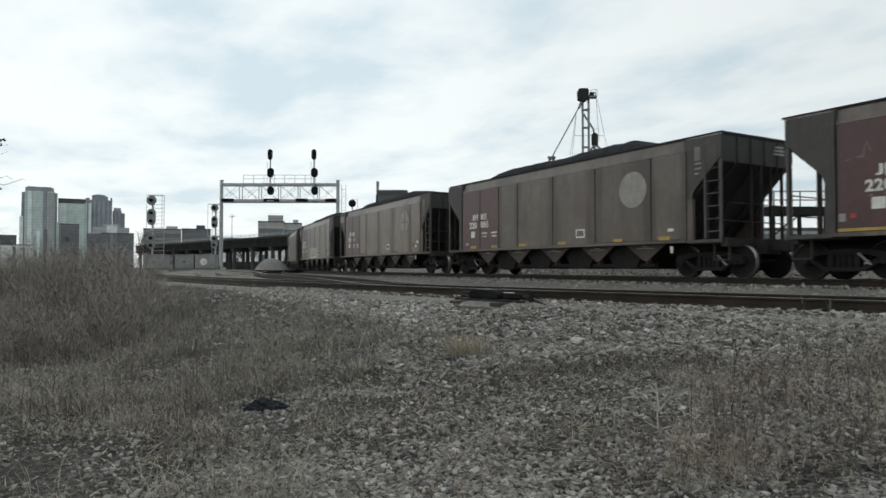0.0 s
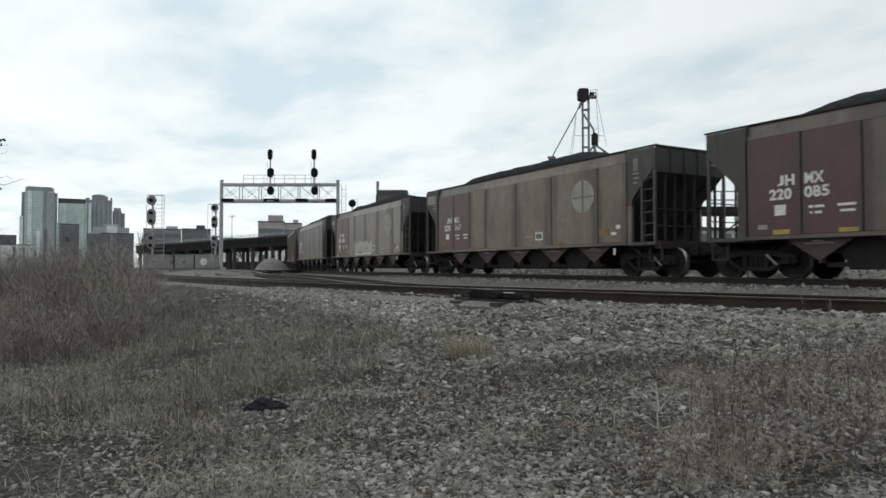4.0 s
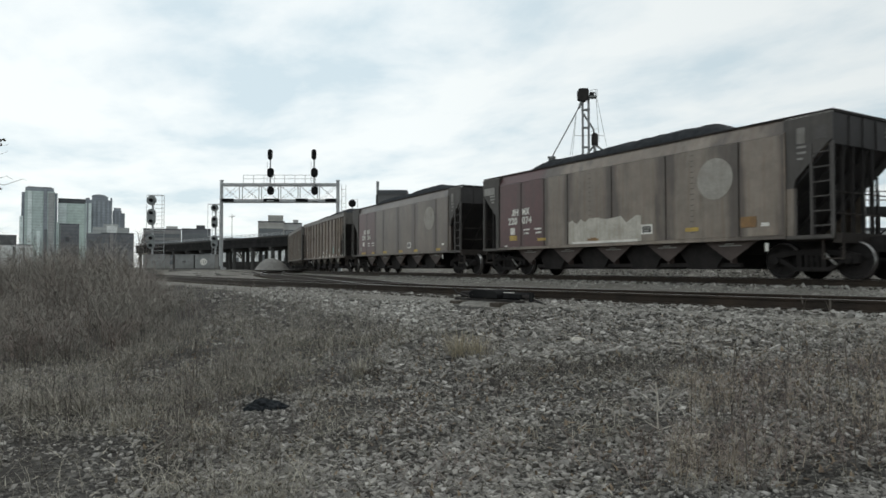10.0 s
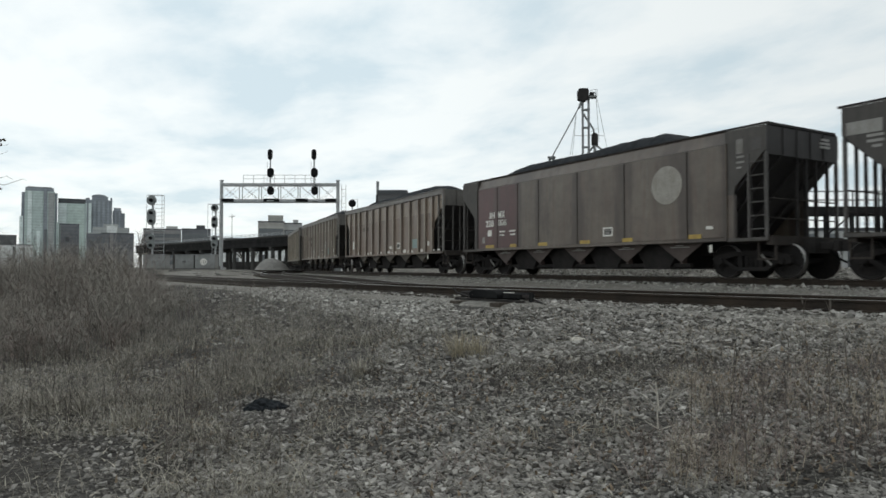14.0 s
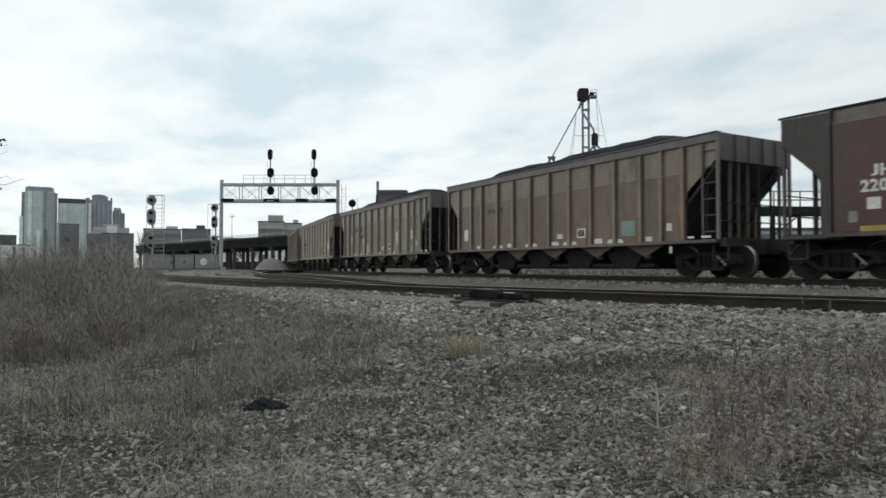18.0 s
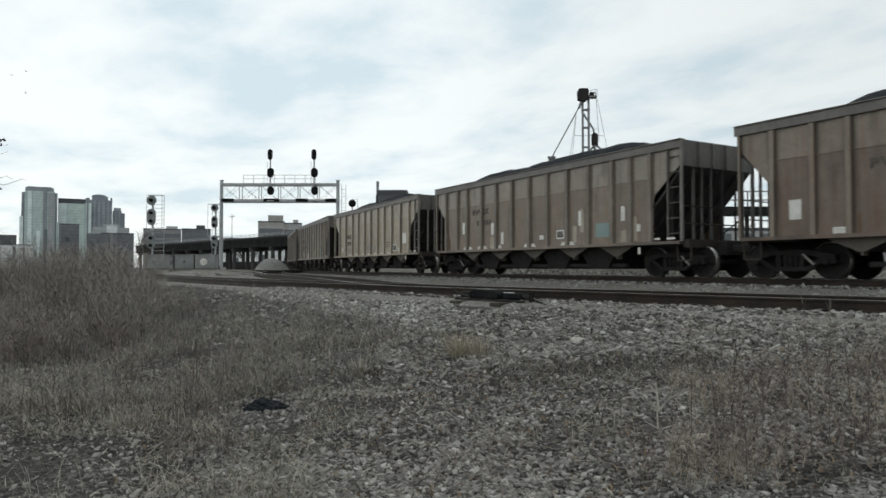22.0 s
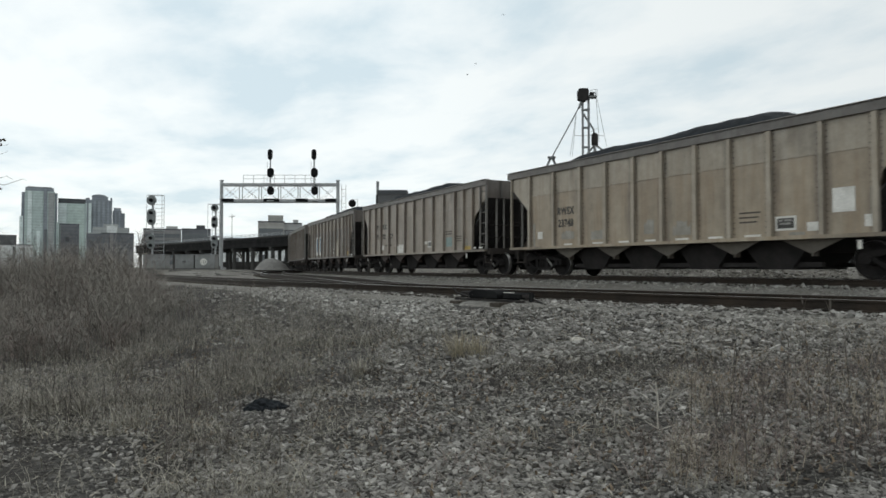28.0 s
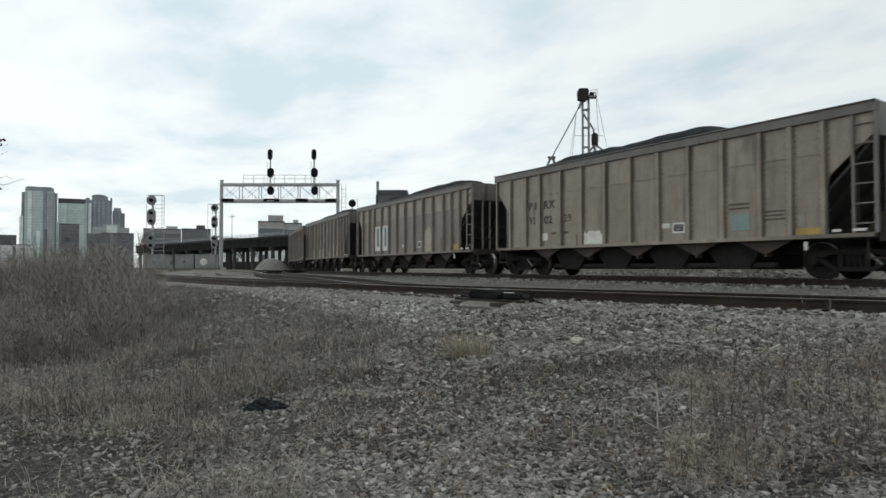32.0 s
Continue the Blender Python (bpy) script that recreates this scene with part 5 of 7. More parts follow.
def target_head(parent, x, y, z, r, name="signal_head", mat=None):
    """A round black signal target with a hooded lamp, facing along -y."""
    bm = bmesh.new()
    ring(bm, y - 0.03, y + 0.03, r, r, x, z, 22)
    h = part(name, bm, mat or M_SIGNAL, parent, "round dark signal target")
    bm = bmesh.new()
    ring(bm, y - 0.22, y - 0.03, 0.16, 0.15, x, z, 12)
    part("lamp_hood", bm, M_SIGNAL, h)
    bm = bmesh.new()
    ring(bm, y + 0.03, y + 0.34, 0.2, 0.16, x, z, 12)
    part("lamp_case", bm, M_SIGNAL, h)
    return h


def oval_head(parent, x, y, z, w, hgt, mat=None):
    """A tall black signal board with rounded ends and two lamps."""
    bm = bmesh.new()
    pts = []
    for i in range(24):
        a = 2 * math.pi * i / 24
        pts.append((x + w / 2 * math.cos(a), z + (hgt / 2 - w / 2) * (1 if math.sin(a) >= 0 else -1) + w / 2 * math.sin(a)))
    prism(bm, pts, y - 0.03, y + 0.03)
    h = part("signal_head", bm, mat or M_SIGNAL, parent, "tall dark signal board")
    for d in (-hgt / 4, hgt / 4):
        bm = bmesh.new()
        ring(bm, y - 0.22, y - 0.03, 0.14, 0.13, x, z + d, 12)
        part("lamp_hood", bm, M_SIGNAL, h)
    part("lamp_case", boxes((x - 0.14, x + 0.14, y + 0.03, y + 0.3, z - hgt * 0.36, z + hgt * 0.36)), M_SIGNAL, h)
    return h


def open_ladder(parent, x0, x1, y, z0, z1, r=0.02):
    bm = bmesh.new()
    for x in (x0, x1):
        rod(bm, (x, y, z0), (x, y, z1), r, 6)
    n = int((z1 - z0) / 0.33)
    for i in range(1, n):
        rod(bm, (x0, y, z0 + i * 0.33), (x1, y, z0 + i * 0.33), r * 0.7, 5)
    return part("ladder", bm, M_SILVER, parent, "narrow steel ladder")


def build_gantry():
    d = 62.0
    a, b = side_of(391, d), side_of(597.5, d)
    L = b - a
    x, y = plan(a, d)
    base = ground_z(x, y)
    g = thing("signal_gantry", "grey steel lattice signal gantry standing over the tracks", "signal gantry", m=plan_pose(a, d, 0))
    zt, zb = rise(327, d), rise(356.5, d)
    for px in (0, L):
        bm = bmesh.new()
        rod(bm, (px, 0, base - 0.3), (px, 0, rise(320, d)), 0.19, 12, 0.15)
        box(bm, px - 0.35, px + 0.35, -0.35, 0.35, base - 0.3, base + 0.25)
        p = part("post", bm, M_SILVER, g, "round grey steel post on a footing")
        part("post_cap", rods(0.2, ((px, 0, rise(320, d)), (px, 0, rise(320, d) + 0.08)), n=12), M_SILVER, p)
    for yy in (-0.45, 0.45):
        for z in (zt, zb):
            part("chord", boxes((0, L, yy - 0.07, yy + 0.07, z - 0.10, z + 0.10)), M_SILVER, g)
        n = 6
        for i in range(n):
            x0, x1 = L * i / n, L * (i + 1) / n
            part("brace", rods(0.017, ((x0, yy, zb), (x1, yy, zt)), n=5), M_SILVER, g)
            part("brace", rods(0.017, ((x0, yy, zt), (x1, yy, zb)), n=5), M_SILVER, g)
            if i:
                part("strut", rods(0.045, ((x0, yy, zb), (x0, yy, zt)), n=5), M_SILVER, g)
    for i in range(7):
        part("cross_strut", rods(0.04, ((L * i / 6, -0.45, zb), (L * i / 6, 0.45, zb)), n=5), M_SILVER, g)
    part("walkway", boxes((0.3, L - 0.3, -0.42, 0.42, zb + 0.11, zb + 0.15)), M_UNDER, g, "grated walkway")
    for x0, x1 in ((394, 416), (468, 496), (525, 547), (577, 596)):
        part("walkway_panel", boxes((side_of(x0, d) - a, side_of(x1, d) - a, -0.56, -0.53, rise(358, d), rise(352.5, d))), M_SIGNAL, g, "dark kick plate")
    # hand rail over the upper chord
    r0, r1 = side_of(427, d) - a, side_of(556, d) - a
    for z in (rise(308.5, d), rise(315, d)):
        part("hand_rail", rods(0.025, ((r0, 0.45, z), (r1, 0.45, z)), n=5), M_SILVER, g)
    for i in range(8):
        x = r0 + (r1 - r0) * i / 7
        part("rail_post", rods(0.025, ((x, 0.45, zt), (x, 0.45, rise(308.5, d))), n=5), M_SILVER, g)
    for px in (480.5, 557.5):
        x = side_of(px, d) - a
        part("signal_mast", rods(0.07, ((x, -0.65, rise(347, d)), (x, -0.65, rise(267, d))), n=8), M_SILVER, g)
        part("mast_bracket", boxes((x - 0.3, x + 0.3, -0.72, -0.4, zt - 0.05, zt + 0.05), (x - 0.3, x + 0.3, -0.72, -0.4, zb - 0.05, zb + 0.05)), M_SILVER, g)
        oval_head(g, x, -0.8, rise(275.5, d), 0.46, 0.98)
        oval_head(g, x + 0.06, -0.8, rise(307.5, d), 0.64, 0.90)
        oval_head(g, x + 0.08, -0.8, rise(339, d), 0.64, 0.82)
        open_ladder(g, x - 0.32, x - 0.05, -0.5, zt, rise(287, d), 0.018)
    open_ladder(g, L + 0.35, L + 0.75, 0, base, rise(327, d), 0.025)
    part("ladder_hoop", rods(0.02, ((L + 0.35, 0, zt), (L, 0, zt)), ((L + 0.35, 0, zb), (L, 0, zb)), n=5), M_SILVER, g)


def build_mast(px, d, heads, top, foot, label, cage):
    a = side_of(px, d)
    x, y = plan(a, d)
    base = ground_z(x, y)
    g = thing("signal_mast", label, "railway signal", "ground signal masts", m=plan_pose(a, d, 0))
    bm = bmesh.new()
    rod(bm, (0, 0.3, base), (0, 0.3, rise(top, d)), 0.075, 10)
    part("mast", bm, M_SILVER, g, "grey tubular mast")
    part("footing", boxes((-0.35, 0.35, -0.05, 0.65, base - 0.3, base + 0.35)), M_CONCRETE, g, "concrete footing")
    for kind, b, sz in heads:
        if kind == "round":
            target_head(g, 0, 0, rise(b, d), sz, mat=M_HEADS)
        else:
            oval_head(g, 0, 0, rise(b, d), sz, sz * 1.9, mat=M_HEADS)
    x0, x1 = cage
    open_ladder(g, x0 + 0.25, x1, 0.55, base, rise(top, d), 0.022)
    bm = bmesh.new()
    for z in (rise(top, d), rise((top + foot) / 2, d)):
        for p, q in (((x0, 0.1), (x1, 0.1)), ((x1, 0.1), (x1, 0.6)), ((x0, 0.6), (x1, 0.6)), ((x0, 0.1), (x0, 0.6))):
            rod(bm, (*p, z), (*q, z), 0.022, 5)
    for p in ((x0, 0.1), (x1, 0.1)):
        rod(bm, (*p, rise((top + foot) / 2, d)), (*p, rise(top, d)), 0.022, 5)
    part("service_cage", bm, M_SILVER, g, "thin service rails round the heads")
    part("platform", boxes((x0, x1, 0.1, 0.7, rise((top + foot) / 2, d) - 0.06, rise((top + foot) / 2, d))), M_SILVER, g)


def build_cabinet(px0, px1, top, d, label):
    a = side_of((px0 + px1) / 2, d)
    w = side_of(px1, d) - side_of(px0, d)
    x, y = plan(a, d)
    base = ground_z(x, y)
    h = rise(top, d) - base
    g = thing("relay_cabinet", label, "cabinet", "relay cabinets beside the track", m=plan_pose(a, d))
    part("body", boxes((-w / 2, w / 2, -0.4, 0.5, 0.12, h)), M_CABINET, g, bevel=0.02)
    part("plinth", boxes((-w / 2 - 0.06, w / 2 + 0.06, -0.46, 0.56, -0.2, 0.13)), M_CONCRETE, g, "concrete plinth")
    part("roof", boxes((-w / 2 - 0.05, w / 2 + 0.05, -0.46, 0.56, h, h + 0.06)), M_CABINET, g)
    for s in (-1, 1):
        dr = part("door", boxes((*sorted((s * 0.015, s * (w / 2 - 0.03))), -0.43, -0.402, 0.16, h - 0.05)), M_CABINET, g)
        part("handle", boxes((s * 0.08 - 0.015, s * 0.08 + 0.015, -0.47, -0.43, h * 0.45, h * 0.6)), M_STEEL, dr)
    return g, w, h


def build_viaduct():
    p, q = Vector(plan(side_of(240, 244), 244)), Vector(plan(side_of(800, 119), 119))
    L = (q - p).length
    ang = math.degrees(math.atan2(q.y - p.y, q.x - p.x))
    t = thing("viaduct", "dark elevated road viaduct with a rail along its edge", "bridge", m=pose(p.x, p.y, 0, 0, 0, ang))
    part("deck", boxes((0, L, 0, 9, 7.1, 8.0)), M_DARKSTEEL, t, "dark deck slab")
    for y in (0.4, 4.5, 8.4):
        part("girder", boxes((0, L, y - 0.2, y + 0.2, 5.72, 7.1), (0, L, y - 0.35, y + 0.35, 5.64, 5.72)), M_DARKSTEEL, t, "dark steel girder")
    part("parapet", boxes((0, L, -0.12, 0.1, 8.0, 8.4)), M_PIER, t, "low stained concrete parapet")
    part("guard_rail", rods(0.05, ((0, 0, 8.8), (L, 0, 8.8)), ((0, 0, 9.15), (L, 0, 9.15)), n=6), M_SILVER, t)
    for i in range(int(L / 2.5)):
        part("rail_post", cached("rail_post", lambda: boxes((-0.05, 0.05, -0.06, 0.02, 8.4, 9.2))), M_SILVER, t, m=pose(1 + i * 2.5, 0, 0))
    part("retaining_wall", boxes((0, L, 14, 14.6, -1, 2.2)), M_PIER, t, "dark retaining wall behind the piers")
    def pier():
        bm = bmesh.new()
        box(bm, -0.5, 0.5, -0.3, 9.3, 4.9, 5.64)
        for y in (0.5, 4.5, 8.5):
            rod(bm, (0, y, -1), (0, y, 4.9), 0.5, 12)
        return bm
    for i in range(int(L / 11)):
        if 118 < 4 + i * 11 < 144:
            continue          # the main track passes under here
        part("pier", cached("pier", pier), M_PIER, t, "concrete pier bent on round columns", m=pose(4 + i * 11, 0, 0))


def build_trestle():
    """A slim elevated deck on posts behind the train."""
    d = 60.0
    x0, x1 = side_of(1080, d), side_of(1700, d)
    L = x1 - x0
    z0, z1 = rise(380, d), rise(365.5, d)
    t = thing("pipe_bridge", "slim dark elevated deck on posts with thin rails", "bridge", m=plan_pose(x0, d, 0))
    part("deck", boxes((0, L, 0, 2.2, z0, z1)), M_DARKSTEEL, t)
    for b in (354, 338.5):
        part("rail", rods(0.06, ((0, 0, rise(b, d)), (L, 0, rise(b, d))), n=6), M_ELEV, t)
    n = int(L / 2.4)
    for i in range(n):
        x = 0.6 + i * 2.4
        part("post", boxes((x - 0.13, x + 0.13, 0.1, 0.36, -0.8, z0)), M_DARKSTEEL, t)
        part("rail_post", boxes((x - 0.05, x + 0.05, 0.0, 0.1, z1, rise(338.5, d))), M_ELEV, t)
        if i % 2 == 0:
            part("brace", rods(0.08, ((x, 0.2, z0 - 1.9), (x + 2.4, 0.2, z0)), n=6), M_DARKSTEEL, t)


def build_pile():
    x, y = plan(side_of(482, 78), 78)
    bm = bmesh.new()
    n, m = 36, 16
    R = 4.6
    rows = []
    for j in range(m + 1):
        f = j / m
        rows.append([bm.verts.new((R * f * math.cos(2 * math.pi * i / n) * 1.15, R * f * math.sin(2 * math.pi * i / n), (1.35 * max(0.0, 1 - (f / 0.44) ** 2.2) + 0.42 * min(1.0, (1 - f) / 0.56)) * (1 + 0.1 * noise.noise((math.cos(2 * math.pi * i / n) * 2 * f, math.sin(2 * math.pi * i / n) * 2 * f, 2.2))) - 0.08 * f)) for i in range(n)])
    for r0, r1 in zip(rows, rows[1:]):
        for i in range(n):
            try:
                bm.faces.new((r0[i], r1[i], r1[(i + 1) % n], r0[(i + 1) % n]))
            except ValueError:
                pass
    bmesh.ops.remove_doubles(bm, verts=bm.verts[:], dist=0.001)
    ob = part("stone_pile", bm, M_PILE, smooth=True, m=pose(x, y, ground_z(x, y) - 0.03))
    tagged(ob, "low heap of grey crushed stone beside the track", "stone pile")


def build_tower():
    d = 110.0
    u = d / LENS
    cx = 1038.0
    x, y = plan(side_of(cx, d), d)
    t = thing("grain_elevator_leg", "tall grey steel grain elevator leg with spouts and guy wires", "grain elevator", m=plan_pose(side_of(cx, d), d, 0))

    def P(px, py, yy=0.0):
        return ((px - cx) * u, yy, rise(py, d))
    base = ground_z(x, y)
    for px in (1032.7, 1043.3):
        X = (px - cx) * u
        part("leg_trunk", boxes((X - 0.16, X + 0.16, -0.16, 0.16, base, rise(170, d))), M_ELEV, t, "square steel leg trunk")
    hx = (1033.5 - cx) * u
    bm = bmesh.new()
    prism(bm, [(hx - 0.85, rise(175, d)), (hx - 0.92, rise(160, d)), (hx - 0.7, rise(155.5, d)), (hx + 0.7, rise(155.5, d)), (hx + 0.92, rise(160, d)), (hx + 0.85, rise(175, d)), (hx + 0.3, rise(178, d)), (hx - 0.3, rise(178, d))], -0.6, 0.6)
    hd = part("head_housing", bm, M_STEEL, t, "dark rounded head housing", bevel=0.05)
    part("motor", boxes(((1046 - cx) * u, (1053 - cx) * u, -0.4, 0.4, rise(168, d), rise(162, d))), M_STEEL, t)
    part("motor_platform", boxes(((1043 - cx) * u, (1057 - cx) * u, -0.7, 0.7, rise(171.5, d), rise(169.5, d))), M_ELEV, t)
    part("platform_rail", rods(0.04, (P(1057, 170, -0.7), P(1057, 158, -0.7)), (P(1045, 160, -0.7), P(1057, 158, -0.7)), n=5), M_ELEV, t)
    part("platform_post", rods(0.04, (P(1057, 170, 0.7), P(1057, 158, 0.7)), n=5), M_ELEV, t)
    for py in (193, 225, 260, 300, 340):
        part("tie_frame", boxes(((1031 - cx) * u, (1045 - cx) * u, -0.35, 0.35, rise(py, d) - 0.12, rise(py, d) + 0.12)), M_ELEV, t)
    part("spout", rods(0.11, (P(1027, 187), P(977, 279)), n=10), M_ELEV, t, "long sloping grain spout")
    part("spout_inlet", rods(0.22, (P(1031, 178), P(1026, 190)), n=10), M_ELEV, t)
    bm = bmesh.new()
    rod(bm, P(977, 277), P(977, 281), 0.72, 12, 0.6)
    part("spout_cap", bm, M_ELEV, t, "flat cap at the foot of the spout")
    for dx in (-1, 1):
        part("spout_leg", rods(0.2, (P(977 + dx * 2, 280), P(977 + dx * 11, 300)), (P(977 + dx * 11, 300), P(977 + dx * 14, 476)), n=8), M_ELEV, t, "forked spout leg")
    part("cross_spout", rods(0.16, (P(1034, 200), P(1052, 228)), (P(1052, 228), P(1053, 240)), n=8), M_ELEV, t)
    bm = bmesh.new()
    rod(bm, P(1054, 237), P(1054, 256), 0.56, 14)
    rod(bm, P(1054, 234), P(1054, 237), 0.2, 14, 0.56)
    part("distributor", bm, M_STEEL, t, "dark round distributor drum")
    for px, py, yy in ((1039, 275, 0.5), (1048, 300, -1), (1060, 300, 1), (1078, 272, 0)):
        part("distributor_spout", rods(0.17, (P(1054, 255), P(px, py, yy)), (P(px, py, yy), (P(px, py, yy)[0] * 1.15, yy, base)), n=8), M_ELEV, t)
    for p, q in (((1056, 160), (1075, 258)), ((1056, 160), (1062, 250)), ((1022, 195), (1010, 276)), ((1022, 195), (1014, 276)), ((1017, 239), (1070, 239)), ((1062, 224), (1047, 232))):
        part("guy_wire", rods(0.035, (P(*p), P(*q)), n=5), M_ELEV, t, "thin guy wire")


def building(px0, px1, top, d, mat, label, name="office_building", depth=None, turn=0.0, strips=0, floors=0, pane=None, crown=None, extra=()):
    """A distant block with its window strips, floor bands and roof parapet."""
    w = side_of(px1, d) - side_of(px0, d)
    a = side_of((px0 + px1) / 2, d)
    x, y = plan(a, d)
    t = thing(name, label, "building", m=plan_pose(a, d, -1.0, turn - math.degrees(math.atan(a / d))))
    h = rise(top, d) + 1.0
    dp = depth or w * 0.8
    part("wall", boxes((-w / 2, w / 2, 0, dp, 0, h)), mat, t)
    part("roof", boxes((-w / 2 - w * 0.01, w / 2 + w * 0.01, -0.1, dp, h, h + h * 0.02 + 0.3)), crown or M_ROOF, t)
    pane = pane or M_PANE
    for i in range(strips):
        sx = -w / 2 + w * (i + 0.5) / strips
        part("window_strip", boxes((sx - w * 0.28 / strips, sx + w * 0.28 / strips, -0.25, -0.02, h * 0.04, h * 0.94)), pane, t)
    for i in range(floors):
        z = h * (0.1 + 0.84 * (i + 0.5) / floors)
        part("window_band", boxes((-w * 0.46, w * 0.46, -0.25, -0.02, z - h * 0.28 / floors, z + h * 0.22 / floors)), pane, t)
    for k, (x0, x1, y0, y1, z0, z1, m) in enumerate(extra):
        part("tier", boxes((x0 * w, x1 * w, y0 * w, y1 * w, z0 * h, z1 * h)), m, t)
    return t, w, h, dp


def towers(label, d, rows, dome=None):
    """A distant building in blocks: part, bearings of its sides, bearing of its top, setback, depth, material, foot."""
    mid = (rows[0][1] + rows[0][2]) / 2
    slant = math.atan(side_of(mid, 1))

    def across(p):
        return side_of(p - mid + 784, d) * math.cos(slant)
    t = thing("office_building", label, "building", m=plan_pose(side_of(mid, d), d, 0, -math.degrees(slant)))
    for name, p0, p1, top, back, deep, m, *foot in rows:
        part(name, boxes((across(p0), across(p1), back, back + deep, rise(foot[0], d) if foot else -1.0, rise(top, d))), m, t)
    if dome:
        p, base, half, top = dome
        w, z0, z1 = half * d / LENS, rise(base, d), rise(top, d)
        bm = bmesh.new()
        prism(bm, [(across(p) + w * math.cos(math.pi * i / 10), z0 + (z1 - z0) * math.sin(math.pi * i / 10)) for i in range(11)], 2, 22)
        part("domed_roof", bm, M_GLASSD, t)


def build_skyline():
    towers("tall green glass office tower with notched corners and a pale bay", 900, (
        ("wall", 42, 96, 338, 0, 40, M_GLASSG), ("crown", 43, 94, 331.5, 2, 36, M_GLASSD), ("roof", 47, 90, 330, 4, 30, M_ROOF),
        ("facade_bay", 47.5, 55, 339, -1.5, 3, M_GLASSP), ("facade_bay", 56, 74, 341, -0.8, 3, M_GLASSG), ("facade_bay", 75.5, 82, 336, -0.6, 3, M_GLASSD), ("facade_bay", 84, 95, 340, -1.2, 3, M_STONEG),
        ("shoulder", 36.5, 43, 341, 3, 34, M_GLASSD), ("shoulder", 95, 100.5, 340, 3, 34, M_GLASSD), ("annex", 33.5, 40, 383, 1, 30, M_GLASSP), ("annex", 99, 103, 392, 1, 30, M_GLASSG), ("lower_bay", 64, 70, 409, -2.2, 2, M_GLASSP), ("lower_bay", 77.5, 82.5, 406, -2.2, 2, M_PANE)))
    towers("pale teal glass office block with a dark roof band", 950, (
        ("wall", 102, 151, 360, 0, 40, M_GLASSG), ("roof_band", 101.5, 150, 351.5, 1, 38, M_ROOF), ("facade_bay", 102, 116.5, 361, -1.5, 3, M_GLASSP), ("facade_bay", 118, 148, 362, -0.8, 2, M_BLOCKT), ("corner_bay", 150, 161, 358, 2, 30, M_GLASSP), ("corner_post", 153, 155.5, 354, 1.5, 3, M_GLASSD)))
    towers("blue-grey office tower with a domed roof", 980, (
        ("wall", 156, 197, 354, 0, 40, M_GLASSD), ("shoulder", 150, 157, 350.5, 4, 30, M_GLASSD), ("upper_tier", 161, 190, 348, 3, 30, M_GLASSD), ("pinnacle", 194, 197.5, 349, 4, 8, M_GLASSD), ("facade_bay", 164, 168, 356, -1.2, 2, M_GLASSD2), ("facade_bay", 172, 176, 356, -1.2, 2, M_GLASSD2), ("facade_bay", 180, 184, 356, -1.2, 2, M_GLASSD2), ("facade_bay", 189, 192, 356, -1.2, 2, M_GLASSD2)), dome=(174, 348, 12, 344))
    towers("stepped blue-grey office block with an open roof frame", 1000, (
        ("wall", 198, 214, 373, 0, 30, M_GLASSD), ("wing", 213, 220, 377, 3, 26, M_GLASSD), ("roof_frame", 200, 213, 367.5, 6, 1, M_GLASSD2), ("facade_bay", 202, 205, 376, -1, 2, M_GLASSD2), ("facade_bay", 209, 212, 376, -1, 2, M_GLASSD2)))
    towers("low dark grey block with one dark window", 700, (
        ("wall", 104, 139, 398, 0, 24, M_BLOCKD), ("roof", 103.5, 139.5, 396, 0.5, 23, M_ROOF), ("window", 115, 122, 420, -0.4, 0.4, M_ROOF, 428), ("pilaster", 104, 107, 399, -0.6, 0.6, M_BLOCKG)))
    towers("broad brown-grey office building with a pale upper tier", 690, (
        ("wall", 153, 237, 414.5, 0, 30, M_BLOCKD), ("roof", 178, 237, 412, 1, 28, M_ROOF), ("roof", 153, 178, 413, 1, 28, M_STONEG), ("upper_tier", 163, 229, 402, 8, 20, M_STONEG), ("upper_tier", 188, 207, 400, 6, 18, M_STONEF), ("top_tier", 182, 209, 396, 9, 16, M_STONEG), ("pilaster", 194, 200, 413, -0.6, 0.6, M_BLOCKB), ("window", 232, 236, 420, -0.4, 0.4, M_PANE, 440), ("window", 158, 170, 424, -0.4, 0.4, M_PANE, 428), ("window", 176, 188, 424, -0.4, 0.4, M_PANE, 428), ("window", 205, 220, 424, -0.4, 0.4, M_PANE, 428)))
    towers("long pale low shed wall before the towers", 560, (
        ("wall", -30, 58, 434, 0, 16, M_STONEF), ("roof", -31, 59, 432.6, -0.3, 16.5, M_ROOF, 434), ("door", 22, 27, 437, -0.3, 0.3, M_PANE), ("door", 40, 44, 437, -0.3, 0.3, M_PANE)))
    building(-12, 25, 417.5, 600, M_ROOF, "dark low warehouse roof", "warehouse", floors=0)
    building(256, 318, 407, 520, M_BLOCKB, "brown-grey mid-rise block with rows of windows", floors=5, extra=((0.1, 0.4, 0.1, 0.4, 1.0, 1.1, M_BEIGE2),))
    building(323, 371, 407, 480, M_BLOCKD, "dark grey block with a flat roof", floors=4, pane=M_PANE, extra=((0.0, 0.3, 0.1, 0.4, 1.0, 1.12, M_ROOF),))
    building(457, 502, 394, 400, M_BEIGE, "beige factory block with a stair tower", "factory", floors=3, extra=((-0.12, 0.46, 0.1, 0.5, 1.0, 1.16, M_BEIGE),))
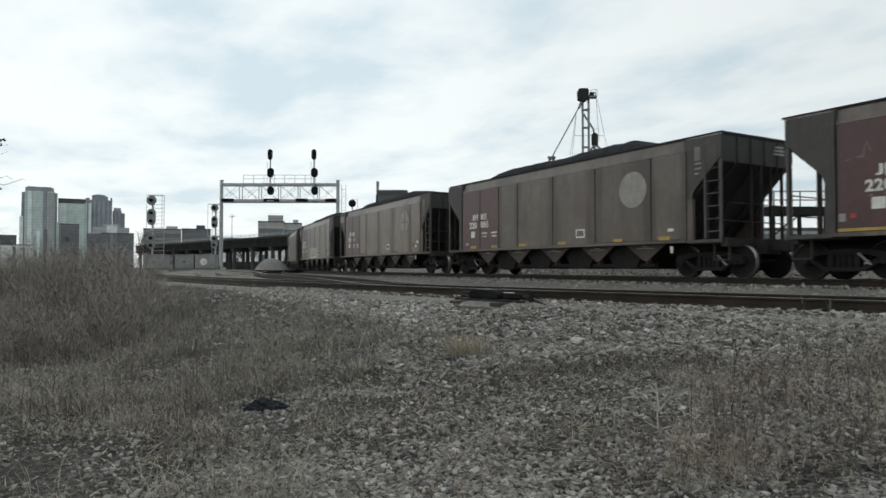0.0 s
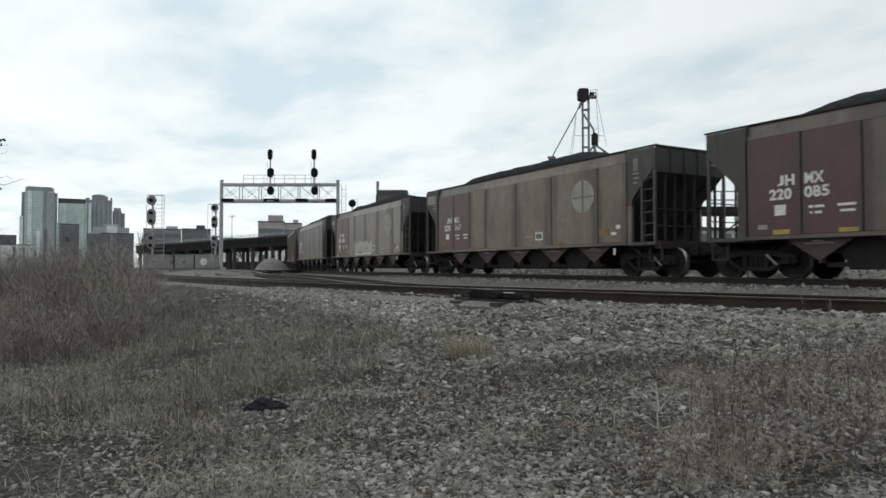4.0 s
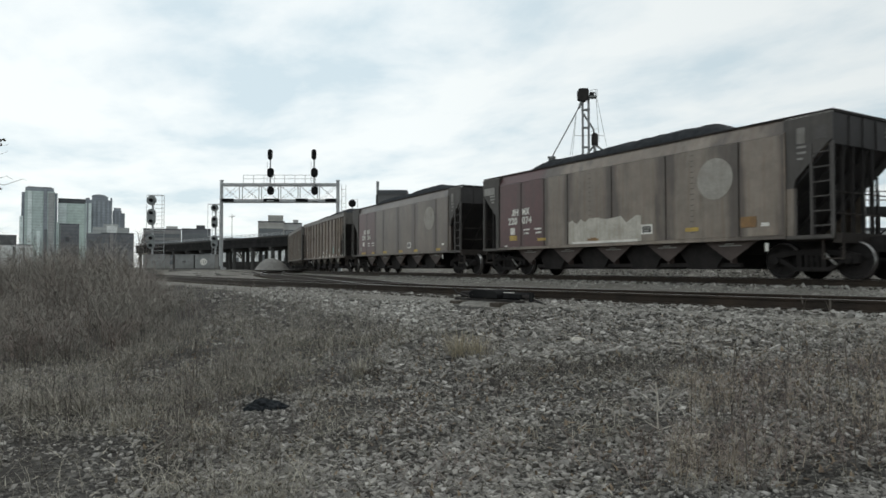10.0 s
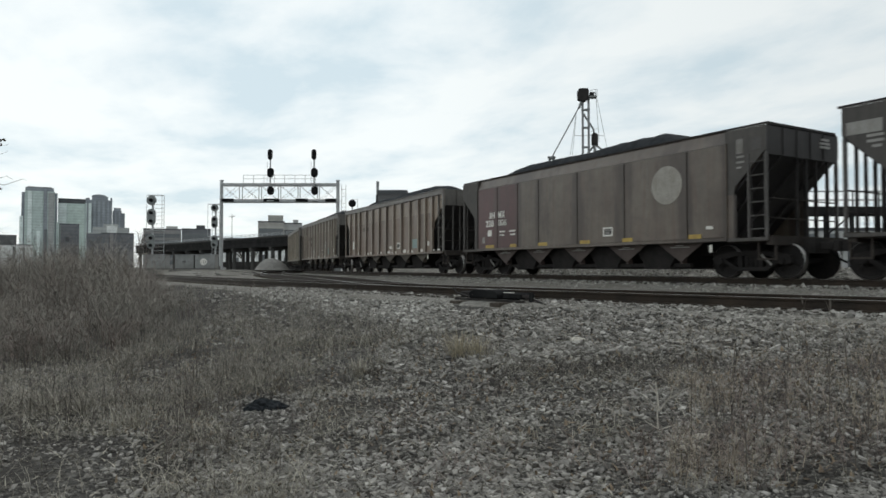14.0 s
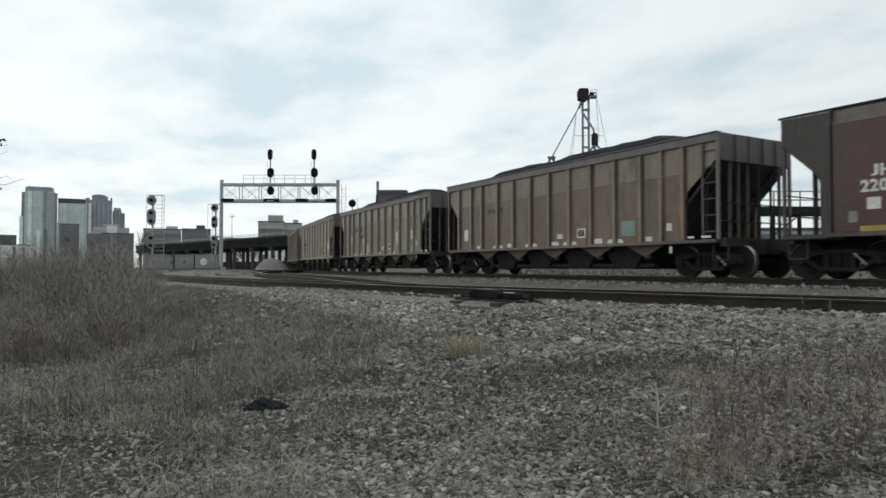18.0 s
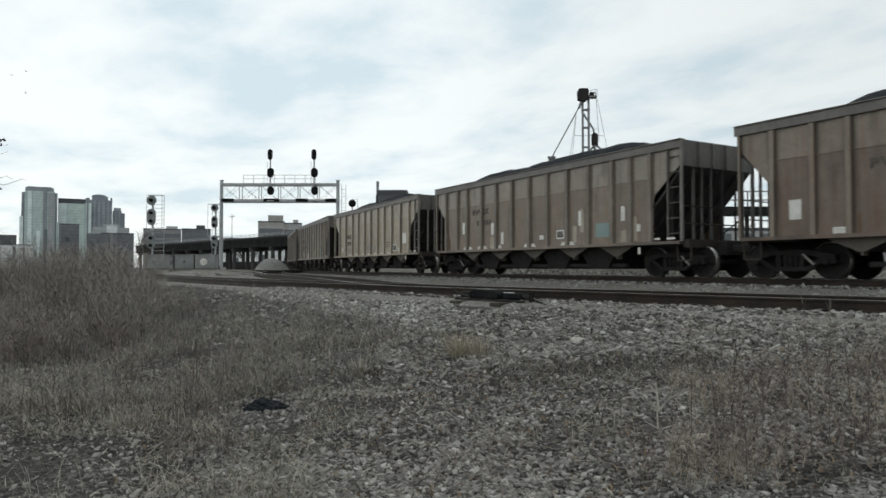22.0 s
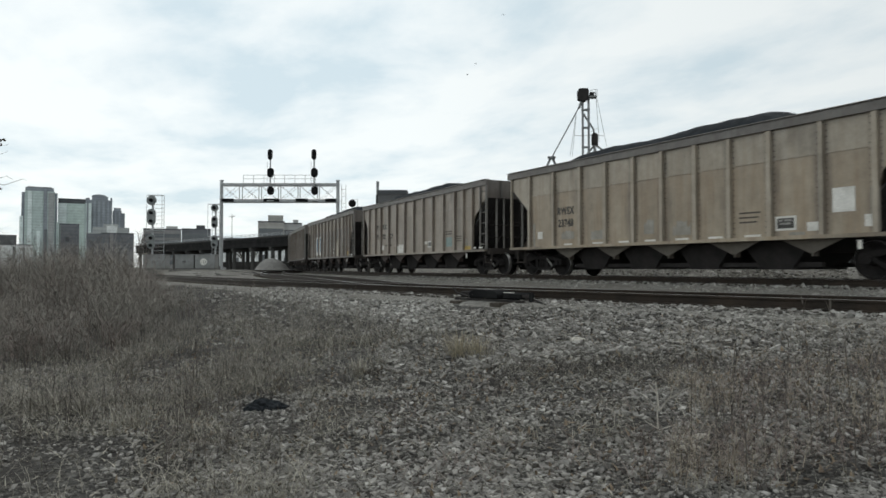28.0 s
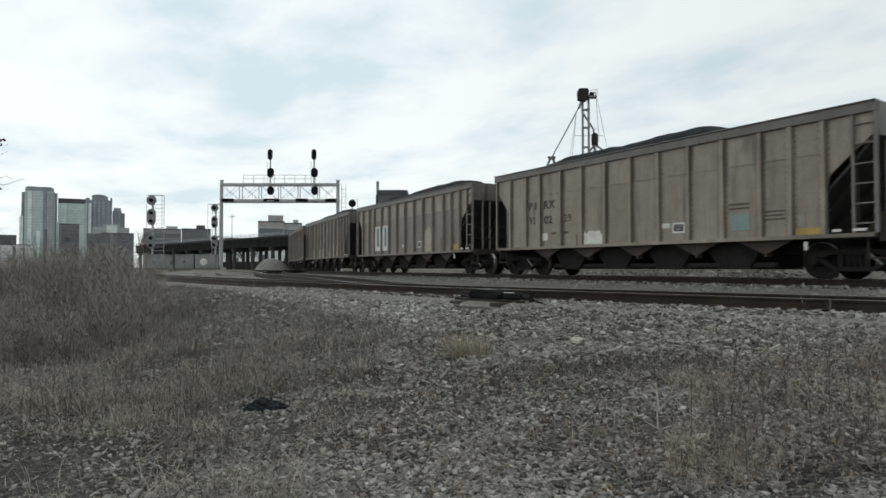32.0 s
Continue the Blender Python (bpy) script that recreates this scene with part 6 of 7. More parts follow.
    building(502, 534, 397, 410, M_BEIGE2, "pale grey factory wing with window bands", "factory", floors=3, extra=((0.0, 0.3, 0.1, 0.5, 1.0, 1.1, M_BEIGE2),))
    building(398, 530, 424, 380, M_STONEF, "long low pale shed with dark doors", "warehouse", extra=((-0.36, -0.30, -0.01, 0.0, 0, 0.4, M_PANE), (-0.05, 0.03, -0.01, 0.0, 0, 0.5, M_PANE), (0.28, 0.33, -0.01, 0.0, 0, 0.4, M_PANE)))
    t, w, h, dp = building(668, 720, 343, 92, M_BRICKF, "low brown brick works building behind the train", "works_building", floors=0, turn=math.degrees(math.atan(side_of(694, 1))))
    part("gable_end", boxes((-w * 0.56, -w * 0.5, 0, dp, 0, h * 0.99)), M_SIGNAL, t, "dark end wall")
    part("stack", boxes((-w * 0.56, -w * 0.47, 0.5, 0.9, h, rise(320, 92) + 1.0)), M_ELEV, t, "slim vent stack")
    for i in range(6):
        sx = -w * 0.42 + i * w * 0.16
        part("window", boxes((sx, sx + w * 0.1, -0.06, 0.0, h * 0.62, h * 0.85)), M_PANE, t)
    building(1150, 1720, 409, 84, M_BEIGE2, "long low grey trackside shed with dark openings", "shed", strips=15, depth=8, turn=math.degrees(math.atan(side_of(1435, 1))))
    p = plan_pose(side_of(410, 300), 300)
    t = thing("utility_pole", "tall thin wooden utility pole", "pole", m=p)
    part("pole", rods(0.13, ((0, 0, -1), (0, 0, rise(378, 300))), n=8), M_BARK, t)
    part("cross_arm", boxes((-1.5, 1.5, -0.1, 0.1, rise(382, 300) - 0.1, rise(382, 300) + 0.1)), M_BARK, t)
    # small searchlight signal behind the train
    d = 70.0
    t = thing("dwarf_signal_mast", "small round-headed signal on a thin mast", "railway signal", m=plan_pose(side_of(623, d), d, 0))
    part("mast", rods(0.06, ((0, 0.1, -0.6), (0, 0.1, rise(352, d))), n=8), M_SILVER, t)
    target_head(t, 0, 0, rise(360, d), 0.40)
    part("frame", rods(0.02, ((0.55, 0.2, rise(372, d)), (0.55, 0.2, rise(353, d))), ((0, 0.2, rise(353, d)), (0.55, 0.2, rise(353, d))), n=5), M_SILVER, t)


def limb_tree(name, label, a, d, height, seed, spread=0.5, twigs=3, lean=(0, 0), fork=6, z0=None):
    """A bare winter tree: tapered trunk, limbs and fine twigs."""
    rnd = random.Random(seed)
    x, y = plan(a, d)
    t = thing(name, label, "tree", m=pose(x, y, ground_z(x, y) - 0.1 if z0 is None else z0))
    trunk, crown = bmesh.new(), bmesh.new()

    def grow(p, v, ln, r, level):
        bm = trunk if level == 0 else crown
        q = p
        for k in range(3):
            v = (v + Vector((rnd.gauss(0, 0.10), rnd.gauss(0, 0.10), rnd.gauss(0.02, 0.06)))).normalized()
            n = q + v * ln / 3
            rod(bm, q, n, r * (1 - 0.22 * k), 6 if level < 2 else 4, r * (1 - 0.22 * (k + 1)))
            q = n
            if level < twigs and (level > 0 or k > 0):
                for _ in range(fork if level == 0 else 3):
                    w = (v + Vector((rnd.gauss(0, spread), rnd.gauss(0, spread), rnd.gauss(0.05, spread * 0.7)))).normalized()
                    grow(q, w, ln * rnd.uniform(0.45, 0.65), r * 0.4, level + 1)
    grow(Vector((0, 0, 0)), Vector((lean[0], lean[1], 1)).normalized(), height * 0.5, height * 0.018, 0)
    part("trunk", trunk, M_BARK, t, "grey tapered trunk")
    part("crown", crown, M_BARK, t, "bare branching twigs")
    return t


build_gantry()
build_mast(267, 56, [("round", 354.5, 0.42), ("oval", 384, 0.74), ("oval", 428, 0.66)], 345, 470, "silver ground signal mast with three black heads", (-0.45, 0.85))
build_mast(379, 60, [("round", 368, 0.34), ("oval", 393.5, 0.57), ("oval", 428, 0.62)], 361, 475, "silver ground signal mast with ladder beside the gantry", (-0.65, 0.45))
build_cabinet(257, 296, 452, 54, "grey steel relay cabinet on a concrete plinth")
build_cabinet(313, 346, 452, 58, "grey steel relay cabinet on a concrete plinth")
g, w, h = build_cabinet(348, 383, 452, 58, "grey steel relay cabinet with a pale round sign")
bm = bmesh.new()
ring(bm, -0.45, -0.435, 0.3, 0.3, -0.1, h * 0.55, 20)
part("round_sign", bm, M_WHITE, g, "pale round sign")
build_viaduct()
build_trestle()
build_pile()
build_tower()
build_skyline()
limb_tree("bare_tree", "bare winter tree with fine twigs beside the signals", side_of(243, 300), 300, 19, 3, twigs=2, fork=9)
limb_tree("bare_tree", "bare winter tree in front of the low sheds", side_of(432, 330), 330, 16, 5, twigs=2, fork=9)
limb_tree("bare_tree", "bare winter tree in front of the low sheds", side_of(448, 340), 340, 14, 7, twigs=2, fork=9)
near_tree = limb_tree("bare_tree", "bare winter tree whose twigs reach into the view", side_of(-196, 17), 17, 6.5, 11, spread=0.6, lean=(0.12, 0.1))


def edge_twigs():
    """Long outer twigs of that tree, the upper one with a few dead leaves left on it."""
    home = near_tree.matrix_basis.inverted()
    rnd = random.Random(4)
    bm = bmesh.new()
    for row in (((-70, 300), (-30, 268), (2, 252), (9, 246)), ((-40, 276), (-12, 262), (3, 258)), ((-90, 330), (-30, 322), (12, 312), (22, 318)), ((-30, 322), (8, 328), (40, 317), (46, 320)), ((-60, 345), (-15, 338), (4, 333))):
        for i, (p, q) in enumerate(zip(row, row[1:])):
            rod(bm, home @ spot(*p, 17), home @ spot(*q, 17), 0.009 - 0.002 * i, 5, 0.007 - 0.002 * i)
    part("twig", bm, M_BARK, near_tree, "long bare outer twigs")
    for px, py in ((6, 247), (1, 249), (8, 249), (2, 256), (-2, 258), (0, 334)):
        c = home @ spot(px, py, 17)
        bm = bmesh.new()
        a, b, n = (Vector((rnd.uniform(-1, 1), rnd.uniform(-1, 1), rnd.uniform(-0.6, 0.3))).normalized() for _ in range(3))
        rod(bm, c - a * 0.055, c, 0.004, 6, 0.030)
        rod(bm, c, c + a * 0.055, 0.030, 6, 0.003)
        part("dead_leaf", bm, M_BARK, near_tree, "curled dead leaf")


edge_twigs()


# ================= loose stones, weeds and small things on the ground =================
RNG = np.random.default_rng(7)
ICO_V = np.array([(math.cos(2 * math.pi * i / 5 + (0.628 if k else 0)) * 0.894, math.sin(2 * math.pi * i / 5 + (0.628 if k else 0)) * 0.894, -0.447 if k else 0.447) for k in (0, 1) for i in range(5)] + [(0, 0, 1), (0, 0, -1)])
ICO_F = [(10, i, (i + 1) % 5) for i in range(5)] + [(11, 5 + (i + 1) % 5, 5 + i) for i in range(5)] + [(i, 5 + i, (i + 1) % 5) for i in range(5)] + [((i + 1) % 5, 5 + i, 5 + (i + 1) % 5) for i in range(5)]


def mesh_from(verts, faces, name, material, label, category, kind="stuff"):
    me = bpy.data.meshes.new(name)
    me.from_pydata(verts, [], faces)
    me.materials.append(material)
    ob = new(name, me)
    tagged(ob, label, category, kind=kind)
    return ob


BLOCK_V = np.array([(x, y, z) for z in (-1, 1) for x, y in ((-1, -1), (1, -1), (1, 1), (-1, 1))], float)
BLOCK_F = [(0, 3, 2, 1), (4, 5, 6, 7), (0, 1, 5, 4), (1, 2, 6, 5), (2, 3, 7, 6), (3, 0, 4, 7)]


def scatter_stones(name, places, lo, hi, material, label, lie=0.25):
    """Crushed angular stones, flat and tilted, half sunk in the ground, joined."""
    vs, fs, n = [], [], 0
    for x, y, z in places:
        s = lo * (hi / lo) ** (RNG.random() ** 1.7)
        if RNG.random() < 0.6:
            v, faces = BLOCK_V * RNG.uniform(0.45, 1.0, (8, 3)) * np.array([s * RNG.uniform(0.9, 1.7), s, s * RNG.uniform(0.4, 0.85)]), BLOCK_F
        else:
            v, faces = ICO_V * RNG.uniform(0.55, 1.3, (12, 1)) * np.array([s * RNG.uniform(0.8, 1.7), s, s * RNG.uniform(0.4, 0.85)]), ICO_F
        p, q = RNG.normal(0, 0.28, 2)
        v = np.stack([v[:, 0], v[:, 1], v[:, 2] + p * v[:, 0] + q * v[:, 1]], 1)
        a = RNG.random() * 6.283
        c, d = math.cos(a), math.sin(a)
        v = np.stack([v[:, 0] * c - v[:, 1] * d + x, v[:, 0] * d + v[:, 1] * c + y, v[:, 2] + z + s * lie], 1)
        vs.append(v)
        fs += [tuple(i + n for i in f) for f in faces]
        n += len(v)
    return mesh_from(np.concatenate(vs).tolist(), fs, name, material, label, "gravel")


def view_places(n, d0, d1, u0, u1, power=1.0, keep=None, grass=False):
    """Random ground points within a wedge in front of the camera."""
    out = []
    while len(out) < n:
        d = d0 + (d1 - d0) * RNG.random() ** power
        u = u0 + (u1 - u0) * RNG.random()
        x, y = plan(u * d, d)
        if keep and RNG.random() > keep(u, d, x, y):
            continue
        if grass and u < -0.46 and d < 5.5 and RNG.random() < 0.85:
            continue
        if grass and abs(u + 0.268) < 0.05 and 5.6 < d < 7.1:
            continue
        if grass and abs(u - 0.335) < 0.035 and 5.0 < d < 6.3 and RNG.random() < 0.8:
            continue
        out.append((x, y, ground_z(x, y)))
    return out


def before_track(u, d, x, y):
    return 1.0 if y < near_line(x)[1] - 1.9 else 0.0


def grass_edge(d):
    """Bearing at which the grass gives way to bare stones, by distance."""
    return float(np.interp(d, (4.0, 5.4, 6.7, 7.8, 8.4, 9.8, 11.5, 15, 21, 27), (-0.46, -0.39, -0.29, -0.15, 0.05, 0.06, -0.04, -0.17, -0.295, -0.33)))


def bare_soil(u, d):
    """Patches of dark soil with few stones."""
    k = 0.0
    for a, b, sa, sb in ((0.22, 7.4, 0.15, 0.36), (-0.60, 4.7, 0.17, 0.75), (-0.20, 7.6, 0.09, 0.28), (0.42, 5.2, 0.06, 0.3), (0.28, 5.35, 0.10, 0.38), (0.02, 6.2, 0.05, 0.14), (-0.42, 6.0, 0.07, 0.3), (0.62, 4.7, 0.06, 0.4)):
        k = max(k, math.exp(-((u - a) / sa) ** 2 - ((d - b) / sb) ** 2))
    return k


def stony(u, d, x, y):
    k = noise.noise((x * 1.1, y * 1.1, 8.0)) * 0.5 + noise.noise((x * 2.9, y * 2.9, 3.0)) * 0.4 + 0.5
    left = 0.45 if u < grass_edge(d) else 1.0
    return before_track(u, d, x, y) * left * (1 - 0.94 * bare_soil(u, d)) * min(1, max(0.10, (k - 0.15) * 2.0))


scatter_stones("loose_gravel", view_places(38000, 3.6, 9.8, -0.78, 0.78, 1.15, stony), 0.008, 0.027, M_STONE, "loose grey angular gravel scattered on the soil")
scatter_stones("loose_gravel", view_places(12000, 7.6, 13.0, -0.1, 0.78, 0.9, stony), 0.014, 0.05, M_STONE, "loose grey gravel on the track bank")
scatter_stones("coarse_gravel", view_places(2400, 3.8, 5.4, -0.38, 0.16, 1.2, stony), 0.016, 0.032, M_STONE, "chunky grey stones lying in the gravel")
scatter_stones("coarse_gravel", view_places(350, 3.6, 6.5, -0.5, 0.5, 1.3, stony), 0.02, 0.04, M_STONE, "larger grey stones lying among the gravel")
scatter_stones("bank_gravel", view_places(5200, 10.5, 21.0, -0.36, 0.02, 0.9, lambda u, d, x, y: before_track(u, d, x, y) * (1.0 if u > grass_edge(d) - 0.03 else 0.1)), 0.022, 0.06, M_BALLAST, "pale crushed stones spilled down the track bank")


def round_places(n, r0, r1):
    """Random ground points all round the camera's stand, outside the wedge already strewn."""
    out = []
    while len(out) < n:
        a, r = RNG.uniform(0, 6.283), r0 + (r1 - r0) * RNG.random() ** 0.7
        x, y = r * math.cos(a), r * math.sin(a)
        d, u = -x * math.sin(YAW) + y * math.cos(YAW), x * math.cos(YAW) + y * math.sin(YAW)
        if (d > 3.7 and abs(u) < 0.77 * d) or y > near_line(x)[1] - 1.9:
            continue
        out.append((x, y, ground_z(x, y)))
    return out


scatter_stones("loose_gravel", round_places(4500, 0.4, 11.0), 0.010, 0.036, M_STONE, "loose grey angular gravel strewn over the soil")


def ballast_places(n, line, a0, a1, s0, s1, z):
    out = []
    for _ in range(n):
        s = s0 + (s1 - s0) * RNG.random()
        x, y, h = line(s)
        a = a0 + (a1 - a0) * RNG.random()
        zz = z(a)
        out.append((x - math.sin(h) * a, y + math.cos(h) * a, zz))
    return out


def bed(z0):
    def f(a):
        a = abs(a)
        return z0 - 0.205 if a < 1.4 else z0 - 0.205 - (a - 1.4) * 0.26
    return f


scatter_stones("ballast_stones", ballast_places(4500, near_line, -2.4, -0.85, -22, -2, bed(NEAR_Z)) + ballast_places(3000, near_line, -0.6, 0.6, -18, -2, bed(NEAR_Z)) + ballast_places(7500, near_line, 0.9, 3.0, -24, -2, bed(NEAR_Z)), 0.02, 0.058, M_BALLAST, "pale grey crushed ballast stones along the side track")
scatter_stones("shoulder_stones", ballast_places(7000, near_line, -3.1, -1.2, -22, -2, bed(NEAR_Z)), 0.02, 0.055, M_STONE, "grey-brown stones on the shoulder of the side track")
scatter_stones("ballast_stones", ballast_places(7500, main_line, -3.4, -0.85, -34, -5, bed(0.0)), 0.024, 0.066, M_BALLAST, "pale grey crushed ballast stones along the main track")


def apron():
    """The crushed stone between the two tracks and beyond the main one."""
    bm = bmesh.new()
    rows = []
    for i in range(64):
        x = -70 + i * 1.2
        y0, y1 = near_line(x)[1] + 2.2, None
        # the main track's y at this x
        s = x
        for _ in range(12):
            s += x - main_line(s)[0]
        y1 = main_line(s)[1]
        row = []
        for k in range(13):
            f = k / 12
            y = y0 + (y1 + 5.0 - y0) * f
            dd = abs(y - y1)
            z = NEAR_Z - 0.30 + 0.12 * min(1, f * 1.6) + 0.03 * noise.noise((x * 0.8, y * 0.8, 1))
            row.append(bm.verts.new((x, y, max(z, ground_z(x, y) + 0.02))))
        rows.append(row)
    for r0, r1 in zip(rows, rows[1:]):
        for k in range(12):
            bm.faces.new((r0[k], r1[k], r1[k + 1], r0[k + 1]))
    tagged(part("ballast", bm, M_BED, smooth=True), "pale crushed stone between the tracks", "ballast", kind="structure")


apron()


def berm():
    """The raised stone shoulder beyond the main track."""
    bm = bmesh.new()
    rows = []
    for i in range(60):
        x, y, h = main_line(-75 + i * 1.6)
        row = []
        for a, z in ((2.4, -0.48), (3.2, -0.22), (4.3, 0.16), (5.0, 0.27), (7.5, 0.25), (9.5, -0.3)):
            row.append(bm.verts.new((x - math.sin(h) * a, y + math.cos(h) * a, z + 0.05 * noise.noise((x * 0.9, a * 1.3, 3.3)))))
        rows.append(row)
    for r0, r1 in zip(rows, rows[1:]):
        for k in range(5):
            bm.faces.new((r0[k], r1[k], r1[k + 1], r0[k + 1]))
    tagged(part("ballast_berm", bm, M_BED, smooth=True), "pale crushed stone berm beyond the main track", "ballast", kind="structure")
    def z(a):
        return -0.22 + (a - 3.2) * 0.345 if a < 4.3 else 0.16 + (a - 4.3) * 0.15
    scatter_stones("berm_stones", ballast_places(4500, main_line, 3.2, 5.2, -34, -4, z), 0.025, 0.075, M_BALLAST, "pale crushed stones on the berm")


berm()


def stems(name, specs, material, label, category="weeds"):
    """Bent dry stems and blades, joined: (x, y, z, height, lean x, lean y, radius). Each rises, then bows over."""
    vs, fs, n = [], [], 0
    for x, y, z, h, lx, ly, r in specs:
        ln = math.hypot(lx, ly) + 1e-6
        px, py = -ly / ln, lx / ln
        joints = (0.0, 0.4, 0.75, 1.0) if r > 0.0034 else (0.0, 0.5, 1.0)
        for f in joints:
            cx, cy, cz = x + lx * f ** 1.4, y + ly * f ** 1.4, z + h * (1.25 * f - 0.25 * f * f * f)
            rr = r * (1 - 0.75 * f)
            vs += [(cx + px * rr, cy + py * rr, cz), (cx - px * rr, cy - py * rr, cz), (cx + lx / ln * rr * 0.6, cy + ly / ln * rr * 0.6, cz + rr * 0.7)]
        for k in range(0, 3 * len(joints) - 3, 3):
            for i in range(3):
                j = (i + 1) % 3
                fs.append((n + k + i, n + k + j, n + k + 3 + j, n + k + 3 + i))
        n += 3 * len(joints)
    return mesh_from(vs, fs, name, material, label, category)


def plant(out, x, y, z, h, twigs, rnd, r=0.004, droop=0.3):
    """One dry weed: a stem and side twigs that start on it."""
    lx, ly = rnd.normal(0, droop * h), rnd.normal(0, droop * h)
    h = h * rnd.uniform(0.8, 1.0)
    out.append((x, y, z - 0.03, h + 0.03, lx, ly, r))
    for _ in range(twigs):
        f = rnd.uniform(0.25, 0.95)
        a = rnd.uniform(0, 6.283)
        ln = h * rnd.uniform(0.15, 0.5) * (1.15 - f * 0.6)
        out.append((x + lx * f * f, y + ly * f * f, z + h * f, ln * rnd.uniform(-0.15, 0.8), ln * math.cos(a), ln * math.sin(a), r * 0.6))


def thick_keep(u, d, x, y):
    k = noise.noise((x * 0.9, y * 0.9, 2.0)) * 0.5 + 0.5
    edge = min(1.0, max(0.1, (-0.39 - u) / 0.08))
    return before_track(u, d, x, y) * edge * min(1, k * 1.6) * min(1, max(0.2, (d - 8) / 4))


def thicket():
    """Rounded winter bushes: stems that spread from one foot, thick with fine twigs."""
    brown, red = [], []
    for x, y, z in view_places(320, 8.6, 21, -0.82, -0.37, 0.8, thick_keep):
        fw = -x * math.sin(YAW) + y * math.cos(YAW)
        u = (x * math.cos(YAW) + y * math.sin(YAW)) / fw
        edge = min(1.0, max(0.0, (-0.405 - u) / 0.10))
        crest = 2.05 + 0.5 * max(0.0, -0.50 - u) + 0.25 * noise.noise((x * 0.4, y * 0.4, 5.5))
        near = min(1.0, max(0.22, (fw - 8.0) / 6.5))
        top = max(0.25, crest * (0.25 + 0.75 * edge) * near * RNG.uniform(0.7, 1.05))
        out = brown if RNG.random() < 0.80 else red
        for _ in range(13):
            a, lean = RNG.uniform(0, 6.283), RNG.uniform(0.05, 0.75)
            h = top * RNG.uniform(0.7, 1.0) * math.sqrt(1 - 0.55 * lean * lean)
            lx, ly = math.cos(a) * lean * top, math.sin(a) * lean * top
            fx, fy = x + RNG.normal(0, 0.12), y + RNG.normal(0, 0.12)
            out.append((fx, fy, z - 0.03, h, lx, ly, 0.0055))
            for _ in range(14):
                f = RNG.uniform(0.2, 1.0)
                b = RNG.uniform(0, 6.283)
                ln = top * RNG.uniform(0.10, 0.34)
                out.append((fx + lx * f ** 1.4, fy + ly * f ** 1.4, z + h * (1.25 * f - 0.25 * f ** 3) - 0.03, ln * RNG.uniform(0.0, 0.8), ln * math.cos(b), ln * math.sin(b), 0.0032))
    stems("weed_thicket", brown, M_TWIG, "dense thicket of brown leafless winter bushes")
    stems("weed_thicket", red, M_REDTWIG, "dense thicket of reddish brown leafless winter bushes")


def meadow(name, n, d0, d1, u0, u1, h0, h1, twigs, material, label, keep, r=0.0035, power=1.0):
    out = []
    for x, y, z in view_places(n, d0, d1, u0, u1, power, keep, True):
        plant(out, x, y, z, RNG.uniform(h0, h1), twigs, RNG, r)
    stems(name, out, material, label)


def patchy(scale, cut, seed):
    def f(u, d, x, y):
        k = noise.noise((x * scale, y * scale, seed))
        return before_track(u, d, x, y) * min(1, max(0.0, (k - cut) * 3))
    return f


def mid_keep(u, d, x, y):
    k = noise.noise((x * 0.7, y * 0.7, 3.0))
    k2 = noise.noise((x * 2.3, y * 2.3, 13.0))
    edge = min(1.0, max(0.03, (grass_edge(d) - u) / 0.10))
    return before_track(u, d, x, y) * edge * min(1, max(0.02, (k + 0.06 + 0.8 * k2) * 2.6))


def left_keep(u, d, x, y):
    return before_track(u, d, x, y) * min(1.0, max(0.25, (0.15 - u) / 0.5)) * min(1, max(0.1, 0.6 + noise.noise((x, y, 21.0)) * 1.5))


thicket()


def bank_keep(u, d, x, y):
    return before_track(u, d, x, y) * min(1.0, max(0.03, (grass_edge(d) - u) / 0.07)) * min(1, max(0.05, 0.55 + noise.noise((x * 0.8, y * 0.8, 31.0)) * 1.8))


meadow("bank_weeds", 1100, 10, 24, -0.47, -0.10, 0.22, 0.55, 9, M_TWIG, "brown dry weeds on the track bank", bank_keep, 0.0045)
meadow("dry_weeds", 1300, 6.6, 17, -0.66, 0.16, 0.16, 0.46, 6, M_TWIG, "low brown dry weeds along the track bank", mid_keep, 0.0028)
meadow("dry_grass", 800, 4.2, 13, -0.75, 0.2, 0.08, 0.26, 3, M_WEED, "tan dry grass between the stones", mid_keep, 0.0026)
meadow("tall_weeds", 240, 4.6, 9.8, -0.78, -0.16, 0.25, 0.62, 9, M_STALK, "tall thin brown weed stalks over the gravel", left_keep, 0.0032, 1.2)
meadow("red_stalks", 45, 4.1, 6.6, 0.36, 0.78, 0.25, 0.62, 10, M_STALK, "reddish brown dry stalks", patchy(0.8, -0.2, 5.0), 0.0036, 1.2)
meadow("dry_grass", 420, 4.0, 6.8, 0.34, 0.78, 0.08, 0.3, 5, M_STRAWB, "warm tan dry grass among the stalks", patchy(0.7, -0.1, 6.0), 0.003)
out = []
for x, y, z in round_places(500, 0.8, 12.0):
    plant(out, x, y, z, RNG.uniform(0.06, 0.3), 4, RNG, 0.003)
stems("dry_grass", out, M_WEED, "sparse tan dry grass on the gravel")
meadow("dry_grass", 800, 3.9, 9.0, -0.7, 0.7, 0.04, 0.14, 3, M_WEED, "sparse short dry grass on the gravel", patchy(0.6, -0.1, 9.0), 0.003)


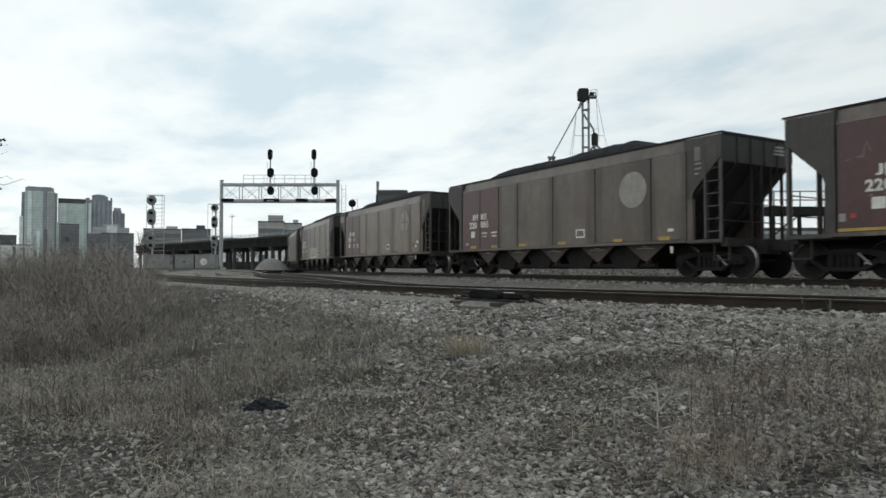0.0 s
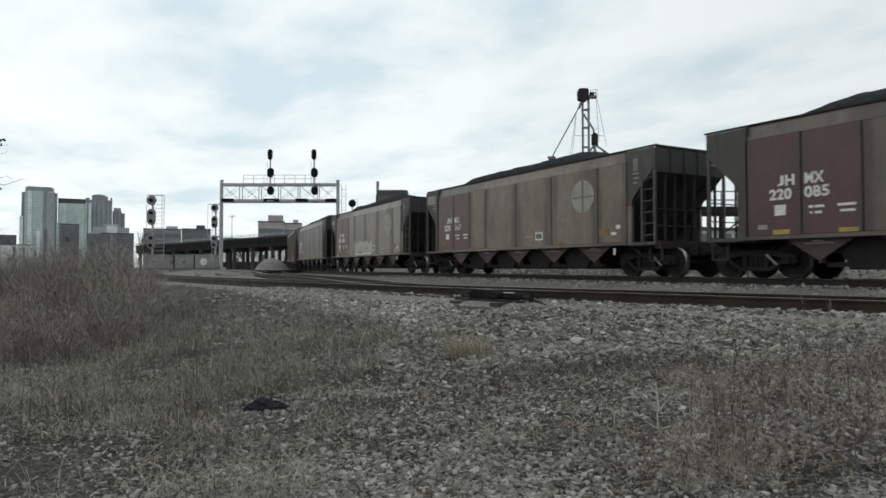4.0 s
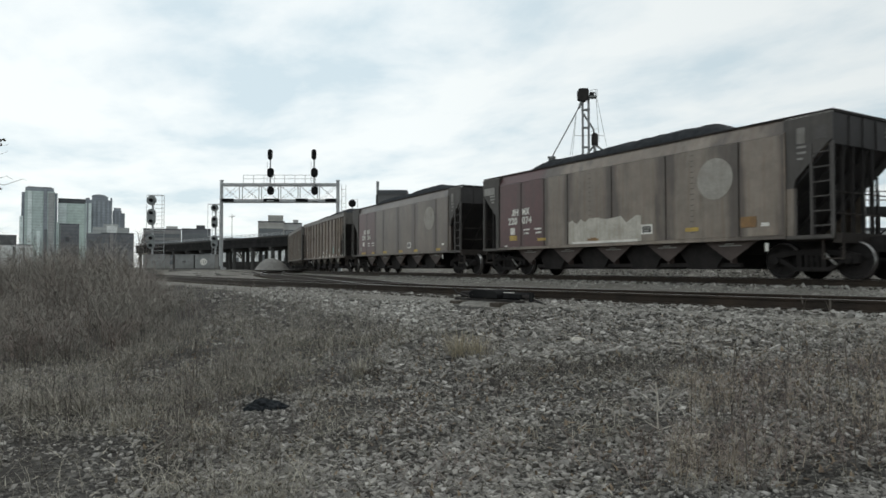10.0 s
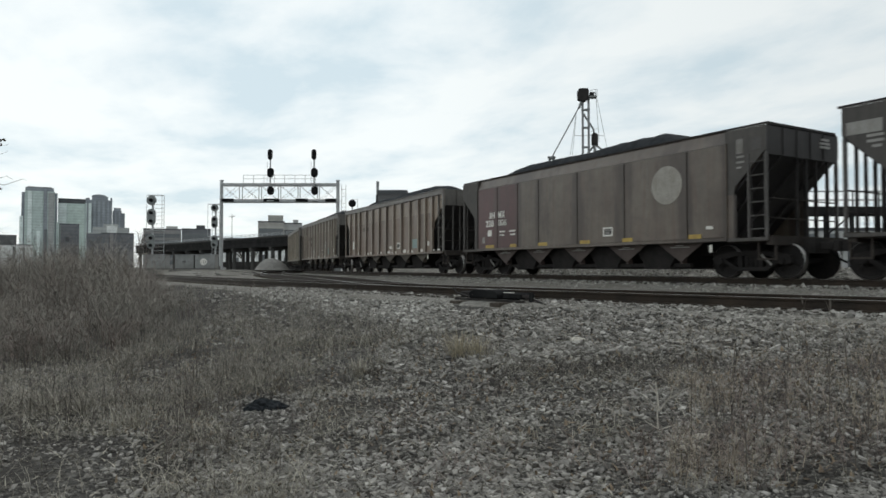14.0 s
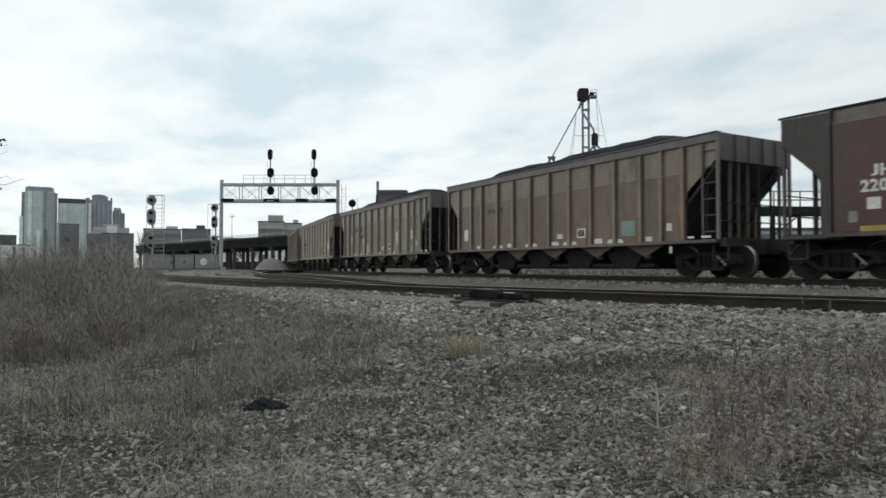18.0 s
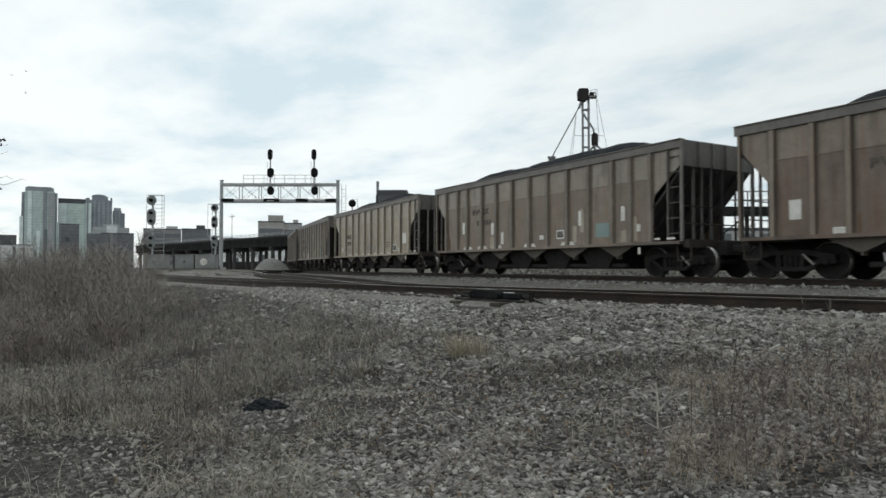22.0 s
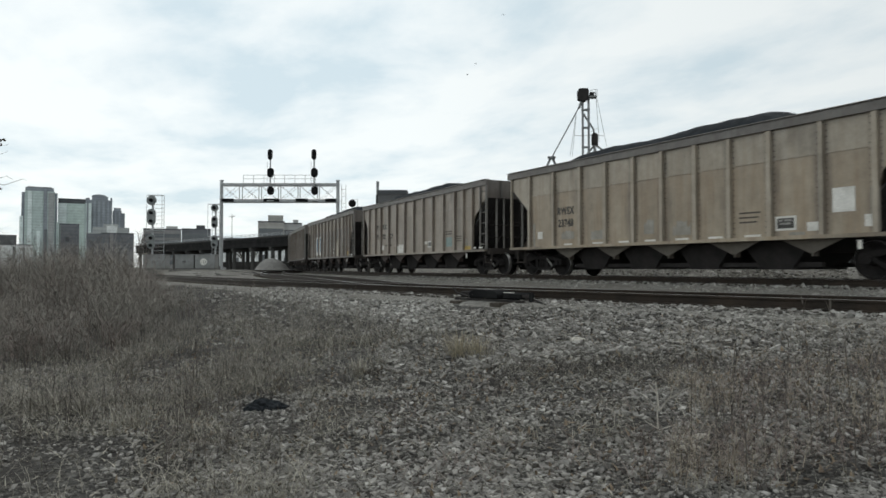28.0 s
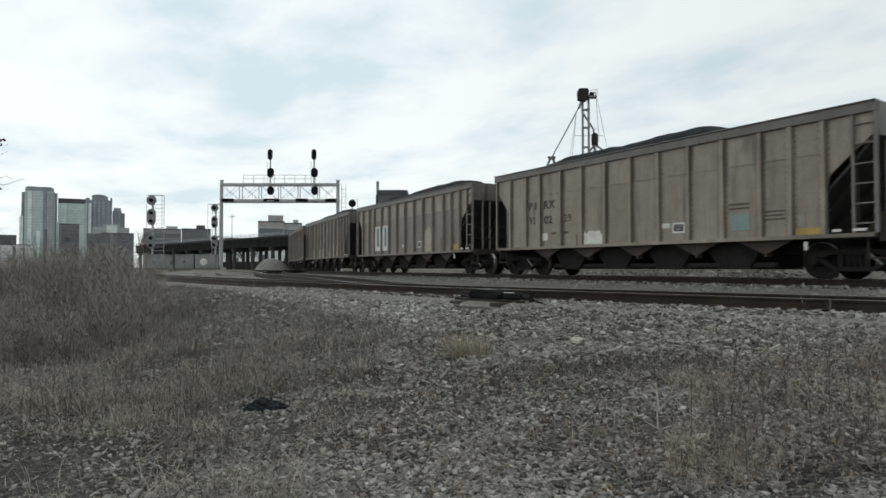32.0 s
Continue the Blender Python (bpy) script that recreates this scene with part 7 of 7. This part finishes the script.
def blades(name, n, d0, d1, u0, u1, h0, h1, material, label, keep, r, clump=5, power=1.0):
    """Clumps of bowed dry blades."""
    out = []
    for x, y, z in view_places(n, d0, d1, u0, u1, power, keep, True):
        for _ in range(clump):
            a = RNG.uniform(0, 6.283)
            h = RNG.uniform(h0, h1)
            l = h * RNG.uniform(0.5, 2.4)
            xx, yy = x + RNG.normal(0, 0.07), y + RNG.normal(0, 0.07)
            out.append((xx, yy, z - 0.02, h, l * math.cos(a), l * math.sin(a), r * RNG.uniform(0.5, 1.3)))
    stems(name, out, material, label, "grass")


meadow("dry_grass", 620, 5.4, 9.2, 0.34, 0.78, 0.05, 0.18, 4, M_STRAWB, "pale warm dry grass on the track bank", patchy(0.8, -0.35, 22.0), 0.003)
blades("bent_grass", 800, 5.6, 14, -0.72, 0.12, 0.07, 0.30, M_WEED, "pale bowed dry grass blades", mid_keep, 0.0038)
blades("dark_grass", 330, 6.6, 15, -0.62, 0.08, 0.08, 0.34, M_DARKWEED, "dark dead grass on the bank", mid_keep, 0.004)
blades("bent_grass", 380, 3.9, 7.5, -0.76, -0.2, 0.05, 0.24, M_WEED, "pale bowed dry grass blades over dark soil", patchy(0.9, -0.25, 12.0), 0.0028, 5)
blades("dark_grass", 330, 3.9, 7.5, -0.78, -0.25, 0.05, 0.22, M_DARKWEED, "dark dead grass over the soil", patchy(0.9, -0.3, 14.0), 0.003, 5)
blades("bent_grass", 240, 4.0, 6.9, 0.28, 0.76, 0.06, 0.26, M_REDTWIG, "bowed dry grass among the stalks", patchy(0.8, -0.2, 15.0), 0.003, 6)
blades("bent_grass", 500, 4.5, 9.5, -0.25, 0.6, 0.04, 0.14, M_WEED, "short bowed dry grass on the gravel", patchy(0.7, 0.0, 16.0), 0.0028, 5)
blades("dark_grass", 230, 4.2, 7.2, -0.1, 0.7, 0.03, 0.12, M_REDTWIG, "short brown dead grass on the gravel", patchy(0.9, -0.15, 18.0), 0.004, 6)
blades("dark_grass", 330, 6.9, 7.9, 0.06, 0.42, 0.02, 0.10, M_DARKWEED, "dark dead grass on bare soil", before_track, 0.005, 6)


def litter(name, n, d0, d1, u0, u1, l0, l1, r, material, label, keep, power=1.0):
    """Broken straws and stems lying on the ground in every direction."""
    out = []
    for x, y, z in view_places(n, d0, d1, u0, u1, power, keep, True):
        a, l = RNG.uniform(0, 6.283), RNG.uniform(l0, l1)
        out.append((x, y, z + 0.012, RNG.uniform(-0.01, 0.05), l * math.cos(a), l * math.sin(a), r * RNG.uniform(0.6, 1.4)))
    stems(name, out, material, label, "straw litter")


litter("straw_litter", 4200, 4.0, 12, -0.78, 0.3, 0.05, 0.20, 0.0036, M_WEED, "pale broken straws lying on the soil", left_keep, 1.1)
litter("straw_litter", 2300, 4.0, 11, -0.3, 0.78, 0.03, 0.12, 0.0034, M_WEED, "pale broken straws lying on the gravel", before_track, 1.1)
litter("pale_flecks", 1700, 4.8, 10.0, -0.76, -0.18, 0.015, 0.05, 0.0085, M_WEED, "pale curled dead leaves caught in the weeds", left_keep, 1.0)
litter("dead_leaves", 2600, 4.0, 12, -0.5, 0.78, 0.02, 0.06, 0.013, M_LEAF, "small brown dead leaves on the gravel", before_track, 0.9)


def tuft(px, py_d, n, h, material, label, name="grass_tuft"):
    """A single clump of dry stems at a bearing and distance."""
    x0, y0 = plan(side_of(px, py_d), py_d)
    out = []
    for _ in range(n):
        a, r = RNG.uniform(0, 6.283), abs(RNG.normal(0, 0.15))
        x, y = x0 + r * math.cos(a), y0 + r * math.sin(a)
        out.append((x, y, ground_z(x, y) - 0.02, h * RNG.uniform(0.4, 1.0), math.cos(a) * h * RNG.uniform(0.1, 0.7), math.sin(a) * h * RNG.uniform(0.1, 0.7), 0.0048))
    ob = stems(name, out, material, label, "grass")
    ob["kind"] = "stuff"
    return ob


tuft(812, 8.6, 130, 0.36, M_STRAW, "straw-coloured dry grass tuft")
tuft(848, 8.5, 100, 0.30, M_STRAW, "straw-coloured dry grass tuft")
tuft(640, 7.9, 90, 0.26, M_WEED, "pale dry grass tuft")
tuft(240, 5.9, 80, 0.24, M_WEED, "pale dry grass tuft")
tuft(150, 6.5, 70, 0.24, M_WEED, "pale dry grass tuft")


def tall_stalk(px, d, h, lean, material):
    x, y = plan(side_of(px, d), d)
    z = ground_z(x, y)
    out = []
    lx, ly = plan(lean, 0)
    out.append((x, y, z - 0.05, h, lx, ly, 0.0075))
    for k in range(16):
        f = 0.2 + 0.78 * k / 15
        a = RNG.uniform(0, 6.283)
        ln = 0.05 + 0.12 * RNG.random()
        out.append((x + lx * f * f, y + ly * f * f, z + h * f, ln, ln * math.cos(a), ln * math.sin(a), 0.0035))
    ob = stems("weed_stalk", out, material, "single tall dry weed stalk", "weed")
    ob["kind"] = "stuff"


for px, d, h, lean in ((1432, 4.5, 1.05, -0.05), (1462, 4.7, 1.0, 0.03), (1268, 4.6, 0.72, -0.06), (1290, 5.0, 0.6, 0.05), (1345, 5.0, 0.62, 0.04), (1532, 4.9, 0.6, 0.02), (787, 7.6, 0.62, 0.02), (861, 7.7, 0.5, -0.02), (745, 7.9, 0.4, 0.02), (1500, 5.4, 0.6, -0.04), (1385, 5.2, 0.7, 0.06), (98, 6.4, 0.7, 0.03), (210, 6.8, 0.6, -0.04), (40, 5.4, 0.7, 0.05), (340, 6.2, 0.5, 0.04)):
    tall_stalk(px, d, h, lean, M_STALK)


def bent_stalk(px, d, h, lean):
    """A pale dead stalk leaning over the gravel."""
    x, y = plan(side_of(px, d), d)
    lx, ly = plan(lean, 0)
    z = ground_z(x, y)
    rows = [(x, y, z - 0.02, h, lx, ly, 0.0062)]
    for f, k in ((0.55, 0.5), (0.75, -0.4), (0.9, 0.3)):
        rows.append((x + lx * f ** 1.4, y + ly * f ** 1.4, z + h * (1.25 * f - 0.25 * f ** 3) - 0.02, 0.06, 0.12 * k * RIGHT.x, 0.12 * k * RIGHT.y, 0.0036))
    stems("bent_stalk", rows, M_STRAWB, "pale dead stalk leaning over the gravel", "weed")


for px, d, h, lean in ((205, 4.85, 0.30, 0.16), (338, 4.95, 0.24, 0.30), (498, 7.6, 0.30, 0.32), (636, 8.2, 0.30, 0.16), (1002, 5.1, 0.16, 0.22), (1085, 4.7, 0.20, -0.18), (1450, 4.9, 0.40, -0.20), (60, 5.0, 0.22, 0.14), (1330, 6.2, 0.34, 0.06), (690, 8.4, 0.26, -0.12)):
    bent_stalk(px, d, h, lean)


def stick_pile(name, label, px, d, n, length, material, spread=0.12, rise_=0.1, thick=0.009):
    """Dead branches lying on the ground."""
    x0, y0 = plan(side_of(px, d), d)
    z = ground_z(x0, y0)
    t = thing(name, label, "branch", m=pose(x0, y0, z))
    for _ in range(n):
        a = RNG.uniform(0, 6.283)
        ln = length * RNG.uniform(0.5, 1.0)
        s = Vector((RNG.normal(0, spread), RNG.normal(0, spread), 0.015))
        e = s + Vector((ln * math.cos(a), ln * math.sin(a) * 0.6, RNG.uniform(0.0, rise_)))
        m = (s + e) / 2 + Vector((0, 0, RNG.uniform(0.0, 0.03)))
        bm = bmesh.new()
        rod(bm, s, m, thick, 6, thick * 0.7)
        rod(bm, m, e, thick * 0.7, 6, thick * 0.25)
        part("stick", bm, material, t)




def dead_branch():
    """A pale forked dead branch stuck upright in the gravel."""
    x0, y0 = plan(side_of(1162, 5.2), 5.2)
    z0 = ground_z(x0, y0)
    t = thing("dead_branch", "pale forked dead branch standing in the gravel", "branch", m=pose(x0, y0, z0 - 0.03, 0, 0, TURN))
    forks = (((0.0, 0.0), (0.01, 0.20)), ((0.01, 0.20), (0.0, 0.42)), ((0.01, 0.20), (0.09, 0.30)), ((0.09, 0.30), (0.12, 0.43)), ((0.09, 0.30), (0.20, 0.38)), ((0.01, 0.20), (-0.07, 0.29)), ((-0.07, 0.29), (-0.12, 0.33)), ((0.004, 0.32), (-0.05, 0.40)), ((0.0, 0.06), (-0.10, 0.12)), ((0.0, 0.05), (0.12, 0.10)))
    for i, ((a, b), (c, d)) in enumerate(forks):
        bm = bmesh.new()
        r = 0.0085 if i < 2 else 0.006
        rod(bm, (a, 0.03 * math.sin(i + 1) * b, b), (c, 0.06 * math.sin(i + 1), d), r, 6, r * 0.6)
        part("stick", bm, M_PALESTICK, t)


dead_branch()
stick_pile("broken_twigs", "dark broken twigs lying on the ground", 668, 7.9, 16, 0.36, M_BARK, 0.12, 0.06)
stick_pile("broken_twigs", "dry broken twigs lying on the ground", 1140, 4.9, 8, 0.28, M_BARK, 0.15, 0.06)
stick_pile("broken_twigs", "dry broken twigs lying on the ground", 320, 5.0, 9, 0.34, M_STICK, 0.2, 0.08)
stick_pile("broken_twigs", "dry broken twigs lying on the ground", 470, 8.2, 8, 0.3, M_STICK, 0.2, 0.1)


def lump(name, label, category, px, d, size, material, seed, squash=(1, 1, 0.5)):
    x, y = plan(side_of(px, d), d)
    bm = bmesh.new()
    bmesh.ops.create_icosphere(bm, subdivisions=3, radius=size)
    for v in bm.verts:
        n = noise.noise(v.co * (2.2 / size) * 0.6 + Vector((seed, 0, 0))) * 0.5 + noise.noise(v.co * (5 / size) * 0.6 + Vector((0, seed, 0))) * 0.38
        v.co = Vector((v.co.x * squash[0], v.co.y * squash[1], v.co.z * squash[2])) * (1 + n)
    ob = part(name, bm, material, m=pose(x, y, ground_z(x, y) + size * squash[2] * 0.35, 0, 0, TURN))
    tagged(ob, label, category)
    return ob


lump("charred_clod", "dark charred clod of wood lying on the gravel", "debris", 466, 6.66, 0.11, M_COAL, 2.0, (1.2, 0.9, 0.85))
lump("charred_clod", "small dark clod of wood lying on the gravel", "debris", 489, 6.57, 0.085, M_COAL, 4.0, (1.3, 0.8, 0.75))
lump("charred_clod", "small dark clod of wood lying on the gravel", "debris", 450, 6.55, 0.06, M_COAL, 7.0, (1.4, 0.7, 0.8))
lump("pale_stone", "pale flat stone lying on the gravel bank", "stone", 1023, 9.0, 0.09, M_PALESTONE, 6.0, (1.3, 0.9, 0.42))
lump("pale_stone", "pale rounded stone lying on the gravel", "stone", 1204, 4.75, 0.028, M_PALESTONE, 8.0, (1.1, 0.9, 0.75))
lump("pale_stone", "pale rounded stone lying on the gravel", "stone", 1226, 4.75, 0.030, M_PALESTONE, 9.0, (1.1, 0.9, 0.75))
lump("pale_stone", "pale flat stone lying on the gravel", "stone", 1238, 4.95, 0.040, M_PALESTONE, 12.0, (1.5, 0.9, 0.45))


def build_switch():
    """The switch machine beside the near rail."""
    x, y, h = near_line(-11.52)
    nx, ny = -math.sin(h), math.cos(h)
    t = thing("switch_machine", "low black switch machine with pale worn lids beside the rail", "switch machine", m=pose(x - nx * 1.45, y - ny * 1.45, NEAR_Z - 0.17, 0, 0, math.degrees(h)))
    for x in (-0.62, 0.55):
        part("timber", boxes((x - 0.13, x + 0.13, -0.55, 0.9, -0.20, -0.055)), M_TIE, t, "dark creosoted timber")
    part("base_plate", boxes((-0.95, 1.0, -0.22, 0.40, -0.05, -0.01)), M_STEEL, t)

    def case():
        bm = bmesh.new()
        prism(bm, [(-0.52, 0.0), (0.28, 0.0), (0.30, 0.10), (0.22, 0.17), (-0.40, 0.19), (-0.55, 0.11)], -0.20, 0.22)
        return bm
    part("motor_case", case(), M_SIGNAL, t, "black motor case with sloping ends", bevel=0.02)
    part("lid", boxes((-0.30, 0.10, -0.15, 0.0, 0.187, 0.197)), M_GREY, t, "pale worn lid")
    part("gear_case", boxes((0.40, 0.86, -0.16, 0.2, 0.0, 0.13)), M_SIGNAL, t, bevel=0.03)
    part("gear_lid", boxes((0.44, 0.66, -0.165, -0.06, 0.132, 0.142)), M_WHITE, t, "bright worn lid")
    part("throw_rod", rods(0.03, ((0.6, 0.2, 0.06), (0.6, 1.6, 0.06)), n=8), M_STEEL, t)
    part("detector_rod", rods(0.025, ((-0.2, 0.2, 0.06), (-0.2, 1.6, 0.06)), n=8), M_STEEL, t)
    part("lock_rod", rods(0.022, ((0.2, 0.2, 0.09), (0.2, 1.6, 0.09)), n=8), M_STEEL, t)
    part("hand_lever", rods(0.022, ((-0.60, -0.12, 0.02), (-0.98, -0.14, 0.10)), ((-0.98, -0.14, 0.10), (-1.06, -0.14, 0.20)), n=8), M_STEEL, t)
    part("junction_box", boxes((-0.98, -0.72, -0.02, 0.18, 0.0, 0.13)), M_STEEL, t, bevel=0.02)
    part("post", boxes((1.06, 1.13, -0.1, -0.03, -0.2, 0.15)), M_SIGNAL, t)
    part("crank", boxes((0.86, 1.10, -0.08, -0.02, 0.04, 0.10)), M_STEEL, t)
    part("conduit", rods(0.025, ((0.86, 0.05, 0.05), (1.25, -0.05, -0.02)), ((1.25, -0.05, -0.02), (1.7, -0.25, -0.1)), n=8), M_STEEL, t)


build_switch()
x, y, h = near_line(-5.45)
st = thing("marker_stake", "short weathered stake beside the rail", "stake", m=pose(x + math.sin(h) * 1.0, y - math.cos(h) * 1.0, NEAR_Z - 0.2))
part("stake", boxes((-0.012, 0.012, -0.012, 0.012, -0.1, 0.2)), M_BARK, st)


# ================= birds crossing the sky =================
BIRDS = []


def build_bird():
    b = thing("bird", "small dark bird flying across the sky", "bird", "birds in flight")
    bm = bmesh.new()
    rod(bm, (-0.09, 0, 0), (0.04, 0, 0.01), 0.014, 8, 0.03)
    rod(bm, (0.04, 0, 0.01), (0.11, 0, 0.02), 0.03, 8, 0.01)
    part("body", bm, M_BIRD, b)
    for s in (-1, 1):
        bm = bmesh.new()
        prism(bm, [(-0.04, 0), (0.04, 0), (0.02, 0.10), (-0.04, 0.19), (-0.05, 0.09)], 0.0, 0.012)
        for v in bm.verts:
            v.co = (v.co.x, s * (v.co.z + 0.02), 0.02 + v.co.z * 0.45 + v.co.y)
        part("wing", bm, M_BIRD, b)
    return b


first = build_bird()
for i, (t0, a, b) in enumerate(((25, 428, 131), (25, 380, 218), (25, 496, 56), (25, 471, 24), (25, 497, 18), (25, 408, 45), (27.7, 770, 148))):
    BIRDS.append((t0, a, b, copy_thing(first, pose(*spot(a, b, 75))) if i else first))



def motions():
    for c, ob in CARS.items():
        rows = []
        for i in range(65):
            t = i * 0.5
            rows.append((t, car_pose(c, t)))
        walk(ob, rows)
    for t0, a, b, bird in BIRDS:
        rows = []
        for t in (0, 12, 21, 23, 25, 26.5, 27.5, 28.5, 30, 32):
            k = max(t, 21) - t0
            fast = max(t - 27.5, 0)
            rows.append((t, pose(*spot(a + 150 * (t - t0) + 30 * fast, b - 33 * k - 12 * fast, 75), 0, 0, TURN - 8)))
        walk(bird, rows)
    n = 200
    for sets in WHEELSETS:
        rows = []
        for i in range(n + 1):
            t = 32.0 * i / n
            rows.append((t, pose(sets[1], 0, WHEEL_R, 0, math.degrees(run(t) / WHEEL_R), 0)))
        walk(sets[0], rows)


motions()
